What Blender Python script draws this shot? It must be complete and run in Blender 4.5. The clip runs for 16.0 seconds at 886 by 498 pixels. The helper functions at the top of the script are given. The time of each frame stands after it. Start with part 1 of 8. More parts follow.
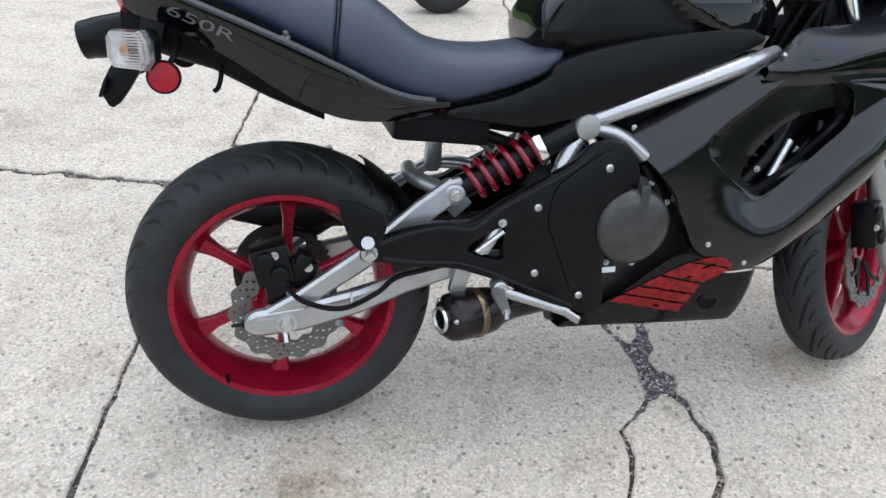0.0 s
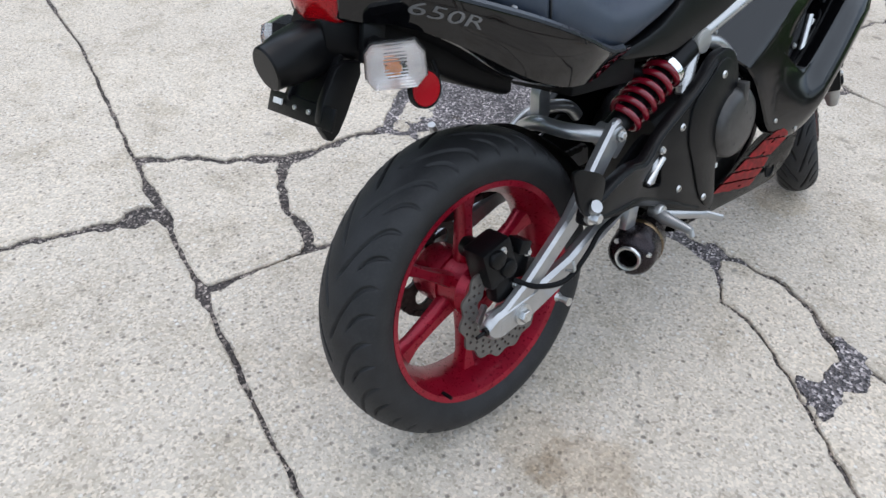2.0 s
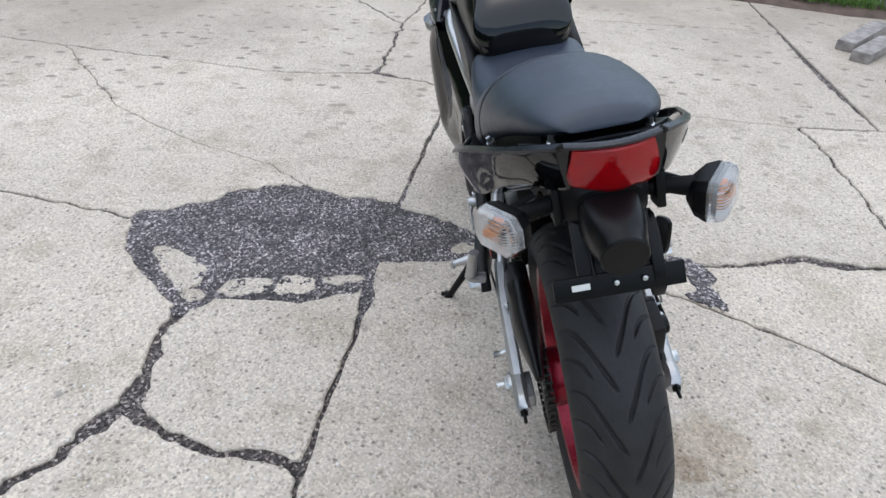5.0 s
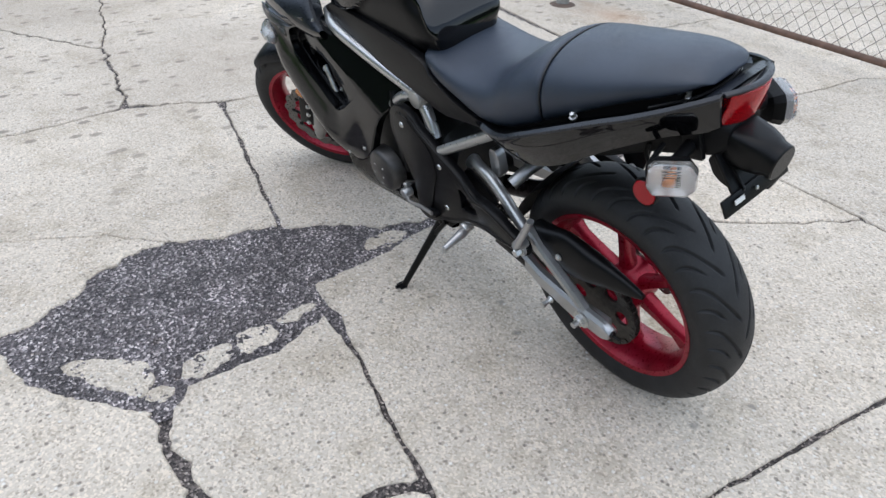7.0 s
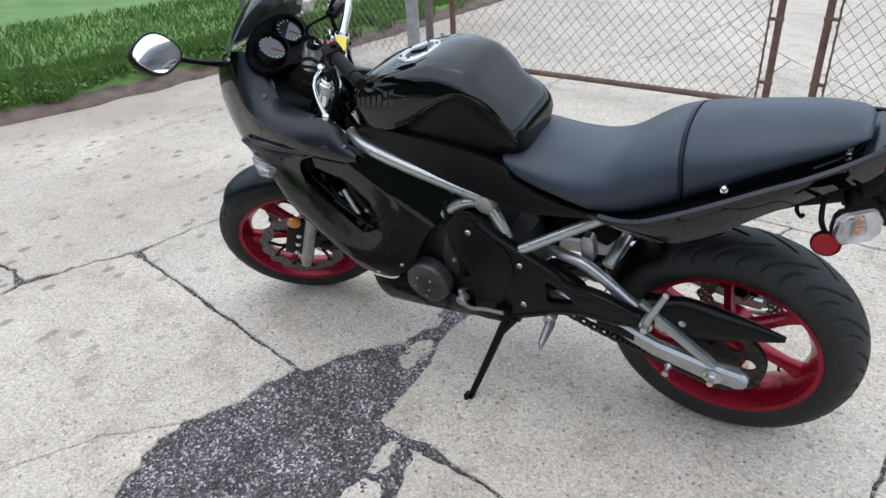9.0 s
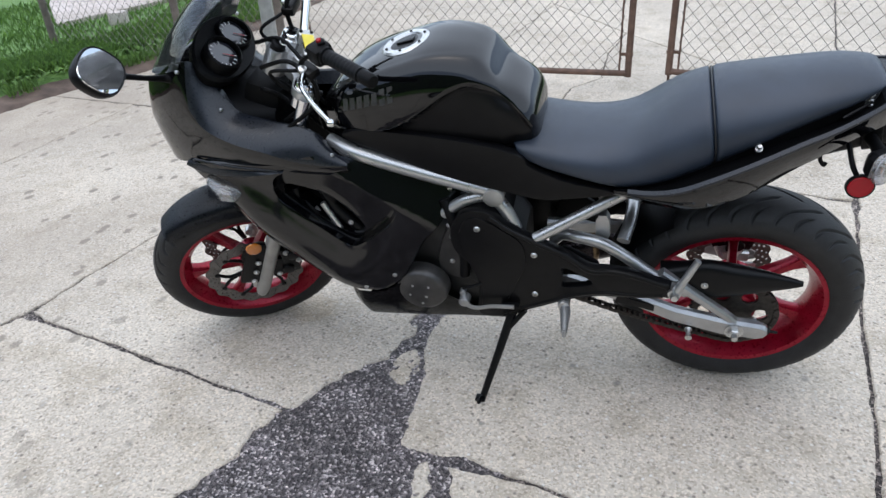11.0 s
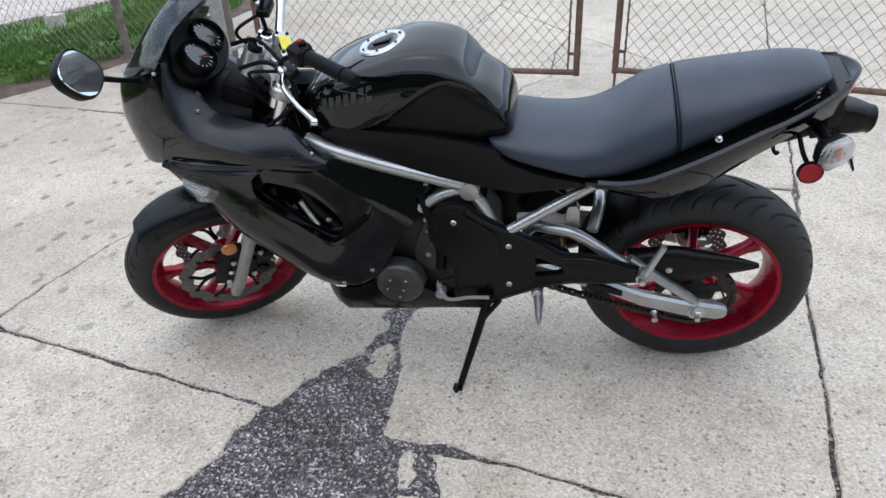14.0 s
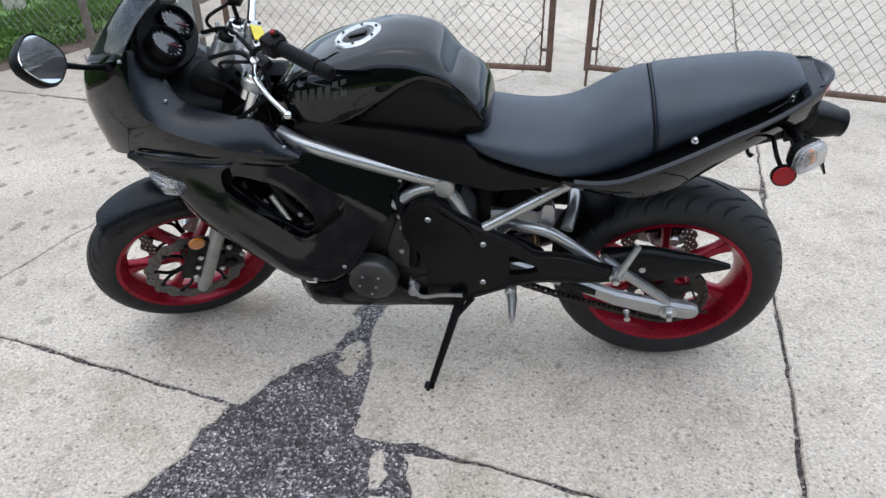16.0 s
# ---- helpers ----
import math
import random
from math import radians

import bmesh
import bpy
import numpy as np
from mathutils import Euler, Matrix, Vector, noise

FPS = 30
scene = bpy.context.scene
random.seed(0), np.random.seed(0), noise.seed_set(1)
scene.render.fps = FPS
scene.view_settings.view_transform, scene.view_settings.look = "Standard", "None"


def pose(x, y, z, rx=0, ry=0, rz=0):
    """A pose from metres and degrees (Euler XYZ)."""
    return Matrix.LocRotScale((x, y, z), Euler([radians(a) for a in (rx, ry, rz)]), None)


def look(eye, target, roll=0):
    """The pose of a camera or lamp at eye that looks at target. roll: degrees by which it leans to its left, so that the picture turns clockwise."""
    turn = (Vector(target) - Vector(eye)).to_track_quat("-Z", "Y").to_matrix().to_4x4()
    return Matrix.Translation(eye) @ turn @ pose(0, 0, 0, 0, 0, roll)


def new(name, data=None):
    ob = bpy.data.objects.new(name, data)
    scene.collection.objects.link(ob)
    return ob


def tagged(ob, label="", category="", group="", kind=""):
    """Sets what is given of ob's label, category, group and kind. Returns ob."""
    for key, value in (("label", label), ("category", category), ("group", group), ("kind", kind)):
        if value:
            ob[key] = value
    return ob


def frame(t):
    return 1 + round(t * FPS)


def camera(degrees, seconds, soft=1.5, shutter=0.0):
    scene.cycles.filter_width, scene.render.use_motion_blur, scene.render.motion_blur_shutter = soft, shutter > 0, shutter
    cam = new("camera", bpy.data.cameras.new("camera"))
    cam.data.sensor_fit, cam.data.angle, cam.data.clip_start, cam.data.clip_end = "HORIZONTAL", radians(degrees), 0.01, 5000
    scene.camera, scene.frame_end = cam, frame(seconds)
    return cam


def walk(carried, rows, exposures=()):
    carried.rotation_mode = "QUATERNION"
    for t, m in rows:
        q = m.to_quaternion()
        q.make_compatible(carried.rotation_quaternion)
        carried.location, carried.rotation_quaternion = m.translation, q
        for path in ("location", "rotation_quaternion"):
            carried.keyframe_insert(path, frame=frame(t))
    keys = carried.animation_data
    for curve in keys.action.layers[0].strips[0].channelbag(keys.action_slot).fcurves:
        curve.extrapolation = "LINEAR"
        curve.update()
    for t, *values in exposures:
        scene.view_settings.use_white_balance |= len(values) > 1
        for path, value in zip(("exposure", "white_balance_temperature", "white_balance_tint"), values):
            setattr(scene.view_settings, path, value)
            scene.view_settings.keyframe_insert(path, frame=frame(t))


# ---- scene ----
cam = camera(64.3, 16.0)
METRES, EYE, TILT, LEAN, TURN = 4.921, 1.295, 0.0, 0.0, -12.0
ROWS = [
    (0.0, 0.0, 0.0, 0.0, 2.59, -34.38, -3.8),
    (0.5, -0.0617, -0.0092, 0.0022, -0.26, -35.27, -8.35),
    (1.0, -0.099, 0.008, 0.0042, -5.3, -36.43, -9.03),
    (1.5, -0.1385, 0.0585, -0.0043, -17.71, -38.72, -3.98),
    (2.0, -0.1854, 0.0604, -0.0011, -26.71, -39.04, -2.91),
    (2.5, -0.2153, 0.0712, 0.0071, -34.21, -38.74, -4.6),
    (3.0, -0.2231, 0.1176, 0.0004, -42.79, -36.64, -2.64),
    (3.5, -0.2623, 0.1466, 0.0039, -51.97, -37.04, -4.88),
    (4.0, -0.2905, 0.1753, 0.0118, -60.57, -35.81, -5.95),
    (4.5, -0.2789, 0.2287, 0.006, -69.83, -36.12, -3.17),
    (5.0, -0.3014, 0.2754, 0.0105, -78.16, -33.93, -2.54),
    (5.2, -0.3159, 0.3006, 0.0129, -83.90, -33.62, -4.06),
    (7.3, -0.2754, 0.4673, 0.0230, -116.31, -34.13, 1.00),
    (7.5, -0.2582, 0.4795, 0.0234, -119.02, -33.38, 2.13),
    (8.0, -0.2402, 0.5168, 0.024, -122.49, -31.24, 3.88),
    (8.5, -0.2288, 0.5616, 0.0321, -127.86, -29.74, 2.45),
    (8.7, -0.2156, 0.5670, 0.0326, -130.23, -29.23, 2.23),
    (10.8, -0.1099, 0.6159, 0.0273, -149.81, -29.76, 2.78),
    (11.0, -0.1038, 0.6176, 0.0272, -150.48, -29.84, 2.97),
    (11.5, -0.0927, 0.6374, 0.0315, -154.46, -30.69, 2.76),
    (12.0, -0.0895, 0.6466, 0.0325, -158.5, -30.2, 2.66),
    (12.5, -0.0911, 0.6432, 0.0313, -159.19, -30.07, 2.53),
    (13.0, -0.0928, 0.6372, 0.0291, -157.22, -30.36, 2.12),
    (13.5, -0.0934, 0.636, 0.0304, -155.55, -30.36, 2.14),
    (14.0, -0.094, 0.6369, 0.0304, -155.2, -29.94, 2.21),
    (14.5, -0.0921, 0.6373, 0.0301, -154.96, -30.17, 2.56),
    (15.0, -0.0899, 0.6368, 0.0291, -155.42, -30.35, 1.95),
    (15.5, -0.0872, 0.6358, 0.0293, -156.22, -30.95, 0.89),
    (16.0, -0.0886, 0.6335, 0.0303, -157.14, -30.57, 0.29),
]
walk(cam, [(t, pose(0.078, -1.222, EYE, TILT, LEAN, TURN) @ pose(METRES * x, METRES * y, METRES * z, 90 + pitch, roll, yaw)) for t, x, y, z, yaw, pitch, roll in ROWS],
     [(0.0, 0.82), (0.5, 0.82), (1.5, 0.72), (3.0, 0.62), (4.0, 0.60), (5.0, 0.60), (7.5, 0.70), (8.5, 0.71), (11.0, 0.71), (16.0, 0.71)])
import collections
from mathutils import geometry

# ---------------------------------------------------------------- world and light
world = bpy.data.worlds.new("overcast_sky")
scene.world = world
world.use_nodes = True
wn, wl = world.node_tree.nodes, world.node_tree.links
wn.clear()
w_out = wn.new("ShaderNodeOutputWorld")
w_bg = wn.new("ShaderNodeBackground")
w_sky = wn.new("ShaderNodeTexSky")
w_sky.sky_type = "NISHITA"
w_sky.sun_disc = False
w_sky.sun_elevation = radians(78)
w_sky.sun_rotation = radians(25)
w_sky.air_density, w_sky.dust_density, w_sky.ozone_density = 1.0, 1.0, 1.0
w_hsv = wn.new("ShaderNodeHueSaturation")
w_hsv.inputs["Saturation"].default_value = 0.75
wl.new(w_sky.outputs[0], w_hsv.inputs["Color"])
wl.new(w_hsv.outputs[0], w_bg.inputs[0])
w_bg.inputs[1].default_value = 0.15
wl.new(w_bg.outputs[0], w_out.inputs[0])

sun_data = bpy.data.lights.new("sun", "SUN")
sun_data.energy, sun_data.angle, sun_data.color = 1.66, radians(136), (0.90, 0.965, 1.0)
sun = new("sun", sun_data)
sun.matrix_world = look((0.6, -0.9, 9), (0.4, 0.2, 0))


# ---------------------------------------------------------------- materials
def material(name):
    m = bpy.data.materials.new(name)
    m.use_nodes = True
    return m, m.node_tree.nodes, m.node_tree.links, m.node_tree.nodes["Principled BSDF"]


def tex_coord(n, kind="Object"):
    return n.new("ShaderNodeTexCoord").outputs[kind]


def noise_node(n, l, vec, scale, detail=4.0, rough=0.55):
    t = n.new("ShaderNodeTexNoise")
    t.inputs["Scale"].default_value, t.inputs["Detail"].default_value, t.inputs["Roughness"].default_value = scale, detail, rough
    l.new(vec, t.inputs["Vector"])
    return t.outputs["Fac"]


def ramp_node(n, l, fac, stops):
    r = n.new("ShaderNodeValToRGB")
    e = r.color_ramp.elements
    while len(e) < len(stops):
        e.new(0.5)
    for k, (p, c) in zip(e, stops):
        k.position = p
        k.color = (*c, 1) if len(c) == 3 else (c[0], c[0], c[0], 1)
    l.new(fac, r.inputs[0])
    return r.outputs[0]


def mix_node(n, l, fac, a, b, mode="MIX"):
    m = n.new("ShaderNodeMix")
    m.data_type, m.blend_type = "RGBA", mode
    for sock, v in ((m.inputs[0], fac), (m.inputs[6], a), (m.inputs[7], b)):
        if isinstance(v, (int, float)):
            sock.default_value = v
        elif isinstance(v, tuple):
            sock.default_value = (*v, 1)
        else:
            l.new(v, sock)
    return m.outputs[2]


def bump_node(n, l, height, strength, distance, b):
    k = n.new("ShaderNodeBump")
    k.inputs["Strength"].default_value, k.inputs["Distance"].default_value = strength, distance
    l.new(height, k.inputs["Height"])
    l.new(k.outputs[0], b.inputs["Normal"])


def simple(name, colour, rough=0.5, metal=0.0, vary=0.25, scale=18.0, bump=0.0, bump_scale=300.0, coat=0.0, spec=0.5, dust=0.0):
    """A surface with grain and wear at two scales."""
    m, n, l, b = material(name)
    vec = tex_coord(n)
    f = noise_node(n, l, vec, scale)
    dark = tuple(c * (1 - vary) for c in colour)
    light = tuple(min(1, c * (1 + vary)) for c in colour)
    col = ramp_node(n, l, f, [(0.3, dark), (0.7, light)])
    g = noise_node(n, l, vec, scale * 9, 5, 0.65)
    if dust > 0:
        d = ramp_node(n, l, g, [(0.48, (0.0,)), (0.8, (dust,))])
        col = mix_node(n, l, d, col, (0.33, 0.31, 0.28))
    l.new(col, b.inputs["Base Color"])
    r = ramp_node(n, l, g, [(0.25, (max(0.02, rough * 0.8),)), (0.8, (min(1, rough * 1.2),))])
    l.new(r, b.inputs["Roughness"])
    b.inputs["Metallic"].default_value = metal
    b.inputs["Coat Weight"].default_value = coat
    b.inputs["Coat Roughness"].default_value = 0.05
    b.inputs["Specular IOR Level"].default_value = spec
    if bump > 0:
        bump_node(n, l, noise_node(n, l, vec, bump_scale, 3, 0.6), bump, 0.002, b)
    return m


RUN_OFF = (2.40, -2.38)


def make_concrete(name, base, warm, speck_amount=1.0):
    m, n, l, b = material(name)
    vec = tex_coord(n)
    big = noise_node(n, l, vec, 0.9, 5, 0.6)
    mid = noise_node(n, l, vec, 5.0, 6, 0.62)
    fine = noise_node(n, l, vec, 70.0, 3, 0.7)
    col = ramp_node(n, l, big, [(0.3, tuple(c * 0.86 for c in base)), (0.55, base), (0.75, warm)])
    stain = ramp_node(n, l, mid, [(0.36, (0.66, 0.63, 0.57)), (0.5, (0.97, 0.96, 0.95)), (0.68, (1.0, 1.0, 1.0))])
    col = mix_node(n, l, 0.55, col, stain, "MULTIPLY")
    # aggregate grains, each with its own tone
    v = n.new("ShaderNodeTexVoronoi")
    v.inputs["Scale"].default_value = 165.0
    l.new(vec, v.inputs["Vector"])
    sep = n.new("ShaderNodeSeparateColor")
    l.new(v.outputs["Color"], sep.inputs[0])
    tone = ramp_node(n, l, sep.outputs[0], [(0.0, (0.34, 0.32, 0.29)), (0.2, (0.80, 0.78, 0.75)), (0.65, (1.0, 1.0, 1.0)), (0.93, (1.42, 1.38, 1.32))])
    col = mix_node(n, l, 0.58 * speck_amount, col, tone, "MULTIPLY")
    # pale pebbles worn bare
    v5 = n.new("ShaderNodeTexVoronoi")
    v5.inputs["Scale"].default_value = 62.0
    l.new(vec, v5.inputs["Vector"])
    sep5 = n.new("ShaderNodeSeparateColor")
    l.new(v5.outputs["Color"], sep5.inputs[0])
    stone = ramp_node(n, l, v5.outputs["Distance"], [(0.22, (1.0,)), (0.36, (0.0,))])
    some = ramp_node(n, l, sep5.outputs[0], [(0.66, (0.0,)), (0.72, (0.75 * speck_amount,))])
    bare = n.new("ShaderNodeMath")
    bare.operation = "MULTIPLY"
    l.new(stone, bare.inputs[0])
    l.new(some, bare.inputs[1])
    pebble = ramp_node(n, l, sep5.outputs[1], [(0.0, (0.38, 0.34, 0.29)), (0.5, (0.62, 0.58, 0.52)), (1.0, (0.76, 0.74, 0.70))])
    col = mix_node(n, l, bare.outputs[0], col, pebble)
    # tiny dark pits
    v2 = n.new("ShaderNodeTexVoronoi")
    v2.inputs["Scale"].default_value = 48.0
    l.new(vec, v2.inputs["Vector"])
    sep2 = n.new("ShaderNodeSeparateColor")
    l.new(v2.outputs["Color"], sep2.inputs[0])
    few = ramp_node(n, l, sep2.outputs[1], [(0.66, (0.0,)), (0.76, (0.95,))])
    near = ramp_node(n, l, v2.outputs["Distance"], [(0.14, (1.0,)), (0.30, (0.0,))])
    pit = n.new("ShaderNodeMath")
    pit.operation = "MULTIPLY"
    l.new(few, pit.inputs[0])
    l.new(near, pit.inputs[1])
    col = mix_node(n, l, pit.outputs[0], col, (0.24, 0.21, 0.18))
    # rust and oil marks left where machines have stood
    for sx, sy, r, tint in ((0.07, -0.31, 0.10, (0.66, 0.57, 0.46)), (0.26, -0.54, 0.035, (0.62, 0.58, 0.53)), (0.15, -0.59, 0.03, (0.62, 0.58, 0.53)), (0.04, -0.17, 0.08, (0.76, 0.70, 0.60)),
                            (0.24, -0.10, 0.08, (0.84, 0.82, 0.76)), (1.37, 0.01, 0.08, (0.90, 0.80, 0.66)), (0.01, -0.24, 0.04, (0.50, 0.44, 0.36))):
        gap = n.new("ShaderNodeVectorMath")
        gap.operation = "DISTANCE"
        l.new(vec, gap.inputs[0])
        gap.inputs[1].default_value = (sx, sy, 0.0)
        ragged_edge = n.new("ShaderNodeMath")
        ragged_edge.operation = "MULTIPLY_ADD"
        l.new(noise_node(n, l, vec, 26, 5, 0.7), ragged_edge.inputs[0])
        ragged_edge.inputs[1].default_value = -r * 1.9
        l.new(gap.outputs["Value"], ragged_edge.inputs[2])
        spot = ramp_node(n, l, ragged_edge.outputs[0], [(0.0, (0.42,)), (max(0.012, r * 0.22), (0.0,))])
        col = mix_node(n, l, spot, col, mix_node(n, l, 1.0, col, tint, "MULTIPLY"))
    # larger blemishes where the skin has popped
    v3 = n.new("ShaderNodeTexVoronoi")
    v3.inputs["Scale"].default_value = 7.0
    l.new(vec, v3.inputs["Vector"])
    sep3 = n.new("ShaderNodeSeparateColor")
    l.new(v3.outputs["Color"], sep3.inputs[0])
    few3 = ramp_node(n, l, sep3.outputs[2], [(0.72, (0.0,)), (0.76, (0.7,))])
    blot = noise_node(n, l, vec, 60, 3, 0.6)
    dist3 = n.new("ShaderNodeMath")
    dist3.operation = "MULTIPLY_ADD"
    l.new(blot, dist3.inputs[0])
    dist3.inputs[1].default_value = 0.25
    l.new(v3.outputs["Distance"], dist3.inputs[2])
    near3 = ramp_node(n, l, dist3.outputs[0], [(0.17, (1.0,)), (0.24, (0.0,))])
    pop = n.new("ShaderNodeMath")
    pop.operation = "MULTIPLY"
    l.new(few3, pop.inputs[0])
    l.new(near3, pop.inputs[1])
    col = mix_node(n, l, pop.outputs[0], col, (0.21, 0.195, 0.175))
    # pitted stretch of the drive towards the lawn
    xyz = n.new("ShaderNodeSeparateXYZ")
    l.new(vec, xyz.inputs[0])
    far = n.new("ShaderNodeMapRange")
    far.inputs[1].default_value, far.inputs[2].default_value = 1.3, 2.5
    l.new(xyz.outputs[0], far.inputs[0])
    v4 = n.new("ShaderNodeTexVoronoi")
    v4.inputs["Scale"].default_value = 13.0
    stretch = n.new("ShaderNodeMapping")
    stretch.inputs["Scale"].default_value = (0.9, 0.6, 1.0)
    l.new(vec, stretch.inputs[0])
    l.new(stretch.outputs[0], v4.inputs["Vector"])
    sep4 = n.new("ShaderNodeSeparateColor")
    l.new(v4.outputs["Color"], sep4.inputs[0])
    few4 = ramp_node(n, l, sep4.outputs[0], [(0.28, (0.0,)), (0.40, (0.85,))])
    dist4 = n.new("ShaderNodeMath")
    dist4.operation = "MULTIPLY_ADD"
    l.new(blot, dist4.inputs[0])
    dist4.inputs[1].default_value = 0.30
    l.new(v4.outputs["Distance"], dist4.inputs[2])
    near4 = ramp_node(n, l, dist4.outputs[0], [(0.33, (1.0,)), (0.40, (0.0,))])
    hole = n.new("ShaderNodeMath")
    hole.operation = "MULTIPLY"
    l.new(few4, hole.inputs[0])
    l.new(near4, hole.inputs[1])
    hole2 = n.new("ShaderNodeMath")
    hole2.operation = "MULTIPLY"
    l.new(hole.outputs[0], hole2.inputs[0])
    l.new(far.outputs[0], hole2.inputs[1])
    col = mix_node(n, l, hole2.outputs[0], col, (0.20, 0.175, 0.145))
    # broad brown dirt stains
    dirt = ramp_node(n, l, noise_node(n, l, vec, 0.62, 3, 0.55), [(0.34, (0.0,)), (0.62, (0.72,))])
    near_soil = n.new("ShaderNodeMapRange")
    near_soil.inputs[1].default_value, near_soil.inputs[2].default_value, near_soil.inputs[3].default_value = 2.0, 3.5, 0.16
    l.new(xyz.outputs[0], near_soil.inputs[0])
    dirt_far = n.new("ShaderNodeMath")
    dirt_far.operation = "MULTIPLY"
    l.new(dirt, dirt_far.inputs[0])
    l.new(near_soil.outputs[0], dirt_far.inputs[1])
    col = mix_node(n, l, dirt_far.outputs[0], col, (0.30, 0.25, 0.20))
    # rusty run-off by the gate post
    away = n.new("ShaderNodeVectorMath")
    away.operation = "DISTANCE"
    squash = n.new("ShaderNodeMapping")
    squash.inputs["Location"].default_value = (-RUN_OFF[0], -RUN_OFF[1] * 1.6, 0)
    squash.inputs["Scale"].default_value = (1.0, 1.6, 0.0)
    l.new(vec, squash.inputs[0])
    l.new(squash.outputs[0], away.inputs[0])
    spread = n.new("ShaderNodeMath")
    spread.operation = "MULTIPLY_ADD"
    l.new(mid, spread.inputs[0])
    spread.inputs[1].default_value = 0.5
    l.new(away.outputs["Value"], spread.inputs[2])
    run = ramp_node(n, l, spread.outputs[0], [(0.28, (0.5,)), (0.62, (0.0,))])
    col = mix_node(n, l, run, col, (0.40, 0.24, 0.14))
    # slab by slab tone
    info = n.new("ShaderNodeObjectInfo")
    tint = ramp_node(n, l, info.outputs["Random"], [(0.0, (0.93, 0.93, 0.93)), (1.0, (1.04, 1.03, 1.02))])
    col = mix_node(n, l, 1.0, col, tint, "MULTIPLY")
    l.new(col, b.inputs["Base Color"])
    b.inputs["Roughness"].default_value = 0.85
    b.inputs["Specular IOR Level"].default_value = 0.25
    add = n.new("ShaderNodeMath")
    add.operation = "SUBTRACT"
    l.new(fine, add.inputs[0])
    l.new(pit.outputs[0], add.inputs[1])
    add2 = n.new("ShaderNodeMath")
    add2.operation = "MULTIPLY_ADD"
    l.new(bare.outputs[0], add2.inputs[0])
    add2.inputs[1].default_value = 0.7
    l.new(add.outputs[0], add2.inputs[2])
    bump_node(n, l, add2.outputs[0], 0.8, 0.004, b)
    return m


CONCRETE = make_concrete("concrete", (0.579, 0.518, 0.440), (0.621, 0.553, 0.467))
PATH_CONCRETE = make_concrete("path_concrete", (0.62, 0.55, 0.52), (0.66, 0.58, 0.54), 0.5)


def make_asphalt(name, tint, rough):
    m, n, l, b = material(name)
    vec = tex_coord(n)
    v = n.new("ShaderNodeTexVoronoi")
    v.inputs["Scale"].default_value = 150.0
    l.new(vec, v.inputs["Vector"])
    sep = n.new("ShaderNodeSeparateColor")
    l.new(v.outputs["Color"], sep.inputs[0])
    tone = ramp_node(n, l, sep.outputs[0], [(0.0, (0.030, 0.027, 0.028)), (0.45, (0.076, 0.069, 0.070)), (0.75, (0.165, 0.152, 0.150)), (0.9, (0.38, 0.355, 0.345)), (1.0, (0.60, 0.57, 0.55))])
    mid = noise_node(n, l, vec, 4.0, 6, 0.62)
    col = mix_node(n, l, 0.75, tone, ramp_node(n, l, mid, [(0.36, (0.45, 0.43, 0.43)), (0.52, (0.9, 0.88, 0.88)), (0.66, (1.40, 1.38, 1.40))]), "MULTIPLY")
    col = mix_node(n, l, 1.0, col, tint, "MULTIPLY")
    l.new(col, b.inputs["Base Color"])
    b.inputs["Roughness"].default_value = rough
    bump_node(n, l, v.outputs["Distance"], 1.0, 0.009, b)
    return m


ASPHALT = make_asphalt("asphalt_patch", (1.34, 1.275, 1.265), 0.5)
GRIT = make_asphalt("crack_grit", (0.98, 0.90, 0.82), 0.85)
SOIL = simple("bare_soil", (0.115, 0.080, 0.062), 0.95, vary=0.4, scale=7, bump=0.9, bump_scale=55)


def make_grass(name, spread):
    m, n, l, b = material(name)
    vec = tex_coord(n)
    f = noise_node(n, l, vec, 2.2, 4)
    g = n.new("ShaderNodeNewGeometry")
    a = ramp_node(n, l, f, [(0.3, (0.075, 0.158, 0.026)), (0.7, (0.13, 0.25, 0.05))])
    c = ramp_node(n, l, g.outputs["Random Per Island"], [(0.0, (0.6, 0.62, 0.5)), (0.6, (1.0, 1.0, 1.0)), (1.0, (1.5, 1.35, 0.9))])
    l.new(mix_node(n, l, spread, a, c, "MULTIPLY"), b.inputs["Base Color"])
    b.inputs["Roughness"].default_value = 0.7
    bump_node(n, l, noise_node(n, l, vec, 40, 4), 0.8, 0.02, b)
    return m


GRASS = make_grass("grass_blades", 0.9)
TURF = make_grass("turf", 0.0)

PAINT = simple("gloss_black_paint", (0.002, 0.002, 0.0025), 0.05, vary=0.2, spec=0.5)
SATIN = simple("satin_black_plastic", (0.003, 0.003, 0.0035), 0.34, vary=0.3, scale=30, bump=0.10, bump_scale=900, spec=0.20)
# satin black with the sky's pale blue sheen mixed into its colour
SHEENBLACK = simple("satin_sky_sheen_black", (0.010, 0.012, 0.017), 0.30, vary=0.2, scale=20, spec=0.45)
SEMI = simple("semi_gloss_black_paint", (0.002, 0.002, 0.0025), 0.13, vary=0.2, scale=20, spec=0.56)
MATTE = simple("matte_black_plastic", (0.003, 0.003, 0.0035), 0.5, vary=0.3, scale=25, bump=0.2, bump_scale=700, spec=0.13)
VINYL = simple("black_seat_vinyl", (0.021, 0.0295, 0.046), 0.40, vary=0.2, scale=8, bump=0.25, bump_scale=1100)
PIPING = simple("seat_piping", (0.005, 0.005, 0.006), 0.5)
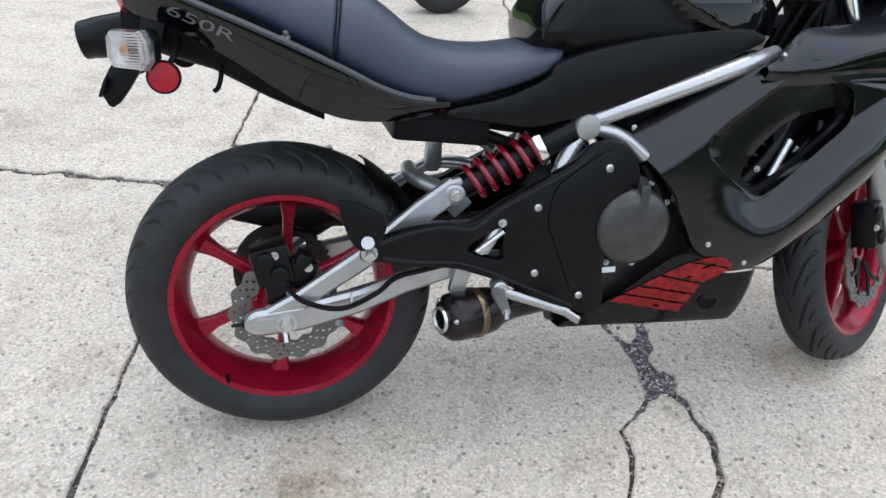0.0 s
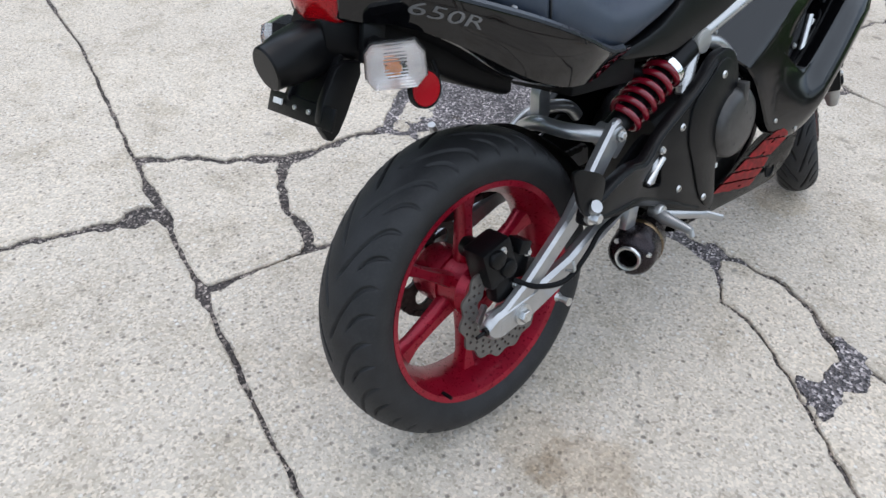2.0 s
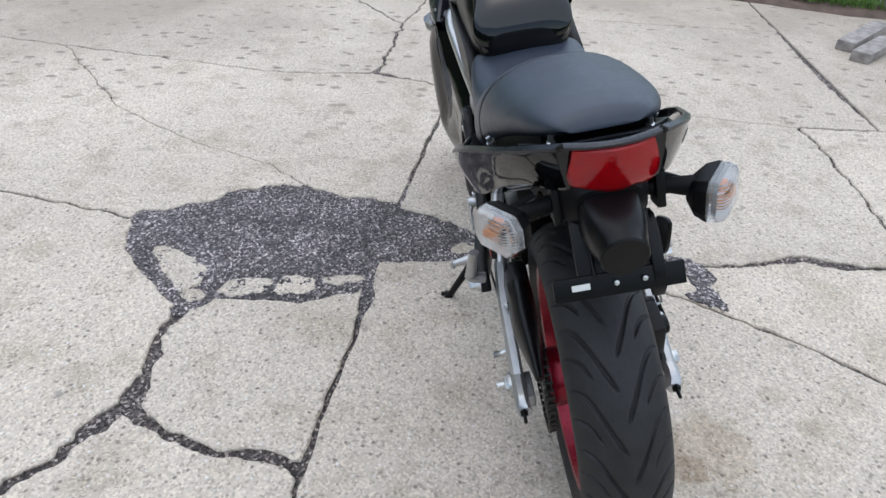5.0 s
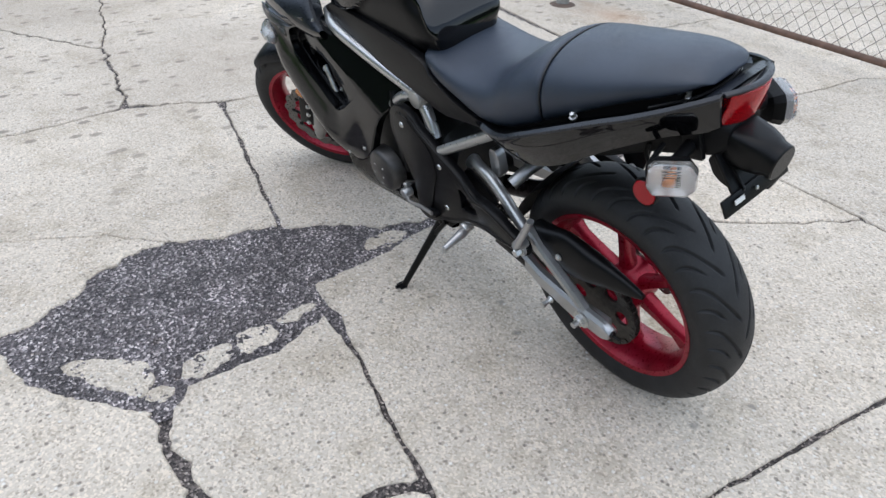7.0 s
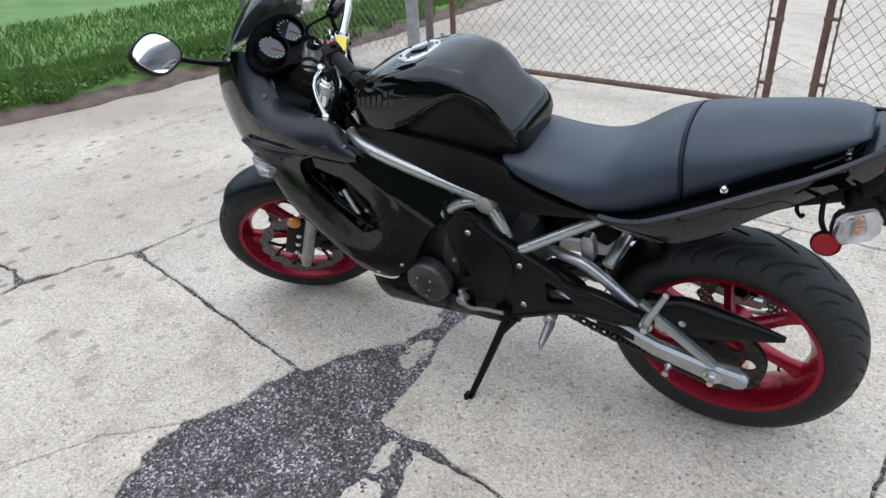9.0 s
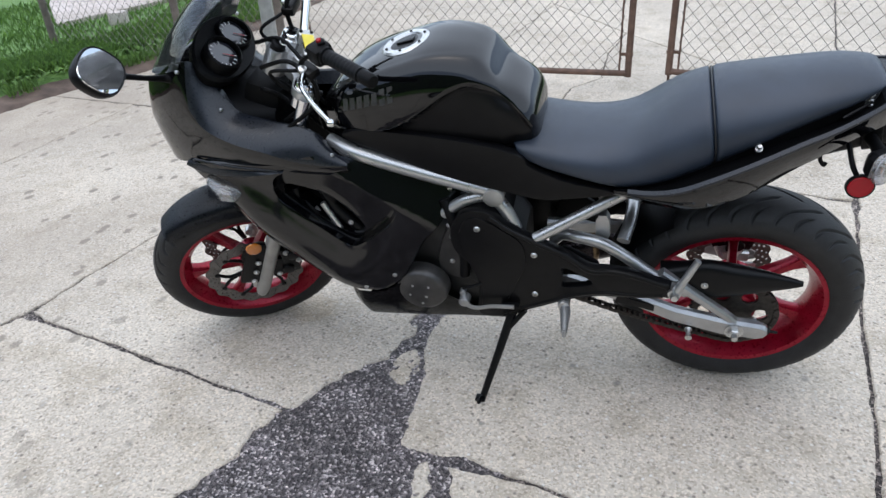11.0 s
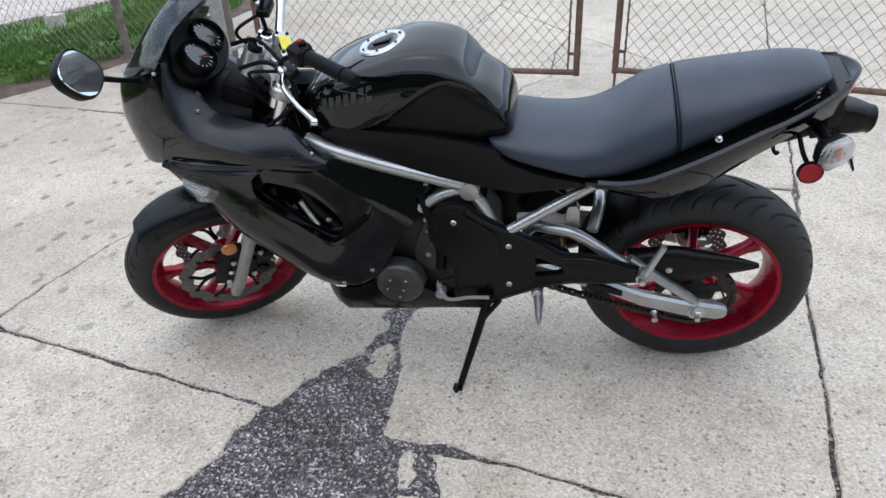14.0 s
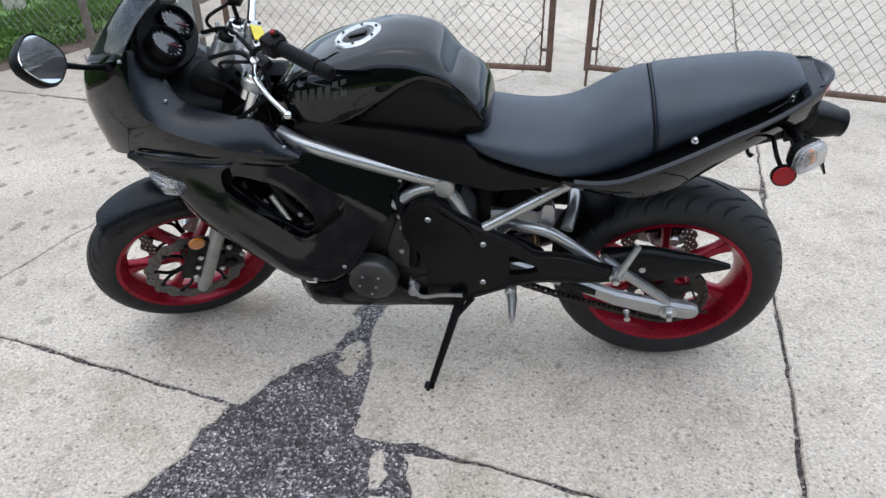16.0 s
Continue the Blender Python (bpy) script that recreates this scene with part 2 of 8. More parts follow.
SILVER = simple("silver_painted_steel", (0.47, 0.47, 0.465), 0.30, metal=0.78, vary=0.06, scale=4)
ALLOY = simple("brushed_alloy", (0.42, 0.42, 0.42), 0.32, metal=0.80, vary=0.10, scale=25, bump=0.02, bump_scale=400)
GREYLEG = simple("grey_fork_leg", (0.33, 0.32, 0.30), 0.38, metal=0.35, vary=0.12, scale=20)
CHROME = simple("chrome", (0.78, 0.78, 0.78), 0.13, metal=1.0, vary=0.05)
STEEL = simple("zinc_steel", (0.55, 0.55, 0.54), 0.3, metal=0.9, vary=0.15, scale=60)
DISC = simple("brake_disc_steel", (0.13, 0.12, 0.11), 0.4, metal=0.45, vary=0.2, scale=40)
RED = simple("red_rim_paint", (0.28, 0.004, 0.020), 0.30, metal=0.45, vary=0.22, scale=14, coat=0.15, spec=0.35)
REDSPRING = simple("red_spring_paint", (0.17, 0.004, 0.014), 0.22, vary=0.2, scale=30, coat=0.3)
REDDECAL = simple("worn_red_decal", (0.40, 0.016, 0.022), 0.4, vary=0.5, scale=60)
ENGINE = simple("black_engine_case", (0.009, 0.009, 0.009), 0.45, vary=0.3, scale=30, bump=0.2, bump_scale=500)
COVER = simple("dark_grey_engine_cover", (0.055, 0.052, 0.050), 0.36, metal=0.4, vary=0.25, scale=30, bump=0.12, bump_scale=500)
RUBBER = simple("tyre_rubber", (0.014, 0.014, 0.015), 0.58, vary=0.35, scale=22, bump=0.25, bump_scale=350, dust=0.05, spec=0.35)
CHAINM = simple("oily_chain_steel", (0.045, 0.04, 0.036), 0.45, metal=0.7, vary=0.4, scale=90)
EXHAUST = simple("dark_blued_steel", (0.030, 0.024, 0.026), 0.28, metal=0.8, vary=0.4, scale=25)
GOLD = simple("bronze_band", (0.17, 0.12, 0.07), 0.3, metal=0.9, vary=0.2, scale=40)
YELLOW = simple("yellow_sticker", (0.72, 0.58, 0.05), 0.5, vary=0.1)
DECAL = simple("grey_decal", (0.105, 0.103, 0.102), 0.3, vary=0.15)
REFLECTOR = simple("lamp_reflector", (0.88, 0.88, 0.88), 0.22, metal=0.55, vary=0.05, bump=0.35, bump_scale=160)
WHITEMARK = simple("white_marking", (0.7, 0.7, 0.68), 0.5, vary=0.08)
RUST = simple("brown_rusty_gate_paint", (0.125, 0.072, 0.050), 0.7, vary=0.4, scale=14, bump=0.3, bump_scale=220)
GALV = simple("weathered_galvanised_steel", (0.33, 0.34, 0.33), 0.5, metal=0.5, vary=0.2, scale=16, bump=0.15, bump_scale=150)
WIRE = simple("galvanised_wire", (0.21, 0.195, 0.17), 0.55, metal=0.3, vary=0.25, scale=20)
POSTM = simple("weathered_brown_post", (0.15, 0.125, 0.105), 0.75, vary=0.3, scale=14, bump=0.3, bump_scale=120)
BRICKM = simple("weathered_brick", (0.30, 0.27, 0.25), 0.9, vary=0.35, scale=18, bump=0.5, bump_scale=120)
BELT = simple("reflected_dark_belt", (0.030, 0.045, 0.020), 0.95, vary=0.7, scale=0.9, bump=0.6, bump_scale=4)


def glassy(name, colour, rough=0.05, transmission=1.0, ior=1.45):
    m, n, l, b = material(name)
    b.inputs["Base Color"].default_value = (*colour, 1)
    b.inputs["Roughness"].default_value = rough
    b.inputs["Transmission Weight"].default_value = transmission
    b.inputs["IOR"].default_value = ior
    return m


def lens_material(name, colour, transmission, scale, coat=1.0, spec=0.5):
    """A moulded lens: ribs in relief under a smooth face."""
    m, n, l, b = material(name)
    vec = tex_coord(n)
    w = n.new("ShaderNodeTexWave")
    w.inputs["Scale"].default_value = scale
    w.bands_direction = "Z"
    l.new(vec, w.inputs["Vector"])
    bump_node(n, l, w.outputs["Fac"], 0.8 if scale == 70 else 0.3 if spec > 0.4 else 0.05, 0.002, b)
    b.inputs["Specular IOR Level"].default_value = spec
    b.inputs["Base Color"].default_value = (*colour, 1)
    b.inputs["Roughness"].default_value = 0.06
    b.inputs["Transmission Weight"].default_value = transmission
    b.inputs["Coat Weight"].default_value = coat
    b.inputs["Coat Roughness"].default_value = 0.03
    return m


TAILLENS = lens_material("red_tail_lens", (0.80, 0.004, 0.016), 0.80, 45, 0.0, 0.2)
CLEARLENS = lens_material("clear_ribbed_lens", (0.98, 0.975, 0.97), 0.95, 70)
AMBER = simple("amber_bulb", (0.75, 0.22, 0.03), 0.3, vary=0.1, coat=0.5)
ORANGE = lens_material("orange_reflector", (0.62, 0.19, 0.015), 0.1, 160)
REDREF = lens_material("red_reflector", (0.30, 0.004, 0.010), 0.0, 220, 0.05, 0.3)
SMOKE = glassy("smoked_windscreen", (0.03, 0.032, 0.036), 0.02, 0.35)
DIAL = simple("dial_face", (0.02, 0.02, 0.025), 0.06, vary=0.1, coat=1.0)
MIRROR = simple("mirror_glass", (0.88, 0.89, 0.90), 0.02, metal=1.0, vary=0.01)


# ---------------------------------------------------------------- mesh helpers
def part(name, bm, mat, parent, label="", sharp=38, smooth=True):
    me = bpy.data.meshes.new(name)
    bmesh.ops.recalc_face_normals(bm, faces=bm.faces)
    bm.to_mesh(me)
    bm.free()
    for m in mat if isinstance(mat, (list, tuple)) else [mat]:
        me.materials.append(m)
    if smooth:
        me.polygons.foreach_set("use_smooth", [True] * len(me.polygons))
        me.set_sharp_from_angle(angle=radians(sharp))
    ob = new(name, me)
    if parent is not None:
        ob.parent = parent
    return tagged(ob, label)


def add_loft(bm, rings, closed=True, caps=True):
    vs = [[bm.verts.new(p) for p in r] for r in rings]
    k = len(vs[0])
    for a, b in zip(vs, vs[1:]):
        for i in range(k if closed else k - 1):
            j = (i + 1) % k
            bm.faces.new((a[i], a[j], b[j], b[i]))
    if caps and closed:
        bm.faces.new(vs[0][::-1])
        bm.faces.new(vs[-1])
    return vs


def loft(rings, closed=True, caps=True):
    bm = bmesh.new()
    add_loft(bm, rings, closed, caps)
    return bm


def smooth_path(pts, per=6):
    p = [Vector(q) for q in pts]
    if len(p) < 3:
        return p
    out = []
    ext = [p[0] * 2 - p[1]] + p + [p[-1] * 2 - p[-2]]
    for i in range(1, len(ext) - 2):
        a, b, c, d = ext[i - 1:i + 3]
        for k in range(per):
            t = k / per
            out.append(0.5 * ((2 * b) + (c - a) * t + (2 * a - 5 * b + 4 * c - d) * t * t + (3 * b - a - 3 * c + d) * t ** 3))
    out.append(p[-1])
    return out


def add_tube(bm, pts, r, seg=12, smooth=True, flat=1.0, per=6):
    """A round (or flattened) rod along a path; r may be a list, one for each given point."""
    path = smooth_path(pts, per) if smooth else [Vector(q) for q in pts]
    rs = [r] * len(path) if isinstance(r, (int, float)) else list(np.interp(np.linspace(0, 1, len(path)), np.linspace(0, 1, len(r)), r))
    rings = []
    side = None
    for i, p in enumerate(path):
        d = (path[min(i + 1, len(path) - 1)] - path[max(i - 1, 0)]).normalized()
        if side is None:
            side = d.cross(Vector((0, 0, 1)) if abs(d.z) < 0.9 else Vector((0, 1, 0))).normalized()
        else:
            side = (side - d * side.dot(d)).normalized()
        up = d.cross(side)
        rings.append([p + side * math.cos(a) * rs[i] * flat + up * math.sin(a) * rs[i] for a in (2 * math.pi * k / seg for k in range(seg))])
    add_loft(bm, rings)


def tube(pts, r, seg=12, smooth=True, flat=1.0, per=6):
    bm = bmesh.new()
    add_tube(bm, pts, r, seg, smooth, flat, per)
    return bm


def turn_to(axis):
    return Vector((0, 0, 1)).rotation_difference(Vector(axis).normalized()).to_matrix().to_4x4()


def add_lathe(bm, profile, centre, axis, seg=48, closed=False):
    """Turns (radius, along) points round an axis through centre."""
    m = Matrix.Translation(centre) @ turn_to(axis)
    rings = []
    for k in range(seg):
        a = 2 * math.pi * k / seg
        rings.append([bm.verts.new(m @ Vector((r * math.cos(a), r * math.sin(a), h))) for r, h in profile])
    cnt = len(profile)
    for k in range(seg):
        a, b = rings[k], rings[(k + 1) % seg]
        for i in range(cnt if closed else cnt - 1):
            j = (i + 1) % cnt
            bm.faces.new((a[i], a[j], b[j], b[i]))


def lathe(profile, centre, axis, seg=48, closed=False):
    bm = bmesh.new()
    add_lathe(bm, profile, centre, axis, seg, closed)
    bmesh.ops.remove_doubles(bm, verts=bm.verts, dist=1e-6)
    return bm


def knob(bm, centre, axis, r, h, seg=20, round_=0.25):
    """A short capped cylinder with a rounded rim, h along the axis."""
    e = r * round_
    add_lathe(bm, [(1e-5, h), (r - e, h), (r - 0.3 * e, h - 0.3 * e), (r, h - e), (r, 0), (1e-5, 0)], centre, axis, seg)


def hexbolt(bm, centre, axis, r, h):
    add_lathe(bm, [(1e-5, h * 0.35), (r * 1.5, h * 0.35), (r * 1.5, 0), (1e-5, 0)], centre, axis, 16)
    add_lathe(bm, [(1e-5, h), (r * 0.85, h), (r, h * 0.85), (r, 0), (1e-5, 0)], centre, axis, 6)


def plate(outline, y0, y1, bevel=0.003, holes=()):
    """An upright plate from an (x, z) outline, between y0 and y1, with softened edges."""
    bm = bmesh.new()
    edges = []
    for ring in (outline, *holes):
        vs = [bm.verts.new((x, y0, z)) for x, z in ring]
        edges += [bm.edges.new((vs[i], vs[(i + 1) % len(vs)])) for i in range(len(vs))]
    bmesh.ops.triangle_fill(bm, edges=edges, use_beauty=True)
    faces = list(bm.faces)
    res = bmesh.ops.extrude_face_region(bm, geom=faces)
    up = [g for g in res["geom"] if isinstance(g, bmesh.types.BMVert)]
    bmesh.ops.translate(bm, verts=up, vec=(0, y1 - y0, 0))
    bmesh.ops.recalc_face_normals(bm, faces=bm.faces)
    if bevel > 0:
        rim = [e for e in bm.edges if len(e.link_faces) == 2 and e.calc_face_angle(0) > 1.0]
        bmesh.ops.bevel(bm, geom=rim, offset=bevel, segments=2, affect="EDGES", profile=0.6)
    return bm


def box(bm, centre, size, m=None, bevel=0.0):
    t = bmesh.new()
    bmesh.ops.create_cube(t, size=1.0)
    bmesh.ops.scale(t, vec=size, verts=t.verts)
    if bevel > 0:
        bmesh.ops.bevel(t, geom=t.edges[:], offset=bevel, segments=2, affect="EDGES", profile=0.6)
    mm = Matrix.Translation(centre) @ (m if m is not None else Matrix())
    idx = {v: bm.verts.new(mm @ v.co) for v in t.verts}
    for f in t.faces:
        bm.faces.new([idx[v] for v in f.verts])
    t.free()


def curve_of(keys, x):
    """A smooth value through (x, value) keys."""
    xs = [k[0] for k in keys]
    if x <= xs[0]:
        return keys[0][1]
    if x >= xs[-1]:
        return keys[-1][1]
    i = max(j for j in range(len(xs)) if xs[j] <= x)
    i = min(i, len(xs) - 2)
    def slope(j):
        a, b = max(j - 1, 0), min(j + 1, len(xs) - 1)
        return (keys[b][1] - keys[a][1]) / (xs[b] - xs[a])
    h = xs[i + 1] - xs[i]
    t = (x - xs[i]) / h
    p0, p1, m0, m1 = keys[i][1], keys[i + 1][1], slope(i) * h, slope(i + 1) * h
    return (2 * t ** 3 - 3 * t * t + 1) * p0 + (t ** 3 - 2 * t * t + t) * m0 + (3 * t * t - 2 * t ** 3) * p1 + (t ** 3 - t * t) * m1


def resample(pts, count, closed=True):
    p = [Vector((*q, 0)) for q in pts]
    if closed:
        p.append(p[0])
    d = [0.0]
    for a, b in zip(p, p[1:]):
        d.append(d[-1] + (b - a).length)
    out = []
    for s in np.linspace(0, d[-1], count + 1)[:-1] if closed else np.linspace(0, d[-1], count):
        i = min(max(j for j in range(len(d)) if d[j] <= s + 1e-9), len(p) - 2)
        t = (s - d[i]) / max(1e-9, d[i + 1] - d[i])
        q = p[i].lerp(p[i + 1], t)
        out.append((q.x, q.y))
    return out


def rounded(pts, passes=2):
    """Rounds the corners of a closed outline."""
    for _ in range(passes):
        out = []
        for i, a in enumerate(pts):
            b = pts[(i + 1) % len(pts)]
            out += [(a[0] * 0.8 + b[0] * 0.2, a[1] * 0.8 + b[1] * 0.2), (a[0] * 0.2 + b[0] * 0.8, a[1] * 0.2 + b[1] * 0.8)]
        pts = out
    return pts


# ---------------------------------------------------------------- ground, slabs and joints
def sheet(name, x0, x1, y0, y1, z, mat, label, category, nx=1, ny=1, bump=0.0):
    bm = bmesh.new()
    g = [[bm.verts.new((x0 + (x1 - x0) * i / nx, y0 + (y1 - y0) * j / ny, z)) for j in range(ny + 1)] for i in range(nx + 1)]
    for i in range(nx):
        for j in range(ny):
            bm.faces.new((g[i][j], g[i + 1][j], g[i + 1][j + 1], g[i][j + 1]))
    if bump > 0:
        for v in bm.verts:
            v.co.z += bump * (noise.fractal(Vector((v.co.x * 22, v.co.y * 22, 3.1)), 0.8, 2.0, 3) + 0.7 * noise.noise(Vector((v.co.x * 120, v.co.y * 120, 1.0))))
    ob = part(name, bm, mat, None)
    return tagged(ob, label, category, kind="structure")


sheet("ground", -400, 400, -400, 400, -0.09, TURF, "rough green lawn reaching away round the drive", "ground")
sheet("ground_fill", -5.2, 5.4, -9.2, 6.2, -0.009, GRIT, "dark gravelly asphalt in the cracks of the drive", "ground")
sheet("asphalt_patch", 0.52, 1.40, -0.12, 1.50, -0.005, ASPHALT, "worn dark asphalt patch filling a hole in the concrete", "ground", 230, 420, 0.0045)

# nodes of the joints and cracks, in plan
NODE = {
    "N0": (0.10, 6.0), "a4": (-0.25, 1.42), "a4b": (-0.29, 1.11), "a1": (-0.34, 0.69), "aE": (-0.60, -1.28), "aS": (-0.76, -2.5),
    "A9": (-1.55, -9.0), "g3": (0.16, 1.15), "g2": (-0.03, 0.68), "p3": (0.57, 1.125), "g7": (0.826, 0.562), "g6": (1.19, 0.51),
    "g7b": (0.735, 0.575), "pf": (1.315, 0.86), "p1": (1.05, 1.44), "c9": (1.55, 6.0), "r0": (0.935, 0.0), "r1": (0.90, -0.06), "eL": (0.05, -1.33),
    "eR": (0.88, -1.36), "dE": (2.08, -1.39), "dF": (2.08, -1.79), "g8": (2.405, 0.30), "g10": (2.585, 0.70), "dN": (2.82, 2.45),
    "d9": (3.05, 6.0), "h1": (3.5, 0.6), "h2": (5.3, 1.75), "h3": (5.3, 0.25), "j0": (3.90, 0.50), "j1": (3.70, -1.94), "f9": (5.3, -2.1), "q1": (1.41, -5.4), "q2": (0.62, -4.25),
    "q9": (1.15, -9.0), "w1": (-5.0, 1.75), "w0": (-5.0, 6.0), "w9": (-5.0, -9.0), "x0": (5.3, 6.0), "x9": (5.3, -9.0),
}
# edge: points between the nodes, width of the gap, unevenness
EDGE = {
    ("N0", "a4"): ([(-0.11, 2.42)], 0.011, 0.004), ("a4", "a4b"): ([], 0.013, 0.005), ("a4b", "a1"): ([], 0.013, 0.005),
    ("a1", "aE"): ([(-0.385, 0.37), (-0.43, 0.04), (-0.47, -0.38)], 0.012, 0.003), ("aE", "aS"): ([], 0.012, 0.005),
    ("aS", "A9"): ([(-0.89, -3.9), (-1.08, -5.3)], 0.013, 0.005),
    ("a4", "g3"): ([(-0.09, 1.33), (0.03, 1.22)], 0.034, 0.016), ("g3", "p3"): ([(0.28, 1.14), (0.42, 1.14)], 0.034, 0.014),
    ("g3", "g2"): ([(0.07, 1.02), (0.02, 0.87), (0.02, 0.76)], 0.026, 0.014),
    ("a1", "g2"): ([], 0.012, 0.004), ("g2", "g7b"): ([(0.21, 0.645), (0.45, 0.60)], 0.013, 0.003), ("g7b", "g7"): ([], 0.012, 0.002),
    ("p3", "p1"): ([(0.70, 1.27), (0.85, 1.385)], 0.022, 0.010),
    ("g7b", "p3"): ([(0.668, 0.640), (0.645, 0.708), (0.612, 0.785), (0.614, 0.893), (0.606, 0.985), (0.612, 1.045), (0.578, 1.075)], 0.012, 0.008),
    ("p1", "c9"): ([(1.12, 1.71), (1.21, 2.0), (1.25, 2.37), (1.34, 3.1)], 0.012, 0.010),
    ("p1", "pf"): ([(1.13, 1.32), (1.24, 1.17), (1.30, 1.03)], 0.012, 0.020), ("pf", "g6"): ([(1.26, 0.72)], 0.012, 0.020),
    ("g6", "r0"): ([(1.12, 0.37), (1.0, 0.225), (0.955, 0.09)], 0.012, 0.020),
    ("g7", "r1"): ([(0.845, 0.40), (0.855, 0.30), (0.885, 0.16), (0.91, 0.07)], 0.008, 0.008),
    ("r1", "eL"): ([(0.86, -0.10), (0.785, -0.16), (0.755, -0.29), (0.685, -0.415), (0.616, -0.52), (0.55, -0.60), (0.464, -0.733), (0.335, -0.86), (0.2, -1.05)], 0.009, 0.008),
    ("r0", "r1"): ([], 0.012, 0.0),
    ("r0", "eR"): ([(0.985, -0.10), (0.990, -0.19), (0.960, -0.31), (0.893, -0.412), (0.862, -0.49), (0.866, -0.60), (0.90, -0.77), (0.925, -0.90), (0.89, -1.06), (0.885, -1.20)], 0.018, 0.010),
    ("aE", "eL"): ([(-0.35, -1.31)], 0.014, 0.010), ("eL", "eR"): ([(0.4, -1.34)], 0.010, 0.008), ("eR", "dE"): ([(1.18, -1.34), (1.64, -1.39)], 0.013, 0.012),
    ("g6", "g8"): ([(1.60, 0.44), (1.95, 0.375)], 0.014, 0.004), ("g8", "dE"): ([(2.36, -0.09), (2.28, -0.45), (2.17, -0.88)], 0.007, 0.010),
    ("dE", "dF"): ([], 0.008, 0.008), ("g8", "g10"): ([(2.50, 0.48)], 0.013, 0.012), ("g10", "dN"): ([(2.54, 1.20), (2.69, 1.84)], 0.012, 0.012),
    ("dN", "d9"): ([(2.92, 2.87)], 0.011, 0.012), ("pf", "dN"): ([(1.49, 1.05), (1.66, 1.40), (2.0, 1.85)], 0.0022, 0.008),
    ("g10", "h1"): ([(2.98, 0.65)], 0.016, 0.016), ("h1", "h2"): ([(4.0, 0.92)], 0.012, 0.012), ("h1", "j0"): ([], 0.010, 0.012), ("j0", "h3"): ([(4.2, 0.45)], 0.010, 0.012), ("j0", "j1"): ([(3.83, -0.08), (3.78, -0.71), (3.74, -1.3)], 0.006, 0.010),
    ("dF", "j1"): ([(2.79, -1.82)], 0.016, 0.008), ("j1", "f9"): ([], 0.016, 0.008), ("dF", "q1"): ([(2.05, -2.25), (1.97, -2.95), (1.55, -4.09)], 0.010, 0.012),
    ("q1", "q2"): ([], 0.014, 0.005), ("q2", "aS"): ([(0.10, -3.6)], 0.012, 0.005), ("q1", "q9"): ([], 0.012, 0.006),
    ("eR", "q2"): ([(0.95, -1.9), (0.87, -2.4), (0.85, -2.7), (0.68, -2.97), (0.70, -3.6)], 0.009, 0.008),
    ("a4b", "w1"): ([(-0.42, 1.10), (-0.56, 1.15), (-1.2, 1.27)], 0.026, 0.014),
}
FACES = [
    ["w0", "w1", "a4b", "a4", "N0"], ["w1", "w9", "A9", "aS", "aE", "a1", "a4b"], ["N0", "a4", "g3", "p3", "p1", "c9"],
    ["a4", "a4b", "a1", "g2", "g3"], ["g2", "g7b", "p3", "g3"], ["c9", "p1", "pf", "dN", "d9"], ["pf", "g6", "g8", "g10", "dN"],
    ["a1", "aE", "eL", "r1", "g7", "g7b", "g2"], ["r0", "r1", "eL", "eR"], ["g6", "r0", "eR", "dE", "g8"],
    ["aE", "aS", "q2", "eR", "eL"], ["eR", "q2", "q1", "dF", "dE"], ["aS", "A9", "q9", "q1", "q2"], ["q1", "q9", "x9", "f9", "dF"],
    ["d9", "dN", "g10", "h1", "h2", "x0"], ["h1", "j0", "h3", "h2"], ["g10", "g8", "dE", "dF", "j1", "j0", "h1"], ["j0", "j1", "f9", "h3"],
]
# places where the edges have broken away: x, y, reach, extra width
BROKEN = [(0.84, -0.45, 0.07, 0.045), (0.905, -0.95, 0.11, 0.045), (0.67, 0.615, 0.05, 0.035), (0.58, 0.585, 0.05, 0.02), (-0.31, 0.67, 0.045, 0.035), (-0.37, 1.115, 0.12, 0.035), (-0.27, 1.22, 0.05, 0.018), (0.93, -0.02, 0.06, 0.045), (0.15, 1.14, 0.07, 0.030),
          (2.58, 0.70, 0.08, 0.025), (2.41, 0.30, 0.07, 0.025), (0.0, 0.70, 0.05, 0.018), (0.56, 1.12, 0.05, 0.02), (2.06, -1.60, 0.12, 0.012), (-0.59, -1.29, 0.08, 0.02)]


def gap_width(w, width):
    return width + sum(e * math.exp(-(((w.x - x) ** 2 + (w.y - y) ** 2) / (r * r))) for x, y, r, e in BROKEN)


LINES = {}
for k, ((a, b), (mid, width, rough)) in enumerate(EDGE.items()):
    pts = [Vector((*NODE[a], 0))] + [Vector((*q, 0)) for q in mid] + [Vector((*NODE[b], 0))]
    fine = []
    for p, q in zip(pts, pts[1:]):
        steps = max(1, min(75, int((q - p).length / 0.017)))
        side = Vector((-(q - p).y, (q - p).x, 0)).normalized()
        for s in range(steps):
            t = s / steps
            w = p.lerp(q, t)
            j = 0.0 if (s == 0 and p is pts[0]) else rough * (1.5 * noise.fractal(Vector((w.x * 9, w.y * 9, k * 1.7)), 0.7, 2.0, 4) + 0.45 * noise.noise(Vector((w.x * 46, w.y * 46, k * 1.7))))
            fine.append((w + side * j, max(0.0015, (gap_width(w, width) * 1.3) * (0.45 + 1.1 * abs(noise.noise(Vector((w.x * 7, w.y * 7, 5 + k)))) + 0.25 * noise.noise(Vector((w.x * 40, w.y * 40, k)))))))
    fine.append((pts[-1], gap_width(pts[-1], width)))
    LINES[(a, b)] = fine


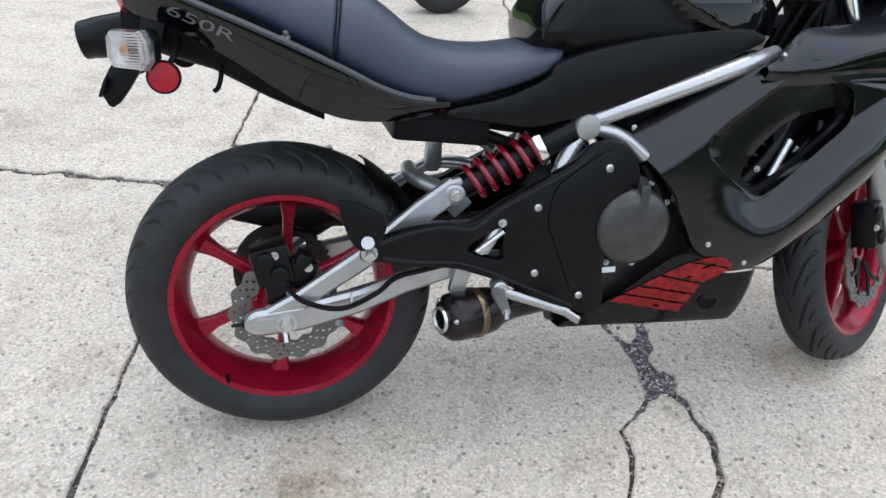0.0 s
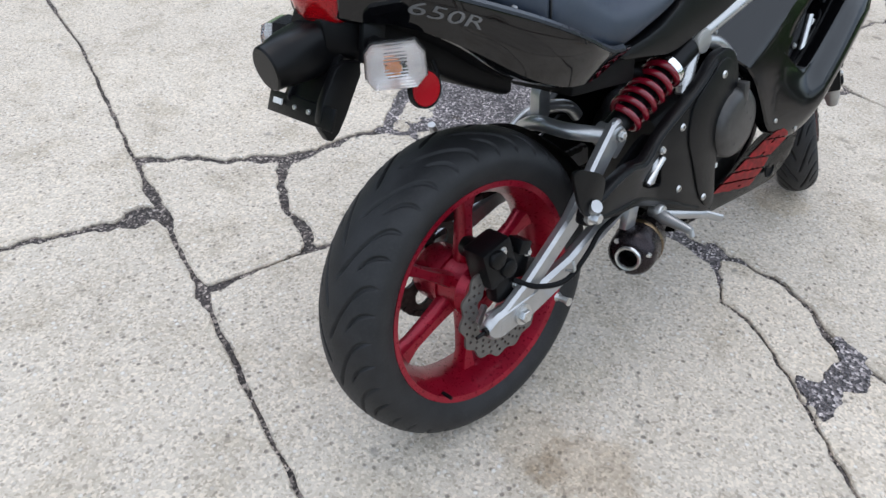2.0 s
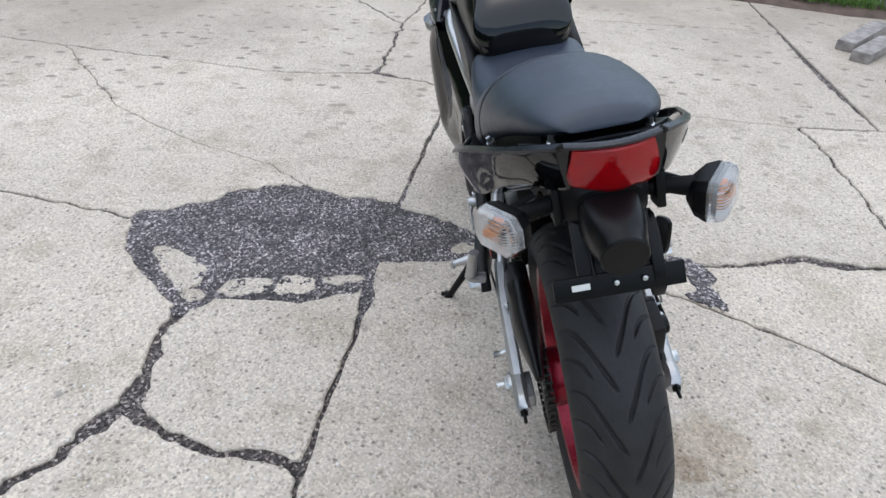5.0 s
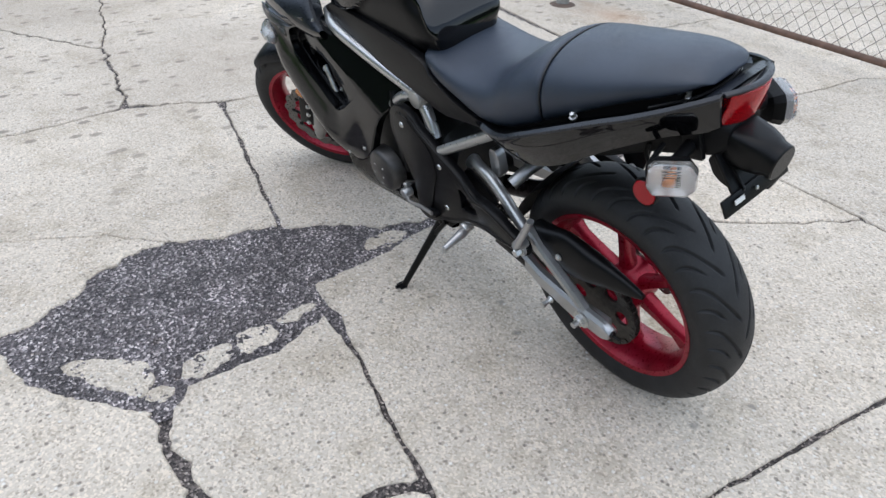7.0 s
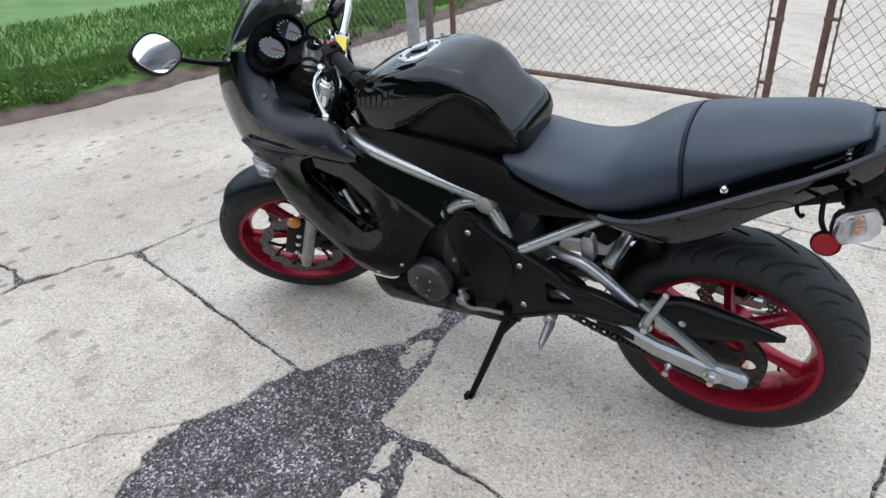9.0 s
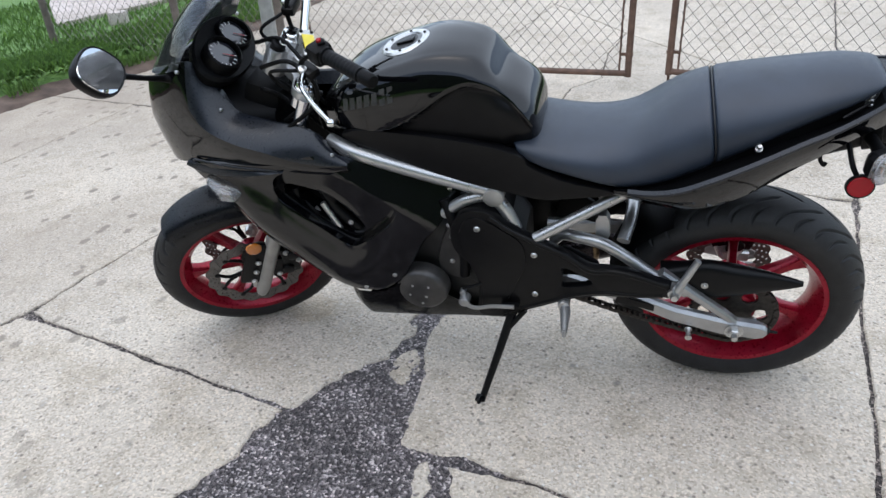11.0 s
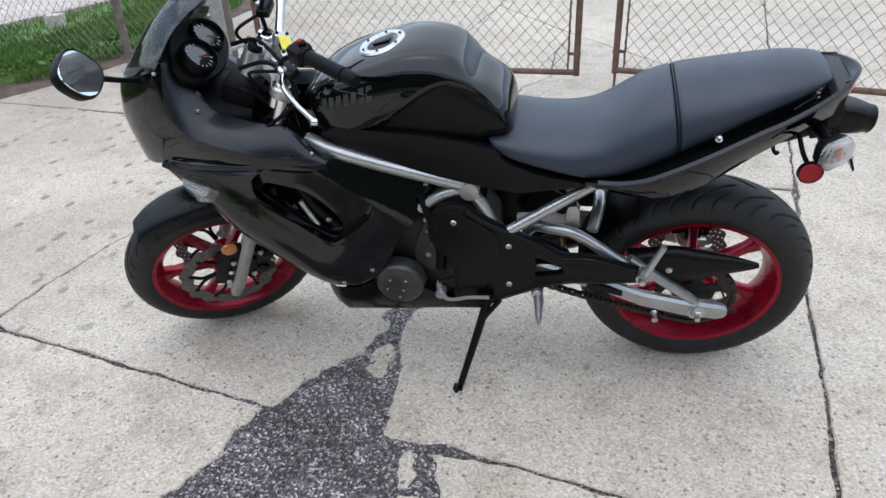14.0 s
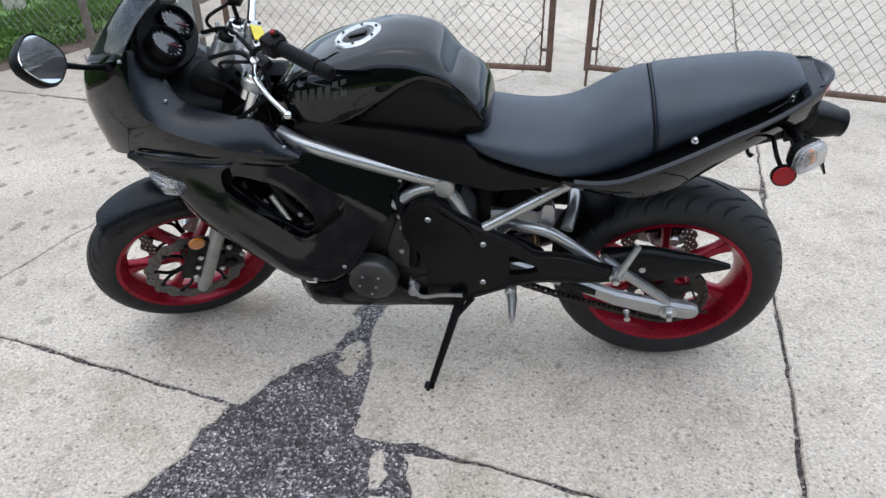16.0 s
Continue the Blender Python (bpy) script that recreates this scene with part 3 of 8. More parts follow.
def outline_of(names):
    pts = []
    for a, b in zip(names, names[1:] + names[:1]):
        if (a, b) in LINES:
            seg = LINES[(a, b)]
        elif (b, a) in LINES:
            seg = LINES[(b, a)][::-1]
        else:
            seg = [(Vector((*NODE[a], 0)), 0.004), (Vector((*NODE[b], 0)), 0.004)]
        pts += seg[:-1]
    return pts


def slab_mesh(pts, z_top, depth, round_=0.005):
    """A slab from plan points, each with the width of the gap beside it; its rim is worn round."""
    area = sum(p.x * q.y - q.x * p.y for (p, _), (q, _) in zip(pts, pts[1:] + pts[:1]))
    if area < 0:
        pts = pts[::-1]
    cnt = len(pts)
    rims = [[], [], []]
    for i in range(cnt):
        p, w = pts[i]
        a, c = pts[i - 1][0], pts[(i + 1) % cnt][0]
        d1, d2 = (p - a), (c - p)
        n1, n2 = Vector((-d1.y, d1.x, 0)), Vector((-d2.y, d2.x, 0))
        n1.normalize(), n2.normalize()
        n = n1 + n2
        n = n.normalized() if n.length > 1e-4 else n1
        s = 1 / max(0.55, n.dot(n1))
        chip = round_ * (1 + 0.8 * noise.noise(Vector((p.x * 30, p.y * 30, 9))))
        rims[0].append((p + n * s * (w / 2 + chip)) + Vector((0, 0, z_top)))
        rims[1].append((p + n * s * (w / 2 + chip * 0.2)) + Vector((0, 0, z_top - chip * 0.8)))
        rims[2].append((p + n * s * (w / 2)) + Vector((0, 0, z_top - depth)))
    # cut off the small loops that a wide gap makes in a tight bend
    def crossing(a, b, c, d):
        r, s = b - a, d - c
        k = r.x * s.y - r.y * s.x
        if abs(k) < 1e-12:
            return None
        t = ((c - a).x * s.y - (c - a).y * s.x) / k
        u = ((c - a).x * r.y - (c - a).y * r.x) / k
        return a + r * t if 0 <= t <= 1 and 0 <= u <= 1 else None
    for _ in range(2):
        i = 0
        while i < len(rims[0]) - 3:
            for j in range(min(i + 80, len(rims[0]) - 2), i + 1, -1):
                hit = crossing(rims[0][i], rims[0][i + 1], rims[0][j], rims[0][j + 1])
                if hit is not None:
                    for r in rims:
                        r[i + 1:j + 1] = [Vector((hit.x, hit.y, r[i].z))]
                    break
            i += 1
        h = len(rims[0]) // 2
        rims = [r[h:] + r[:h] for r in rims]
    cnt = len(rims[0])
    bm = bmesh.new()
    vs = [[bm.verts.new(q) for q in r] for r in rims]
    for a, b in zip(vs, vs[1:]):
        for i in range(cnt):
            j = (i + 1) % cnt
            bm.faces.new((b[i], b[j], a[j], a[i]))
    flat, _, tris, origin, _, _ = geometry.delaunay_2d_cdt([v.co.xy for v in vs[0]], [], [list(range(cnt))], 1, 1e-5)
    ids = [vs[0][o[0]] if o else bm.verts.new((p.x, p.y, z_top)) for p, o in zip(flat, origin)]
    for t in tris:
        corner = [ids[k] for k in t]
        if len(set(corner)) == 3 and bm.faces.get(corner) is None:
            bm.faces.new(corner)
    return bm


pavement = tagged(new("pavement"), "pale cracked concrete drive of old slabs", "pavement", kind="structure")


def slab(pts, z_top=0.0, depth=0.07, round_=0.005):
    ob = part("slab", slab_mesh(pts, z_top, depth, round_), CONCRETE, pavement, sharp=50, smooth=False)
    return ob


for f in FACES:
    slab(outline_of(f))
# loose pieces of concrete left standing in the asphalt patch
for piece in (
    [(0.875, 1.335), (0.89, 1.27), (0.83, 1.18), (0.77, 1.11), (0.70, 1.095), (0.61, 1.15), (0.73, 1.24)],
    [(0.700, 1.035), (0.722, 0.985), (0.722, 0.880), (0.655, 0.888), (0.613, 0.975), (0.626, 1.048)],
    [(0.736, 0.862), (0.745, 0.825), (0.728, 0.756), (0.676, 0.735), (0.634, 0.776), (0.638, 0.886), (0.684, 0.878)],
    [(0.740, 0.745), (0.760, 0.616), (0.745, 0.590), (0.723, 0.592), (0.694, 0.672), (0.698, 0.728)],
    [(0.975, 0.19), (0.92, 0.125), (0.875, 0.23), (0.885, 0.31), (0.93, 0.325), (0.97, 0.27)],
    [(0.648, 1.084), (0.620, 1.068), (0.585, 1.095), (0.578, 1.112), (0.607, 1.158), (0.655, 1.138)],
):
    ring = resample(rounded(piece, 1), 64)
    slab([(Vector((x, y, 0)) + Vector((noise.noise(Vector((x * 30, y * 30, 1))), noise.noise(Vector((x * 30, y * 30, 7))), 0)) * 0.008, 0.001) for x, y in ring], -0.003, 0.05, 0.006)
# gravelly filling that spills over where two cracks meet, with a stone in it
def ragged(pts, count, amount, every):
    ring = resample(rounded(pts, 1), count)
    return [(Vector((x, y, 0)) + Vector((noise.noise(Vector((x * every, y * every, 1))), noise.noise(Vector((x * every, y * every, 7))), 0)) * amount, 0.001) for x, y in ring]


spill = ragged([(0.91, -0.40), (0.92, -0.45), (0.89, -0.53), (0.79, -0.57), (0.75, -0.53), (0.67, -0.55), (0.61, -0.55), (0.63, -0.51), (0.66, -0.46), (0.69, -0.42), (0.72, -0.45), (0.73, -0.48), (0.78, -0.46), (0.84, -0.47)], 110, 0.016, 45)
part("crack_filling", slab_mesh(spill, 0.004, 0.03, 0.004), ASPHALT, pavement, "dark gravelly filling", sharp=50, smooth=False)
stone = ragged([(0.80, -0.485), (0.805, -0.505), (0.78, -0.52), (0.755, -0.51), (0.765, -0.49)], 26, 0.004, 60)
slab(stone, 0.009, 0.03, 0.004)


# ---------------------------------------------------------------- lawn, soil edge, path
def verge_edge(y):
    return curve_of([(-9, 4.0), (-4.2, 4.0), (-2.97, 4.10), (-2.4, 4.28), (-1.96, 4.47), (-1.4, 4.53), (-0.67, 4.66), (-0.08, 4.84), (0.52, 4.87), (2, 5.0), (6, 5.2)], y)


PATH_A = [(6.35, -0.99), (7.10, -1.17), (10.5, -1.9), (11.5, 1.2), (7.2, 1.6), (6.75, -0.06)]
PATH_B = [(5.84, -3.56), (6.94, -4.60), (7.6, -9.0), (4.6, -9.0), (5.44, -4.86)]


def inside(poly, x, y):
    odd = False
    for (ax, ay), (bx, by) in zip(poly, poly[1:] + poly[:1]):
        if (ay > y) != (by > y) and x < ax + (y - ay) * (bx - ax) / (by - ay):
            odd = not odd
    return odd


bm = bmesh.new()
rows = []
for j in range(150):
    y = -9 + 15 * j / 149
    e = verge_edge(y) + 0.05 * noise.noise(Vector((0, y * 4, 1))) + 0.03 * noise.noise(Vector((0, y * 17, 1)))
    row = []
    for u, h in ((0, -0.02), (0.02, 0.012), (0.10, 0.03), (0.22, 0.05), (0.36, 0.085), (0.6, 0.10), (1.1, 0.11), (3, 0.10), (12, 0.09)):
        row.append(bm.verts.new((e + u, y, h + 0.018 * noise.noise(Vector((u * 9, y * 6, 2))) * (u > 0))))
    rows.append(row)
for a, b in zip(rows, rows[1:]):
    for i in range(8):
        f = bm.faces.new((a[i], a[i + 1], b[i + 1], b[i]))
        f.material_index = 0 if i < 3 else 1
tagged(part("verge", bm, [SOIL, TURF], None, sharp=80), "bank of bare brown soil under a green lawn", "ground", kind="structure")

bm = bmesh.new()
rnd = random.Random(5)
for k in range(60000):
    y = rnd.uniform(-6.2, 3.2)
    u = rnd.uniform(0.10, 1.0) if k % 3 else rnd.uniform(0.6, 3.2)
    if u < 0.34 and noise.noise(Vector((u * 5, y * 2.2, 4))) < 1.2 * (0.26 - u):
        continue
    x = verge_edge(y) + u
    if inside(PATH_A, x, y) or inside(PATH_B, x, y):
        continue
    z = 0.05 + 0.05 * min(1, u / 0.4)
    h = rnd.uniform(0.03, 0.085) * (1.0 + 0.4 * noise.noise(Vector((x * 2, y * 2, 0))))
    a = rnd.uniform(0, math.pi * 2)
    lean = rnd.uniform(0.1, 0.75) * h
    c, s = math.cos(a), math.sin(a)
    w = rnd.uniform(0.003, 0.006)
    b0, b1 = bm.verts.new((x - s * w, y + c * w, z - 0.02)), bm.verts.new((x + s * w, y - c * w, z - 0.02))
    t0 = bm.verts.new((x + c * lean * 0.35, y + s * lean * 0.35, z + h * 0.65))
    t1 = bm.verts.new((x + c * lean, y + s * lean, z + h))
    bm.faces.new((b0, b1, t0))
    bm.faces.new((b0, t0, t1))
tagged(part("grass", bm, GRASS, None, smooth=False), "short green grass blades along the soil edge", "grass", kind="stuff")

# broad-leaved weeds along the edge of the lawn
bm = bmesh.new()
rnd = random.Random(8)
for k in range(420):
    y = rnd.uniform(-3.4, 2.0)
    u = rnd.uniform(0.16, 0.42) if k % 4 else rnd.uniform(0.4, 1.2)
    x0, z0 = verge_edge(y) + u, 0.05 + 0.05 * min(1, u / 0.4)
    for q in range(rnd.randint(5, 9)):
        a, size = rnd.uniform(0, 2 * math.pi), rnd.uniform(0.025, 0.055)
        d, n = Vector((math.cos(a), math.sin(a), rnd.uniform(0.2, 1.1))), Vector((-math.sin(a), math.cos(a), 0))
        o = Vector((x0, y, z0 + rnd.uniform(0.0, 0.04)))
        pts = [o, o + d * size * 0.5 + n * size * 0.28, o + d * size * 0.9 - Vector((0, 0, size * 0.15)), o + d * size * 0.5 - n * size * 0.28]
        bm.faces.new([bm.verts.new(p) for p in pts])
tagged(part("weeds", bm, GRASS, None, smooth=False), "broad-leaved green weeds along the soil edge", "weeds", kind="stuff")

for pts, z in ((PATH_A, 0.135), (PATH_B, 0.150)):
    path_slab = part("footpath", slab_mesh([(Vector((x, y, 0)), 0.001) for x, y in resample(pts, 120)], z, 0.12), PATH_CONCRETE, None, smooth=False)
    tagged(path_slab, "pale pinkish concrete footpath across the lawn", "path", kind="structure")
bm = bmesh.new()
box(bm, (0, 0, 0), (0.15, 0.13, 0.15), bevel=0.010)
ob = tagged(part("concrete_block", bm, PATH_CONCRETE, None), "small pale concrete block in the grass by the footpath", "block")
ob.matrix_basis = pose(5.30, -3.78, 0.145, 0, 0, 20)


# ---------------------------------------------------------------- chain-link gates and fence
def wire_mesh(name, length, z0, z1, parent, pitch=0.039, r=0.0023):
    """Woven wire: zigzag strands, each hooked round the next."""
    bm = bmesh.new()
    count = int(length / pitch) + 1
    steps = int((z1 - z0) / (pitch * 1.1))
    for k in range(count):
        pts = []
        for s in range(steps + 1):
            x = k * pitch + (pitch * 0.5 if (s + k) % 2 else -pitch * 0.5) * 1.04
            pts.append((min(max(x, 0), length), 0.0022 * (1 if s % 2 else -1), z0 + (z1 - z0) * s / steps))
        add_tube(bm, pts, r, 4, smooth=False)
    return part(name, bm, WIRE, parent, "grey woven chain-link wire", smooth=False)


def gate_leaf(length, z0, z1, label, drop_rod):
    """A leaf along +x from its meeting stile at x = 0."""
    g = tagged(new("gate"), label, "gate", group="gate leaves")
    for x in (0, length):
        part("stile", tube([(x, 0, z0 - 0.02), (x, 0, z1 + 0.02)], 0.021, 16, False), RUST, g)
    for z in (z0, z1):
        part("rail", tube([(0.0, 0, z), (length, 0, z)], 0.019, 16, False), RUST, g)
    part("tension_bar", tube([(0.055, 0, z0 + 0.02), (0.055, 0, z1 - 0.02)], 0.006, 8, False), RUST, g)
    for z in np.arange(z0 + 0.12, z1, 0.36):
        bm = bmesh.new()
        add_lathe(bm, [(0.024, -0.010), (0.026, 0.0), (0.024, 0.010), (0.0215, 0.010), (0.0215, -0.010)], (0, 0, float(z)), (0, 0, 1), 18, True)
        box(bm, (0.038, 0, float(z)), (0.045, 0.010, 0.020), bevel=0.002)
        knob(bm, (0.045, -0.012, float(z)), (0, 1, 0), 0.006, 0.024, 8)
        part("clamp", bm, RUST, g)
    wire = wire_mesh("wire_mesh", length - 0.05, z0 + 0.005, z1, g)
    wire.location.x = 0.045
    if drop_rod:
        part("drop_rod", tube([(-0.005, 0.03, -0.015), (-0.005, 0.03, z0 + 0.5)], 0.009, 10, False), RUST, g, "thin rusty drop rod")
        for z in (z0 + 0.03, z0 + 0.42):
            bm = bmesh.new()
            box(bm, (-0.004, 0.018, z), (0.034, 0.036, 0.022), bevel=0.003)
            part("rod_bracket", bm, RUST, g)
    return g


left_leaf = gate_leaf(2.22, 0.115, 1.15, "brown rusty chain-link gate leaf standing closed", False)
left_leaf.matrix_basis = pose(0.49, -2.69, 0, 0, 0, -0.3)
right_leaf = gate_leaf(2.22, 0.135, 1.15, "brown rusty chain-link gate leaf swung slightly open", True)
right_leaf.matrix_basis = pose(0.245, -2.70, 0, 0, 0, 167.5)

post = tagged(new("gate_post"), "grey galvanised gate post with hinge clamps in stained concrete", "post")
part("tube", tube([(0, 0, -0.03), (0, 0, 1.35)], 0.044, 24, False), GALV, post)
for z in (0.30, 1.05):
    bm = bmesh.new()
    add_lathe(bm, [(0.046, -0.02), (0.052, -0.012), (0.052, 0.012), (0.046, 0.02)], (0, 0, z), (0, 0, 1), 24)
    add_tube(bm, [(0.03, -0.04, z), (0.0, -0.11, z), (-0.03, -0.30, z)], 0.014, 10)
    knob(bm, (-0.032, -0.31, z - 0.05), (0, 0, 1), 0.016, 0.10, 12)
    part("hinge", bm, GALV, post)
bm = bmesh.new()
add_lathe(bm, [(0.044, 0.012), (0.07, 0.008), (0.10, -0.004), (0.10, -0.02), (0.044, -0.02)], (0, 0, 0.0), (0, 0, 1), 24)
part("footing", bm, SOIL, post, "ring of rust-stained soil")
post.location = (2.76, -2.28, 0)

for k, (x, y, a, size) in enumerate(((3.58, -2.46, -45, 0.70), (3.29, -2.38, -46, 0.50))):
    bm = bmesh.new()
    box(bm, (0, 0, 0.032), (size, 0.115, 0.064), bevel=0.007)
    for v in bm.verts:
        v.co += Vector((noise.noise(v.co * 30 + Vector((k, 0, 0))), noise.noise(v.co * 30 + Vector((0, k, 5))), 0)) * 0.004
    ob = tagged(part("edging_block", bm, BRICKM, None), "old grey-white edging block lying loose by the gate post", "block", group="loose edging blocks")
    ob.matrix_basis = pose(x, y, 0, 0, 0, a)

fence = tagged(new("fence"), "low grey chain-link fence along the lawn edge", "fence", kind="structure")
for fence_a, fence_b in ((Vector((5.16, -0.27, 0.06)), Vector((5.22, 4.2, 0.06))), (Vector((5.36, -3.02, 0.06)), Vector((2.95, -2.74, 0.0)))):
    fd = fence_b - fence_a
    for t in (0.0, 0.6, 1.0):
        p = fence_a + fd * t
        part("post", tube([p + Vector((0, 0, -0.07)), p + Vector((0, 0, 1.12))], 0.030, 14, False), POSTM, fence)
    fw = wire_mesh("wire_mesh", fd.length, 0.03, 1.05, fence)
    fw.matrix_basis = Matrix.Translation(fence_a) @ Matrix.Rotation(math.atan2(fd.y, fd.x), 4, "Z")
    part("top_rail", tube([fence_a + Vector((0, 0, 1.06)), fence_b + Vector((0, 0, 1.06))], 0.017, 10, False), GALV, fence)

# unseen dark belt, added to close the place and darken low reflections
bm = bmesh.new()
ring_a, ring_b = [], []
for k in range(120):
    a = 2 * math.pi * k / 120
    r = 17 + 1.5 * noise.noise(Vector((math.cos(a) * 3, math.sin(a) * 3, 0)))
    # raised towards +y so the left flank reflects something dark
    h = 1.9 + 6.2 * max(0.0, math.sin(a)) + 0.8 * noise.noise(Vector((math.cos(a) * 6, math.sin(a) * 6, 4)))
    ring_a.append((r * math.cos(a), r * math.sin(a), -0.2))
    ring_b.append((r * math.cos(a) * 1.05, r * math.sin(a) * 1.05, h))
add_loft(bm, [ring_a, ring_b], True, False)
tagged(part("backdrop", bm, BELT, None, sharp=180), "added dark belt round the yard, out of view, seen only in reflections", "backdrop", kind="structure")


# ---------------------------------------------------------------- motorcycle
# built upright along +x with the rear tyre's foot at the origin, then leaned on its side stand
LEAN_OVER = 12.48
bike = tagged(new("motorcycle"), "black sport motorcycle with red wheels leaning on its side stand", "motorcycle")
bike.matrix_basis = pose(0, 0.0146, 0.0067, 0, 0, 3.01) @ pose(0, -0.0315, 0, -LEAN_OVER, 0, 0)

REAR_R, REAR_Z, REAR_Y = 0.326, 0.3222, -0.003
FX, FZ, FRONT_R = 1.480, 0.297, 0.305
RAKE = Vector((-math.sin(radians(25)), 0, math.cos(radians(25))))
PIVOT = Vector((FX - 0.035, 0, FZ))
STEER = Matrix.Translation(PIVOT + Vector((-0.003, 0.0126, 0.0))) @ Matrix.Rotation(radians(31), 4, RAKE) @ Matrix.Translation(-PIVOT)


def steered(bm):
    bmesh.ops.transform(bm, matrix=STEER, verts=bm.verts)
    return bm


def groove_depth(s, w, period, hw):
    """Depth of the tread grooves at the angle s and the distance w across the crown."""
    depth = 0.0
    for side, shift in ((1, 0.0), (-1, 0.5)):
        q = w * side / hw
        # long sweeping grooves, and short ones between them on the shoulder
        for a, b, turn, half_w in ((0.02, 0.95, 0.0, 0.0022), (0.46, 0.97, 0.48, 0.0016)):
            if not a < q < b:
                continue
            at = shift + turn + 1.15 * (1 - q) ** 1.6 + 0.05 * math.sin(q * 7)
            slope = 1.84 * (1 - q) ** 0.6 * period * 0.31 / hw
            d = ((s / period - at + 0.5) % 1.0 - 0.5) * period * 0.31
            d = abs(d) / math.sqrt(1 + slope * slope)
            taper = min(1.0, (q - a) / 0.12, (b - q) / 0.12)
            half = half_w * taper
            if d < half + 0.0022:
                k = min(1.0, (half + 0.0022 - d) / 0.0022)
                depth = max(depth, 0.0065 * k * k * (3 - 2 * k) * min(1, taper * 1.5))
    return depth


def tyre_mesh(R, rc, hw, bead_r, bead_w, around, across, repeats):
    bm = bmesh.new()
    period = 2 * math.pi / repeats
    section = []
    for k in range(5):
        t = k / 5
        section.append((bead_r + (rc - bead_r) * t, -(bead_w + (hw - bead_w) * math.sin(t * math.pi / 2)), None))
    for k in range(across + 1):
        f = -math.pi / 2 + math.pi * k / across
        section.append((rc + (R - rc) * math.cos(f), hw * math.sin(f), f))
    for k in range(4, -1, -1):
        t = k / 5
        section.append((bead_r + (rc - bead_r) * t, bead_w + (hw - bead_w) * math.sin(t * math.pi / 2), None))
    rings = []
    for i in range(around):
        a = 2 * math.pi * i / around
        ring = []
        for r, y, f in section:
            g = groove_depth(a, y, period, hw) if f is not None and abs(f) < 1.5 else 0.0
            c = math.cos(f) if f is not None else 0
            rr = r - g * max(0.25, c)
            ring.append(bm.verts.new((rr * math.cos(a), y - math.copysign(g * (1 - c) * 0.8, y), rr * math.sin(a))))
        rings.append(ring)
    for i in range(around):
        a, b = rings[i], rings[(i + 1) % around]
        for k in range(len(section) - 1):
            bm.faces.new((a[k], a[k + 1], b[k + 1], b[k]))
    return bm


def wheel_mesh(bead_r, bead_w, hub_r, hub_w):
    bm = bmesh.new()
    f, w = bead_r + 0.006, bead_w
    prof = [(f, -w - 0.004), (f + 0.001, -w), (f - 0.006, -w + 0.006), (bead_r - 0.02, -w * 0.5), (bead_r - 0.022, w * 0.5), (f - 0.006, w - 0.006), (f + 0.001, w), (f, w + 0.004),
            (f - 0.012, w + 0.001), (f - 0.019, w - 0.012), (f - 0.034, w * 0.42), (f - 0.038, 0), (f - 0.034, -w * 0.42), (f - 0.019, -w + 0.012), (f - 0.012, -w - 0.001)]
    add_lathe(bm, prof, (0, 0, 0), (0, 1, 0), 120, True)
    add_lathe(bm, [(0.018, -hub_w), (hub_r * 0.8, -hub_w), (hub_r, -hub_w * 0.7), (hub_r * 0.93, 0), (hub_r, hub_w * 0.7), (hub_r * 0.8, hub_w), (0.018, hub_w)], (0, 0, 0), (0, 1, 0), 48, True)
    return bm


def spoke_meshes(bead_r, hub_r, spokes, start, spoke_w):
    out = []
    f = bead_r + 0.006
    for k in range(spokes):
        bm = bmesh.new()
        a = radians(start + 360 / spokes * k)
        d, t = Vector((math.cos(a), 0, math.sin(a))), Vector((-math.sin(a), 0, math.cos(a)))
        rings = []
        for u in np.linspace(0, 1, 9):
            r = hub_r * 0.8 + (f - 0.03 - hub_r * 0.8) * u
            ww = spoke_w * (0.62 - 0.20 * math.sin(u * math.pi) + 0.28 * max(0, u - 0.75) / 0.25 * 0.8)
            th = 0.021 - 0.006 * u + 0.006 * max(0, u - 0.8) / 0.2
            ring = []
            for c, s in ((1, .45), (.75, 1), (-.75, 1), (-1, .45), (-1, -.45), (-.75, -1), (.75, -1), (1, -.45)):
                ring.append(d * r + t * (ww * c) + Vector((0, th * s, 0)))
            rings.append(ring)
        add_loft(bm, rings)
        out.append(bm)
    return out


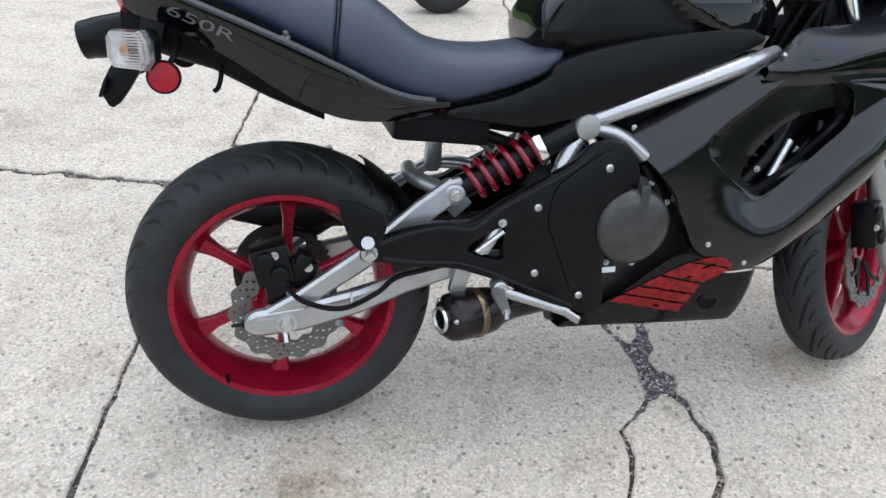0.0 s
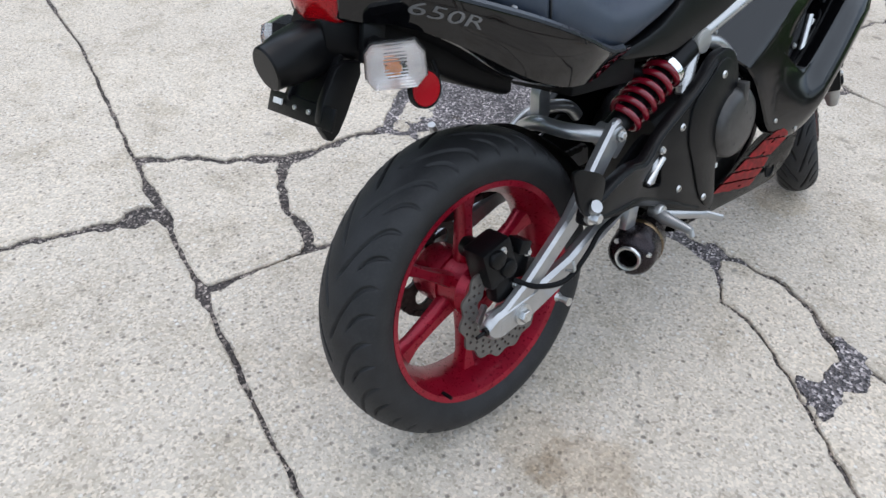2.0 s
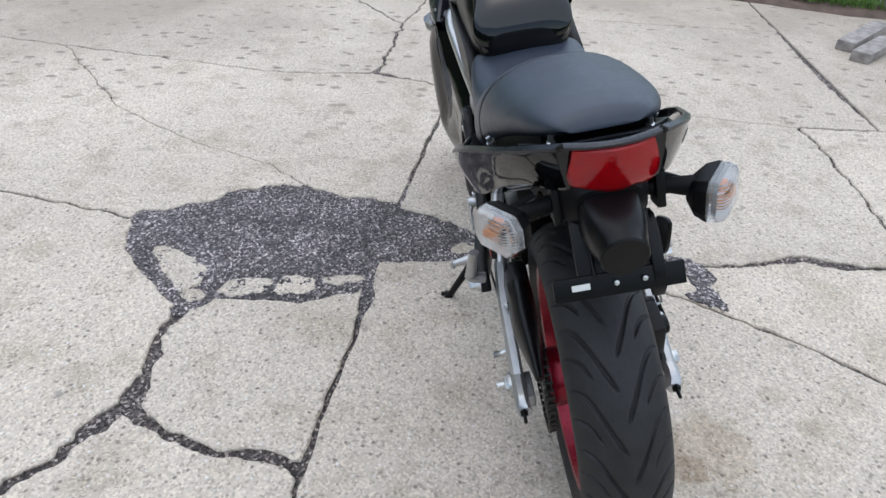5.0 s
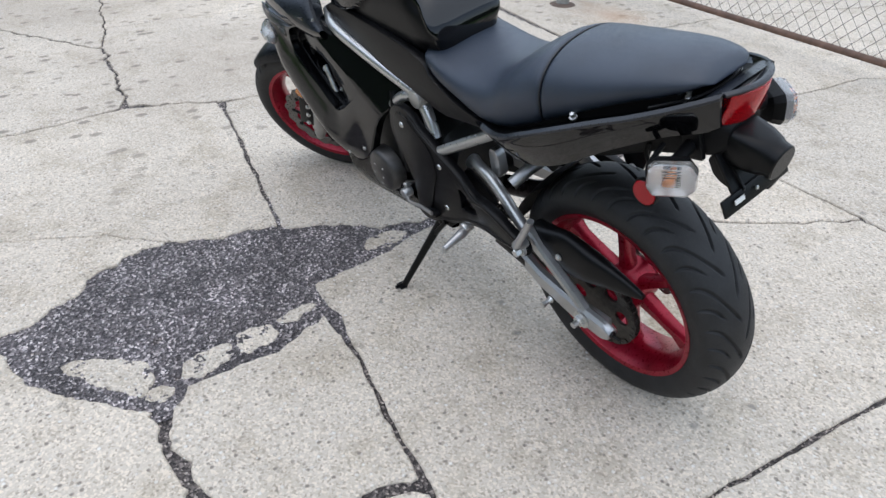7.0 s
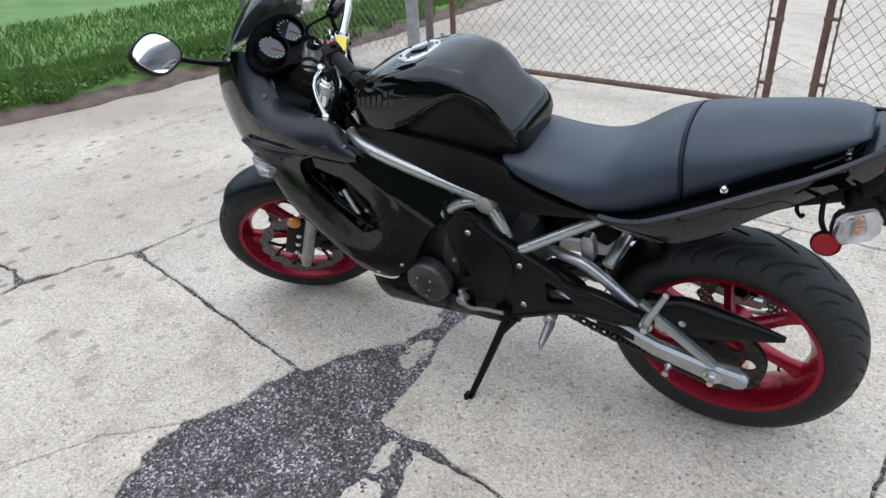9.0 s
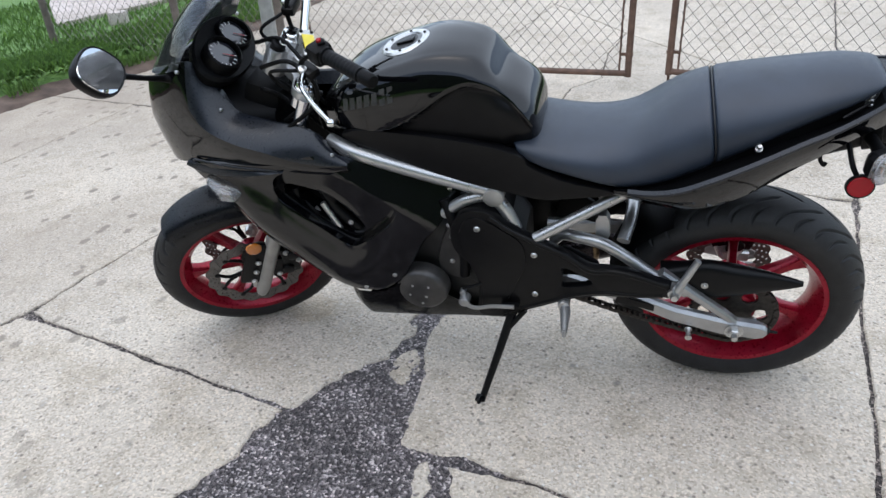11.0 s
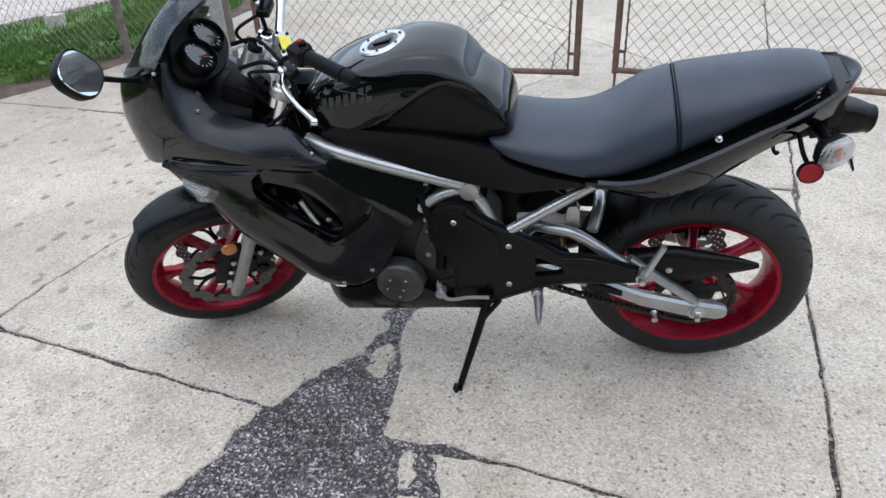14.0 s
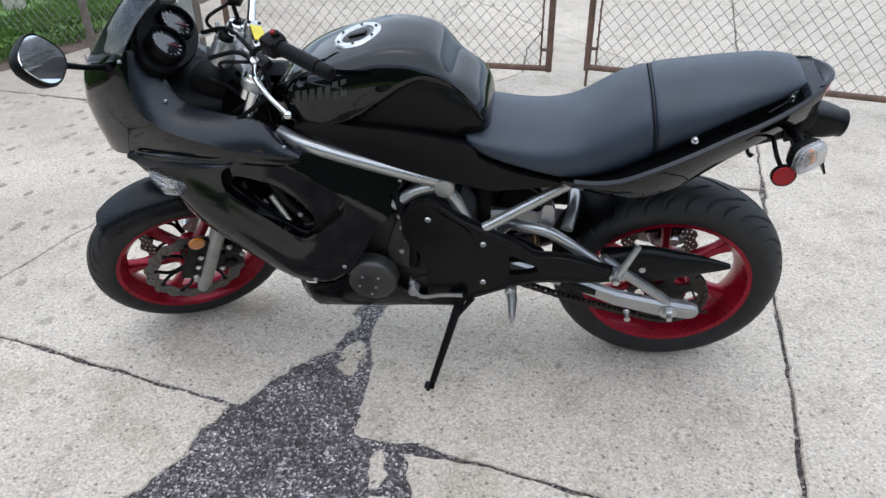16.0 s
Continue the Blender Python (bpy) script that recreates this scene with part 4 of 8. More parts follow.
def disc_mesh(r_out, r_in, waves, y, t, holes_rows, per_row):
    loops = [[((r_out + 0.0045 * math.cos(waves * a)) * math.cos(a), (r_out + 0.0045 * math.cos(waves * a)) * math.sin(a)) for a in np.linspace(0, 2 * math.pi, 181)[:-1]]]
    loops.append([((r_in + 0.003 * math.cos(waves * a)) * math.cos(a), (r_in + 0.003 * math.cos(waves * a)) * math.sin(a)) for a in np.linspace(0, 2 * math.pi, 121)[:-1]])
    centres = []
    for j in range(holes_rows):
        rr = r_in + (r_out - r_in) * (0.24 + 0.52 * j / max(1, holes_rows - 1))
        for k in range(per_row):
            c = 2 * math.pi * (k + 0.37 * j) / per_row
            centres.append((rr * math.cos(c), rr * math.sin(c)))
            loops.append([(centres[-1][0] + 0.0034 * math.cos(b), centres[-1][1] + 0.0034 * math.sin(b)) for b in np.linspace(0, 2 * math.pi, 9)[:-1]])
    pts, edges = [], []
    for lp in loops:
        n0 = len(pts)
        pts += [Vector(p) for p in lp]
        edges += [(n0 + i, n0 + (i + 1) % len(lp)) for i in range(len(lp))]
    flat, _, tris, _, _, _ = geometry.delaunay_2d_cdt(pts, edges, [], 0, 1e-7)
    bm = bmesh.new()
    front = [bm.verts.new((p.x, y + t / 2, p.y)) for p in flat]
    back = [bm.verts.new((p.x, y - t / 2, p.y)) for p in flat]
    rim = collections.Counter()
    for f in tris:
        c = (flat[f[0]] + flat[f[1]] + flat[f[2]]) / 3
        a, r = math.atan2(c.y, c.x), c.length
        if r > r_out + 0.0045 * math.cos(waves * a) or r < r_in + 0.003 * math.cos(waves * a) or any((c.x - x) ** 2 + (c.y - z) ** 2 < 0.0032 ** 2 for x, z in centres):
            continue
        bm.faces.new([front[k] for k in f])
        bm.faces.new([back[k] for k in reversed(f)])
        for i in range(3):
            rim[(min(f[i], f[(i + 1) % 3]), max(f[i], f[(i + 1) % 3]))] += 1
    for (i, j), n in rim.items():
        if n == 1:
            bm.faces.new((front[i], front[j], back[j], back[i]))
    for v in [v for v in bm.verts if not v.link_faces]:
        bm.verts.remove(v)
    return bm


def moved(bm, x, z, y=0.0):
    bmesh.ops.translate(bm, verts=bm.verts, vec=(x, y, z))
    return bm


# ---- rear wheel
rear_wheel = part("rear_wheel", moved(wheel_mesh(0.230, 0.068, 0.060, 0.055), 0, REAR_Z, REAR_Y), RED, bike, "deep red six-spoke rear rim")
for bm in spoke_meshes(0.230, 0.060, 6, 24, 0.027):
    part("spoke", moved(bm, 0, REAR_Z, REAR_Y), RED, rear_wheel)
part("tyre", moved(tyre_mesh(REAR_R, 0.272, 0.084, 0.232, 0.068, 1180, 116, 18), 0, REAR_Z, REAR_Y), RUBBER, rear_wheel, "black rear tyre with curved tread grooves", sharp=60)
part("brake_disc", moved(disc_mesh(0.112, 0.072, 14, -0.117, 0.005, 3, 26), 0, REAR_Z), DISC, rear_wheel, "drilled wavy steel brake disc")
bm = bmesh.new()
for k in range(5):
    a = radians(40 + 72 * k)
    add_tube(bm, [(0.03 * math.cos(a), -0.095, 0.03 * math.sin(a)), (0.076 * math.cos(a + 0.2), -0.115, 0.076 * math.sin(a + 0.2))], 0.008, 6, False)
part("disc_carrier", moved(bm, 0, REAR_Z), STEEL, rear_wheel)
teeth = [((0.112 if k % 2 else 0.104) * math.cos(a), (0.112 if k % 2 else 0.104) * math.sin(a)) for k, a in enumerate(np.linspace(0, 2 * math.pi, 93)[:-1])]
lighten = []
for k in range(6):
    c = 2 * math.pi * k / 6
    lighten.append([(0.068 * math.cos(c) + 0.021 * math.cos(b), 0.068 * math.sin(c) + 0.021 * math.sin(b)) for b in np.linspace(0, 2 * math.pi, 17)[:-1]])
part("sprocket", moved(plate(teeth, 0.096, 0.104, 0.0, lighten), 0, REAR_Z), CHAINM, rear_wheel, "dark toothed chain sprocket")
bm = bmesh.new()
knob(bm, (0, 0.015, REAR_Z), (0, 1, 0), 0.062, 0.082, 32)
part("cush_hub", bm, RED, rear_wheel)
bm = bmesh.new()
add_tube(bm, [(0.218 * math.cos(4.05), -0.066, REAR_Z + 0.218 * math.sin(4.05)), (0.236 * math.cos(4.12), -0.09, REAR_Z + 0.210 * math.sin(4.12))], 0.004, 8, False)
part("valve", bm, MATTE, rear_wheel)

# ---- chain
bm = bmesh.new()
chain_y, ra, rb, fc = 0.100, 0.108, 0.034, Vector((0.500, 0, 0.395))
rc0 = Vector((0, 0, REAR_Z))
d = (fc - rc0)
ang = math.atan2(d.z, d.x)
off = math.acos((ra - rb) / d.length)
run = []
for a in np.linspace(ang + off, ang + 2 * math.pi - off, 30):
    run.append(rc0 + Vector((math.cos(a), 0, math.sin(a))) * ra)
sag = []
p_low, q_low = run[-1], fc + Vector((math.cos(ang - off), 0, math.sin(ang - off))) * rb
for t in np.linspace(0, 1, 30)[1:]:
    sag.append(p_low.lerp(q_low, t) - Vector((0, 0, 0.012 * math.sin(math.pi * t))))
run += sag
for a in np.linspace(ang - off, ang + off, 8)[1:]:
    run.append(fc + Vector((math.cos(a), 0, math.sin(a))) * rb)
for t in np.linspace(0, 1, 30)[1:]:
    run.append((fc + Vector((math.cos(ang + off), 0, math.sin(ang + off))) * rb).lerp(run[0], t))
dist, last = 0.0, None
pitch_pts = [run[0]]
for a, b in zip(run, run[1:]):
    seg = (b - a).length
    while seg > 1e-9 and dist + seg >= 0.0159:
        t = (0.0159 - dist) / seg
        a = a.lerp(b, t)
        seg = (b - a).length
        dist = 0.0
        pitch_pts.append(a)
    dist += seg
for k, (a, b) in enumerate(zip(pitch_pts, pitch_pts[1:])):
    m = (a + b) / 2
    rot = Matrix.Rotation(-math.atan2((b - a).z, (b - a).x), 4, "Y")
    for s in (-1, 1):
        box(bm, (m.x, chain_y + s * (0.0085 if k % 2 else 0.0062), m.z), (0.0215, 0.0019, 0.0125 if k % 2 else 0.0138), rot, 0.0)
    knob(bm, (a.x, chain_y - 0.010, a.z), (0, 1, 0), 0.0046, 0.020, 8)
part("chain", bm, CHAINM, bike, "oily dark drive chain")

# ---- swingarm
def beam(stations, s):
    """A flat-sided arm: (x, z of its middle, half height, y of its outer face) from end to end."""
    rings = []
    for x, z, h, y1 in stations:
        e, y0 = min(h, 0.008), y1 - 0.028
        rings.append([(x, s * y, zz) for y, zz in ((y0, z - h + e), (y0 + e, z - h), (y1 - e, z - h), (y1, z - h + e), (y1, z + h - e), (y1 - e, z + h), (y0 + e, z + h), (y0, z + h - e))])
    return loft(rings)


ARM = [(-0.082, 0.317, 0.012, 0.164), (-0.074, 0.317, 0.021, 0.167), (-0.058, 0.318, 0.028, 0.168), (0.03, 0.325, 0.029, 0.168), (0.15, 0.349, 0.026, 0.166), (0.25, 0.382, 0.024, 0.158), (0.36, 0.402, 0.024, 0.142), (0.45, 0.406, 0.027, 0.124), (0.52, 0.408, 0.026, 0.116)]
swing = part("swingarm", beam(ARM, -1), ALLOY, bike, "silver alloy swingarm")
part("beam", beam(ARM, 1), ALLOY, swing)


def strut_beam(stations, s):
    """A flat-sided strut: (x, z, half height, outer y, width) along its middle line."""
    rings = []
    for k, (x, z, h, y1, wd) in enumerate(stations):
        a, b = stations[max(k - 1, 0)], stations[min(k + 1, len(stations) - 1)]
        d = Vector((b[0] - a[0], b[1] - a[1])).normalized()
        e = 0.006
        ring = []
        for y, t in ((y1 - wd, -h + e), (y1 - wd + e, -h), (y1 - e, -h), (y1, -h + e), (y1, h - e), (y1 - e, h), (y1 - wd + e, h), (y1 - wd, h - e)):
            ring.append((x - d.y * t, s * y, z + d.x * t))
        rings.append(ring)
    return loft(rings)


part("brace", strut_beam([(-0.050, 0.326, 0.014, 0.166, 0.022), (0.03, 0.362, 0.019, 0.166, 0.022), (0.165, 0.443, 0.021, 0.160, 0.024), (0.283, 0.524, 0.024, 0.138, 0.024), (0.350, 0.560, 0.026, 0.122, 0.024), (0.374, 0.572, 0.018, 0.118, 0.024)], -1), ALLOY, swing)
part("brace", strut_beam([(0.0, 0.340, 0.011, 0.166, 0.026), (0.03, 0.366, 0.012, 0.166, 0.026), (0.138, 0.448, 0.013, 0.166, 0.026), (0.20, 0.490, 0.013, 0.160, 0.026)], 1), ALLOY, swing)
bm = bmesh.new()
add_tube(bm, [(0.13, 0.150, 0.430), (0.218, 0.142, 0.474), (0.30, 0.132, 0.528), (0.355, 0.125, 0.556), (0.417, 0.112, 0.558), (0.455, 0.095, 0.548), (0.48, 0.09, 0.520)], 0.0155, 14)
part("arch", bm, ALLOY, swing)
bm = bmesh.new()
add_tube(bm, [(0.30, 0.10, 0.545), (0.285, 0.04, 0.572), (0.285, -0.04, 0.572), (0.33, -0.10, 0.560)], 0.017, 14)
part("cross_tube", bm, ALLOY, swing)
part("gusset", plate(rounded([(0.332, 0.548), (0.370, 0.548), (0.372, 0.628), (0.338, 0.630)], 1), 0.078, 0.106, 0.003), ALLOY, swing)
part("spool", lathe([(1e-4, 0.03), (0.009, 0.03), (0.006, 0.018), (0.006, 0.008), (0.010, 0.0), (1e-4, 0)], (0.105, -0.166, 0.305), (0, -1, 0), 16), STEEL, swing)
part("spool", lathe([(1e-4, 0.03), (0.009, 0.03), (0.006, 0.018), (0.006, 0.008), (0.010, 0.0), (1e-4, 0)], (0.112, 0.166, 0.306), (0, 1, 0), 16), STEEL, swing)
bm = bmesh.new()
hexbolt(bm, (0.0, -0.168, 0.320), (0, -1, 0), 0.014, 0.016)
part("axle_nut", bm, STEEL, swing)
bm = bmesh.new()
hexbolt(bm, (0.0, 0.168, 0.322), (0, 1, 0), 0.016, 0.016)
add_tube(bm, [(0.0, 0.18, 0.322), (0.0, 0.20, 0.322)], 0.008, 10, False)
part("axle_nut", bm, STEEL, swing)
for s, z in ((-1, 0.318), (1, 0.318)):
    bm = bmesh.new()
    box(bm, (-0.02, s * 0.147, z), (0.075, 0.044, 0.03), bevel=0.004)
    adjuster = part("adjuster", bm, ALLOY, swing)
    bm = bmesh.new()
    add_tube(bm, [(-0.078, s * 0.154, z), (-0.108, s * 0.154, z - 0.002)], [0.0045, 0.0035], 10, False)
    knob(bm, (-0.080, s * 0.154, z), (-1, 0, 0), 0.009, 0.008, 6, 0.1)
    part("bolt", bm, SATIN, adjuster, "black chain adjuster bolt")
bm = bmesh.new()
box(bm, (0.215, 0.1605, 0.373), (0.19, 0.004, 0.022), Matrix.Rotation(radians(5.4), 4, "Z") @ Matrix.Rotation(radians(-17.5), 4, "Y"), 0.001)
part("slot_plate", bm, SATIN, swing, "black plate let into the arm")

# ---- rear brake
cal = bmesh.new()
box(cal, (-0.020, -0.112, 0.430), (0.075, 0.060, 0.085), Matrix.Rotation(radians(-12), 4, "Y"), 0.010)
box(cal, (0.035, -0.118, 0.405), (0.055, 0.030, 0.065), Matrix.Rotation(radians(20), 4, "Y"), 0.006)
box(cal, (-0.012, -0.125, 0.372), (0.050, 0.034, 0.050), None, 0.008)
for x, z in ((-0.032, 0.446), (-0.006, 0.416)):
    knob(cal, (x, -0.138, z), (0, -1, 0), 0.019, 0.014, 20, 0.3)
    knob(cal, (x, -0.086, z), (0, 1, 0), 0.021, 0.030, 20, 0.3)
box(cal, (0.040, -0.128, 0.440), (0.030, 0.040, 0.030), Matrix.Rotation(radians(25), 4, "Y"), 0.006)
caliper = part("rear_caliper", cal, SATIN, bike, "black rear brake caliper")
for x, z in ((0.05, 0.425), (0.012, 0.372), (-0.015, 0.455)):
    bm = bmesh.new()
    hexbolt(bm, (x, -0.140, z), (0, -1, 0), 0.006, 0.008)
    part("bolt", bm, STEEL, caliper)
part("brake_hose", tube([(0.005, -0.145, 0.385), (0.04, -0.175, 0.365), (0.11, -0.185, 0.350), (0.18, -0.18, 0.375), (0.22, -0.178, 0.405), (0.28, -0.172, 0.415), (0.37, -0.16, 0.425)], 0.0055, 8), MATTE, bike, "black rear brake hose")
bm = bmesh.new()
add_tube(bm, [(0.125, -0.172, 0.36), (0.128, -0.190, 0.365), (0.130, -0.186, 0.385)], 0.003, 6)
part("hose_clip", bm, STEEL, bike)

# ---- chain guard
rings = []
for u in np.linspace(0, 1, 22):
    x = 0.20 - 0.342 * u
    zt = curve_of([(0, 0.490), (0.2, 0.505), (0.32, 0.516), (0.54, 0.507), (0.76, 0.493), (0.93, 0.478), (1, 0.470)], u)
    zb = curve_of([(0, 0.455), (0.22, 0.420), (0.37, 0.392), (0.5, 0.404), (0.75, 0.430), (0.93, 0.448), (1, 0.458)], u)
    hw = 0.030 * (1 - 0.75 * max(0, u - 0.55) / 0.45)
    yc = 0.118
    rings.append([(x, yc + hw * math.cos(a) * (0.9 if math.sin(a) > 0 else 1), (zt + zb) / 2 + (zt - zb) / 2 * math.copysign(abs(math.sin(a)) ** 0.7, math.sin(a))) for a in np.linspace(0, 2 * math.pi, 21)[:-1]])
guard = part("chain_guard", loft(rings), SATIN, bike, "black tapering chain guard", sharp=50)
bm = bmesh.new()
hexbolt(bm, (0.090, 0.148, 0.458), (0, 1, 0), 0.006, 0.007)
part("bolt", bm, STEEL, guard)
# inner mudguard in front of the rear tyre
rings = []
for u in np.linspace(0, 1, 16):
    a = radians(12 + 46 * u)
    r = 0.338
    rings.append([(r * math.cos(a) + 0.004 * k, y, REAR_Z + r * math.sin(a) - 0.012 * (y / 0.07) ** 2) for k in (0,) for y in np.linspace(-0.088, 0.088, 9)])
bm = loft(rings, False, False)
bmesh.ops.solidify(bm, geom=bm.faces[:], thickness=0.006)
part("mudguard", bm, MATTE, bike, "black inner mudguard")

# ---- shock absorber
s0, s1 = Vector((0.362, -0.096, 0.558)), Vector((0.600, -0.112, 0.680))
sd = (s1 - s0).normalized()
rear_shock = part("shock_absorber", tube([s0, s0 + sd * 0.19], 0.026, 20, False), SATIN, bike, "black shock absorber with a red spring")
sx = sd.cross(Vector((0, 1, 0))).normalized()
sy = sd.cross(sx)
coil = [s0 + sd * (0.035 + 0.150 * t) + (sx * math.cos(t * 5.4 * 2 * math.pi) + sy * math.sin(t * 5.4 * 2 * math.pi)) * 0.036 for t in np.linspace(0, 1, 150)]
part("spring", tube(coil, 0.0072, 10, False), REDSPRING, rear_shock, "glossy dark red coil spring")
bm = bmesh.new()
add_lathe(bm, [(0.020, 0.182), (0.043, 0.182), (0.045, 0.188), (0.043, 0.198), (0.030, 0.204), (0.020, 0.204)], s0, sd, 28, True)
part("collar", bm, CHROME, rear_shock)
part("body", tube([s0 + sd * 0.20, s0 + sd * 0.27], 0.030, 18, False), SATIN, rear_shock)
bm = bmesh.new()
knob(bm, s0 - sd * 0.012 + Vector((0, 0.02, 0)), (0, -1, 0), 0.026, 0.05, 20)
box(bm, s0 + Vector((-0.012, -0.016, -0.012)), (0.05, 0.010, 0.075), Matrix.Rotation(radians(-40), 4, "Y"), 0.006)
part("clevis", bm, ALLOY, rear_shock)
bm = bmesh.new()
hexbolt(bm, s0 + Vector((-0.008, -0.032, 0.0)), (0, -1, 0), 0.009, 0.009)
part("bolt", bm, STEEL, rear_shock)

# ---- frame
for s in (-1, 1):
    run, thick = [(0.606, s * 0.116, 0.688), (0.82, s * 0.142, 0.764), (0.955, s * 0.151, 0.813), (1.045, s * 0.116, 0.828)], 0.0183
    fr = part("frame_tube", tube(run, thick, 20), SILVER, bike, "silver painted frame tube")
    bm = bmesh.new()
    knob(bm, (0.626, s * 0.095, 0.689), (0, s, 0), 0.027, 0.048, 28, 0.2)
    part("cap", bm, GREYLEG, fr, "round grey frame plug")
    bm = bmesh.new()
    add_tube(bm, [(0.632, s * 0.115, 0.686), (0.70, s * 0.125, 0.668), (0.765, s * 0.128, 0.620)], 0.016, 12)
    add_tube(bm, [(0.632, s * 0.115, 0.686), (0.598, s * 0.122, 0.640), (0.572, s * 0.13, 0.585)], 0.018, 12)
    add_tube(bm, [(0.66, s * 0.105, 0.735), (0.70, s * 0.105, 0.755)], 0.007, 8, False)
    part("strut", bm, SILVER, fr)
part("subframe_tube", tube([(0.530, 0.156, 0.572), (0.513, 0.152, 0.582), (0.339, 0.116, 0.687), (0.20, 0.09, 0.77)], 0.0145, 14, False), SILVER, bike, "silver painted subframe tube")
part("subframe_tube", tube([(0.50, -0.085, 0.640), (0.34, -0.075, 0.700), (0.20, -0.07, 0.76)], 0.0125, 12, False), MATTE, bike)
bm = bmesh.new()
box(bm, (0.33, -0.02, 0.695), (0.20, 0.17, 0.075), Matrix.Rotation(radians(6), 4, "Y"), 0.012)
part("battery_tray", bm, MATTE, bike, "black plastic tray under the seat")

# ---- pivot covers with heel guards
def flare(x):
    return 0.030 * min(1.0, max(0.0, (0.43 - x) / 0.22))


HEEL = [(0.745, 0.565), (0.735, 0.620), (0.710, 0.655), (0.672, 0.668), (0.628, 0.660), (0.585, 0.620), (0.504, 0.578), (0.437, 0.545), (0.378, 0.508), (0.318, 0.519), (0.256, 0.516), (0.195, 0.500), (0.155, 0.488), (0.145, 0.452),
        (0.205, 0.447), (0.265, 0.428), (0.345, 0.415), (0.420, 0.382), (0.468, 0.357), (0.550, 0.315), (0.600, 0.290), (0.650, 0.275), (0.690, 0.285), (0.675, 0.40), (0.690, 0.47), (0.735, 0.52)]
TRI = [(0.452, 0.500), (0.360, 0.458), (0.393, 0.437), (0.450, 0.418), (0.445, 0.46)]
UPPER_RIDGE = [(0.185, 0.488), (0.256, 0.505), (0.318, 0.508), (0.378, 0.498), (0.437, 0.534), (0.504, 0.567), (0.585, 0.609), (0.635, 0.648)]
LOWER_RIDGE = [(0.190, 0.457), (0.265, 0.440), (0.345, 0.427), (0.420, 0.396), (0.468, 0.371), (0.550, 0.330), (0.610, 0.300)]
for s in (-1, 1):
    y0, y1 = (0.144, 0.168) if s > 0 else (-0.168, -0.144)
    bm = plate(rounded(HEEL, 2), y0, y1, 0.006, [rounded(TRI, 2)])
    for v in bm.verts:
        v.co.y += s * flare(v.co.x)
    cover = part("pivot_cover", bm, SATIN, bike, "satin black frame cover with a heel guard", sharp=30)
    raised = plate(rounded([(0.705, 0.500), (0.722, 0.580), (0.702, 0.636), (0.664, 0.652), (0.610, 0.618), (0.550, 0.575), (0.538, 0.500), (0.572, 0.420), (0.600, 0.345), (0.640, 0.292), (0.676, 0.298), (0.664, 0.400)], 1), *((0.160, 0.1725) if s > 0 else (-0.1725, -0.160)), 0.005)
    part("raised_panel", raised, SATIN, cover, sharp=30)
    for line, thick in ((UPPER_RIDGE, 0.0085), (LOWER_RIDGE, 0.0075)):
        ridge = bmesh.new()
        add_tube(ridge, [(x, s * (0.1645 + flare(x)), z) for x, z in line], thick, 8, per=6)
        part("ridge", ridge, SATIN, cover)
    for x, z in ((0.521, 0.532), (0.521, 0.388), (0.667, 0.611)) if s > 0 else ((0.518, 0.533), (0.520, 0.386), (0.624, 0.327), (0.666, 0.611)):
        bm = bmesh.new()
        add_lathe(bm, [(0.0035, 0.004), (0.006, 0.004), (0.0085, 0.002), (0.009, 0.0)], (x, s * (0.1725 if x > 0.55 else 0.168), z), (0, s, 0), 16)
        add_lathe(bm, [(1e-4, 0.002), (0.004, 0.002)], (x, s * (0.1725 if x > 0.55 else 0.168), z), (0, s, 0), 12)
        part("bolt", bm, STEEL, cover)
    part("backing", plate(rounded([(0.475, 0.520), (0.440, 0.530), (0.340, 0.470), (0.380, 0.415), (0.470, 0.390), (0.50, 0.45)], 1), *((0.112, 0.122) if s > 0 else (-0.122, -0.112)), 0.002), MATTE, cover)
    foot_peg = part("passenger_peg", tube([(0.165, s * 0.185, 0.485), (0.163, s * 0.205, 0.492), (0.161, s * 0.217, 0.500)], 0.013, 10), ALLOY, bike, "folded silver passenger footrest")
    if s > 0:
        bm = bmesh.new()
        add_tube(bm, [(0.161, 0.215, 0.498), (0.122, 0.198, 0.586)], [0.013, 0.0105], 12, False, flat=0.75)
        part("rod", bm, ALLOY, foot_peg)
    bm = bmesh.new()
    hexbolt(bm, (0.165, s * 0.196, 0.472), (0, s, 0), 0.011, 0.026)
    part("bolt", bm, STEEL, foot_peg)
part("toe_guard", plate(rounded([(0.205, 0.545), (0.125, 0.585), (0.105, 0.580), (0.128, 0.50), (0.15, 0.475), (0.19, 0.49)], 2), -0.206, -0.198, 0.002), SATIN, bike, "small black perforated heel plate")
part("brake_cylinder", tube([(0.440, -0.150, 0.500), (0.420, -0.165, 0.466), (0.405, -0.165, 0.444)], 0.012, 12, False), ALLOY, bike, "silver rear brake master cylinder")
bm = bmesh.new()
add_tube(bm, [(0.445, -0.172, 0.488), (0.388, -0.174, 0.448)], 0.006, 8, False)
for x, z in ((0.443, 0.505), (0.402, 0.447)):
    hexbolt(bm, (x, -0.168, z), (0, -1, 0), 0.006, 0.008)
part("link", bm, STEEL, bike)

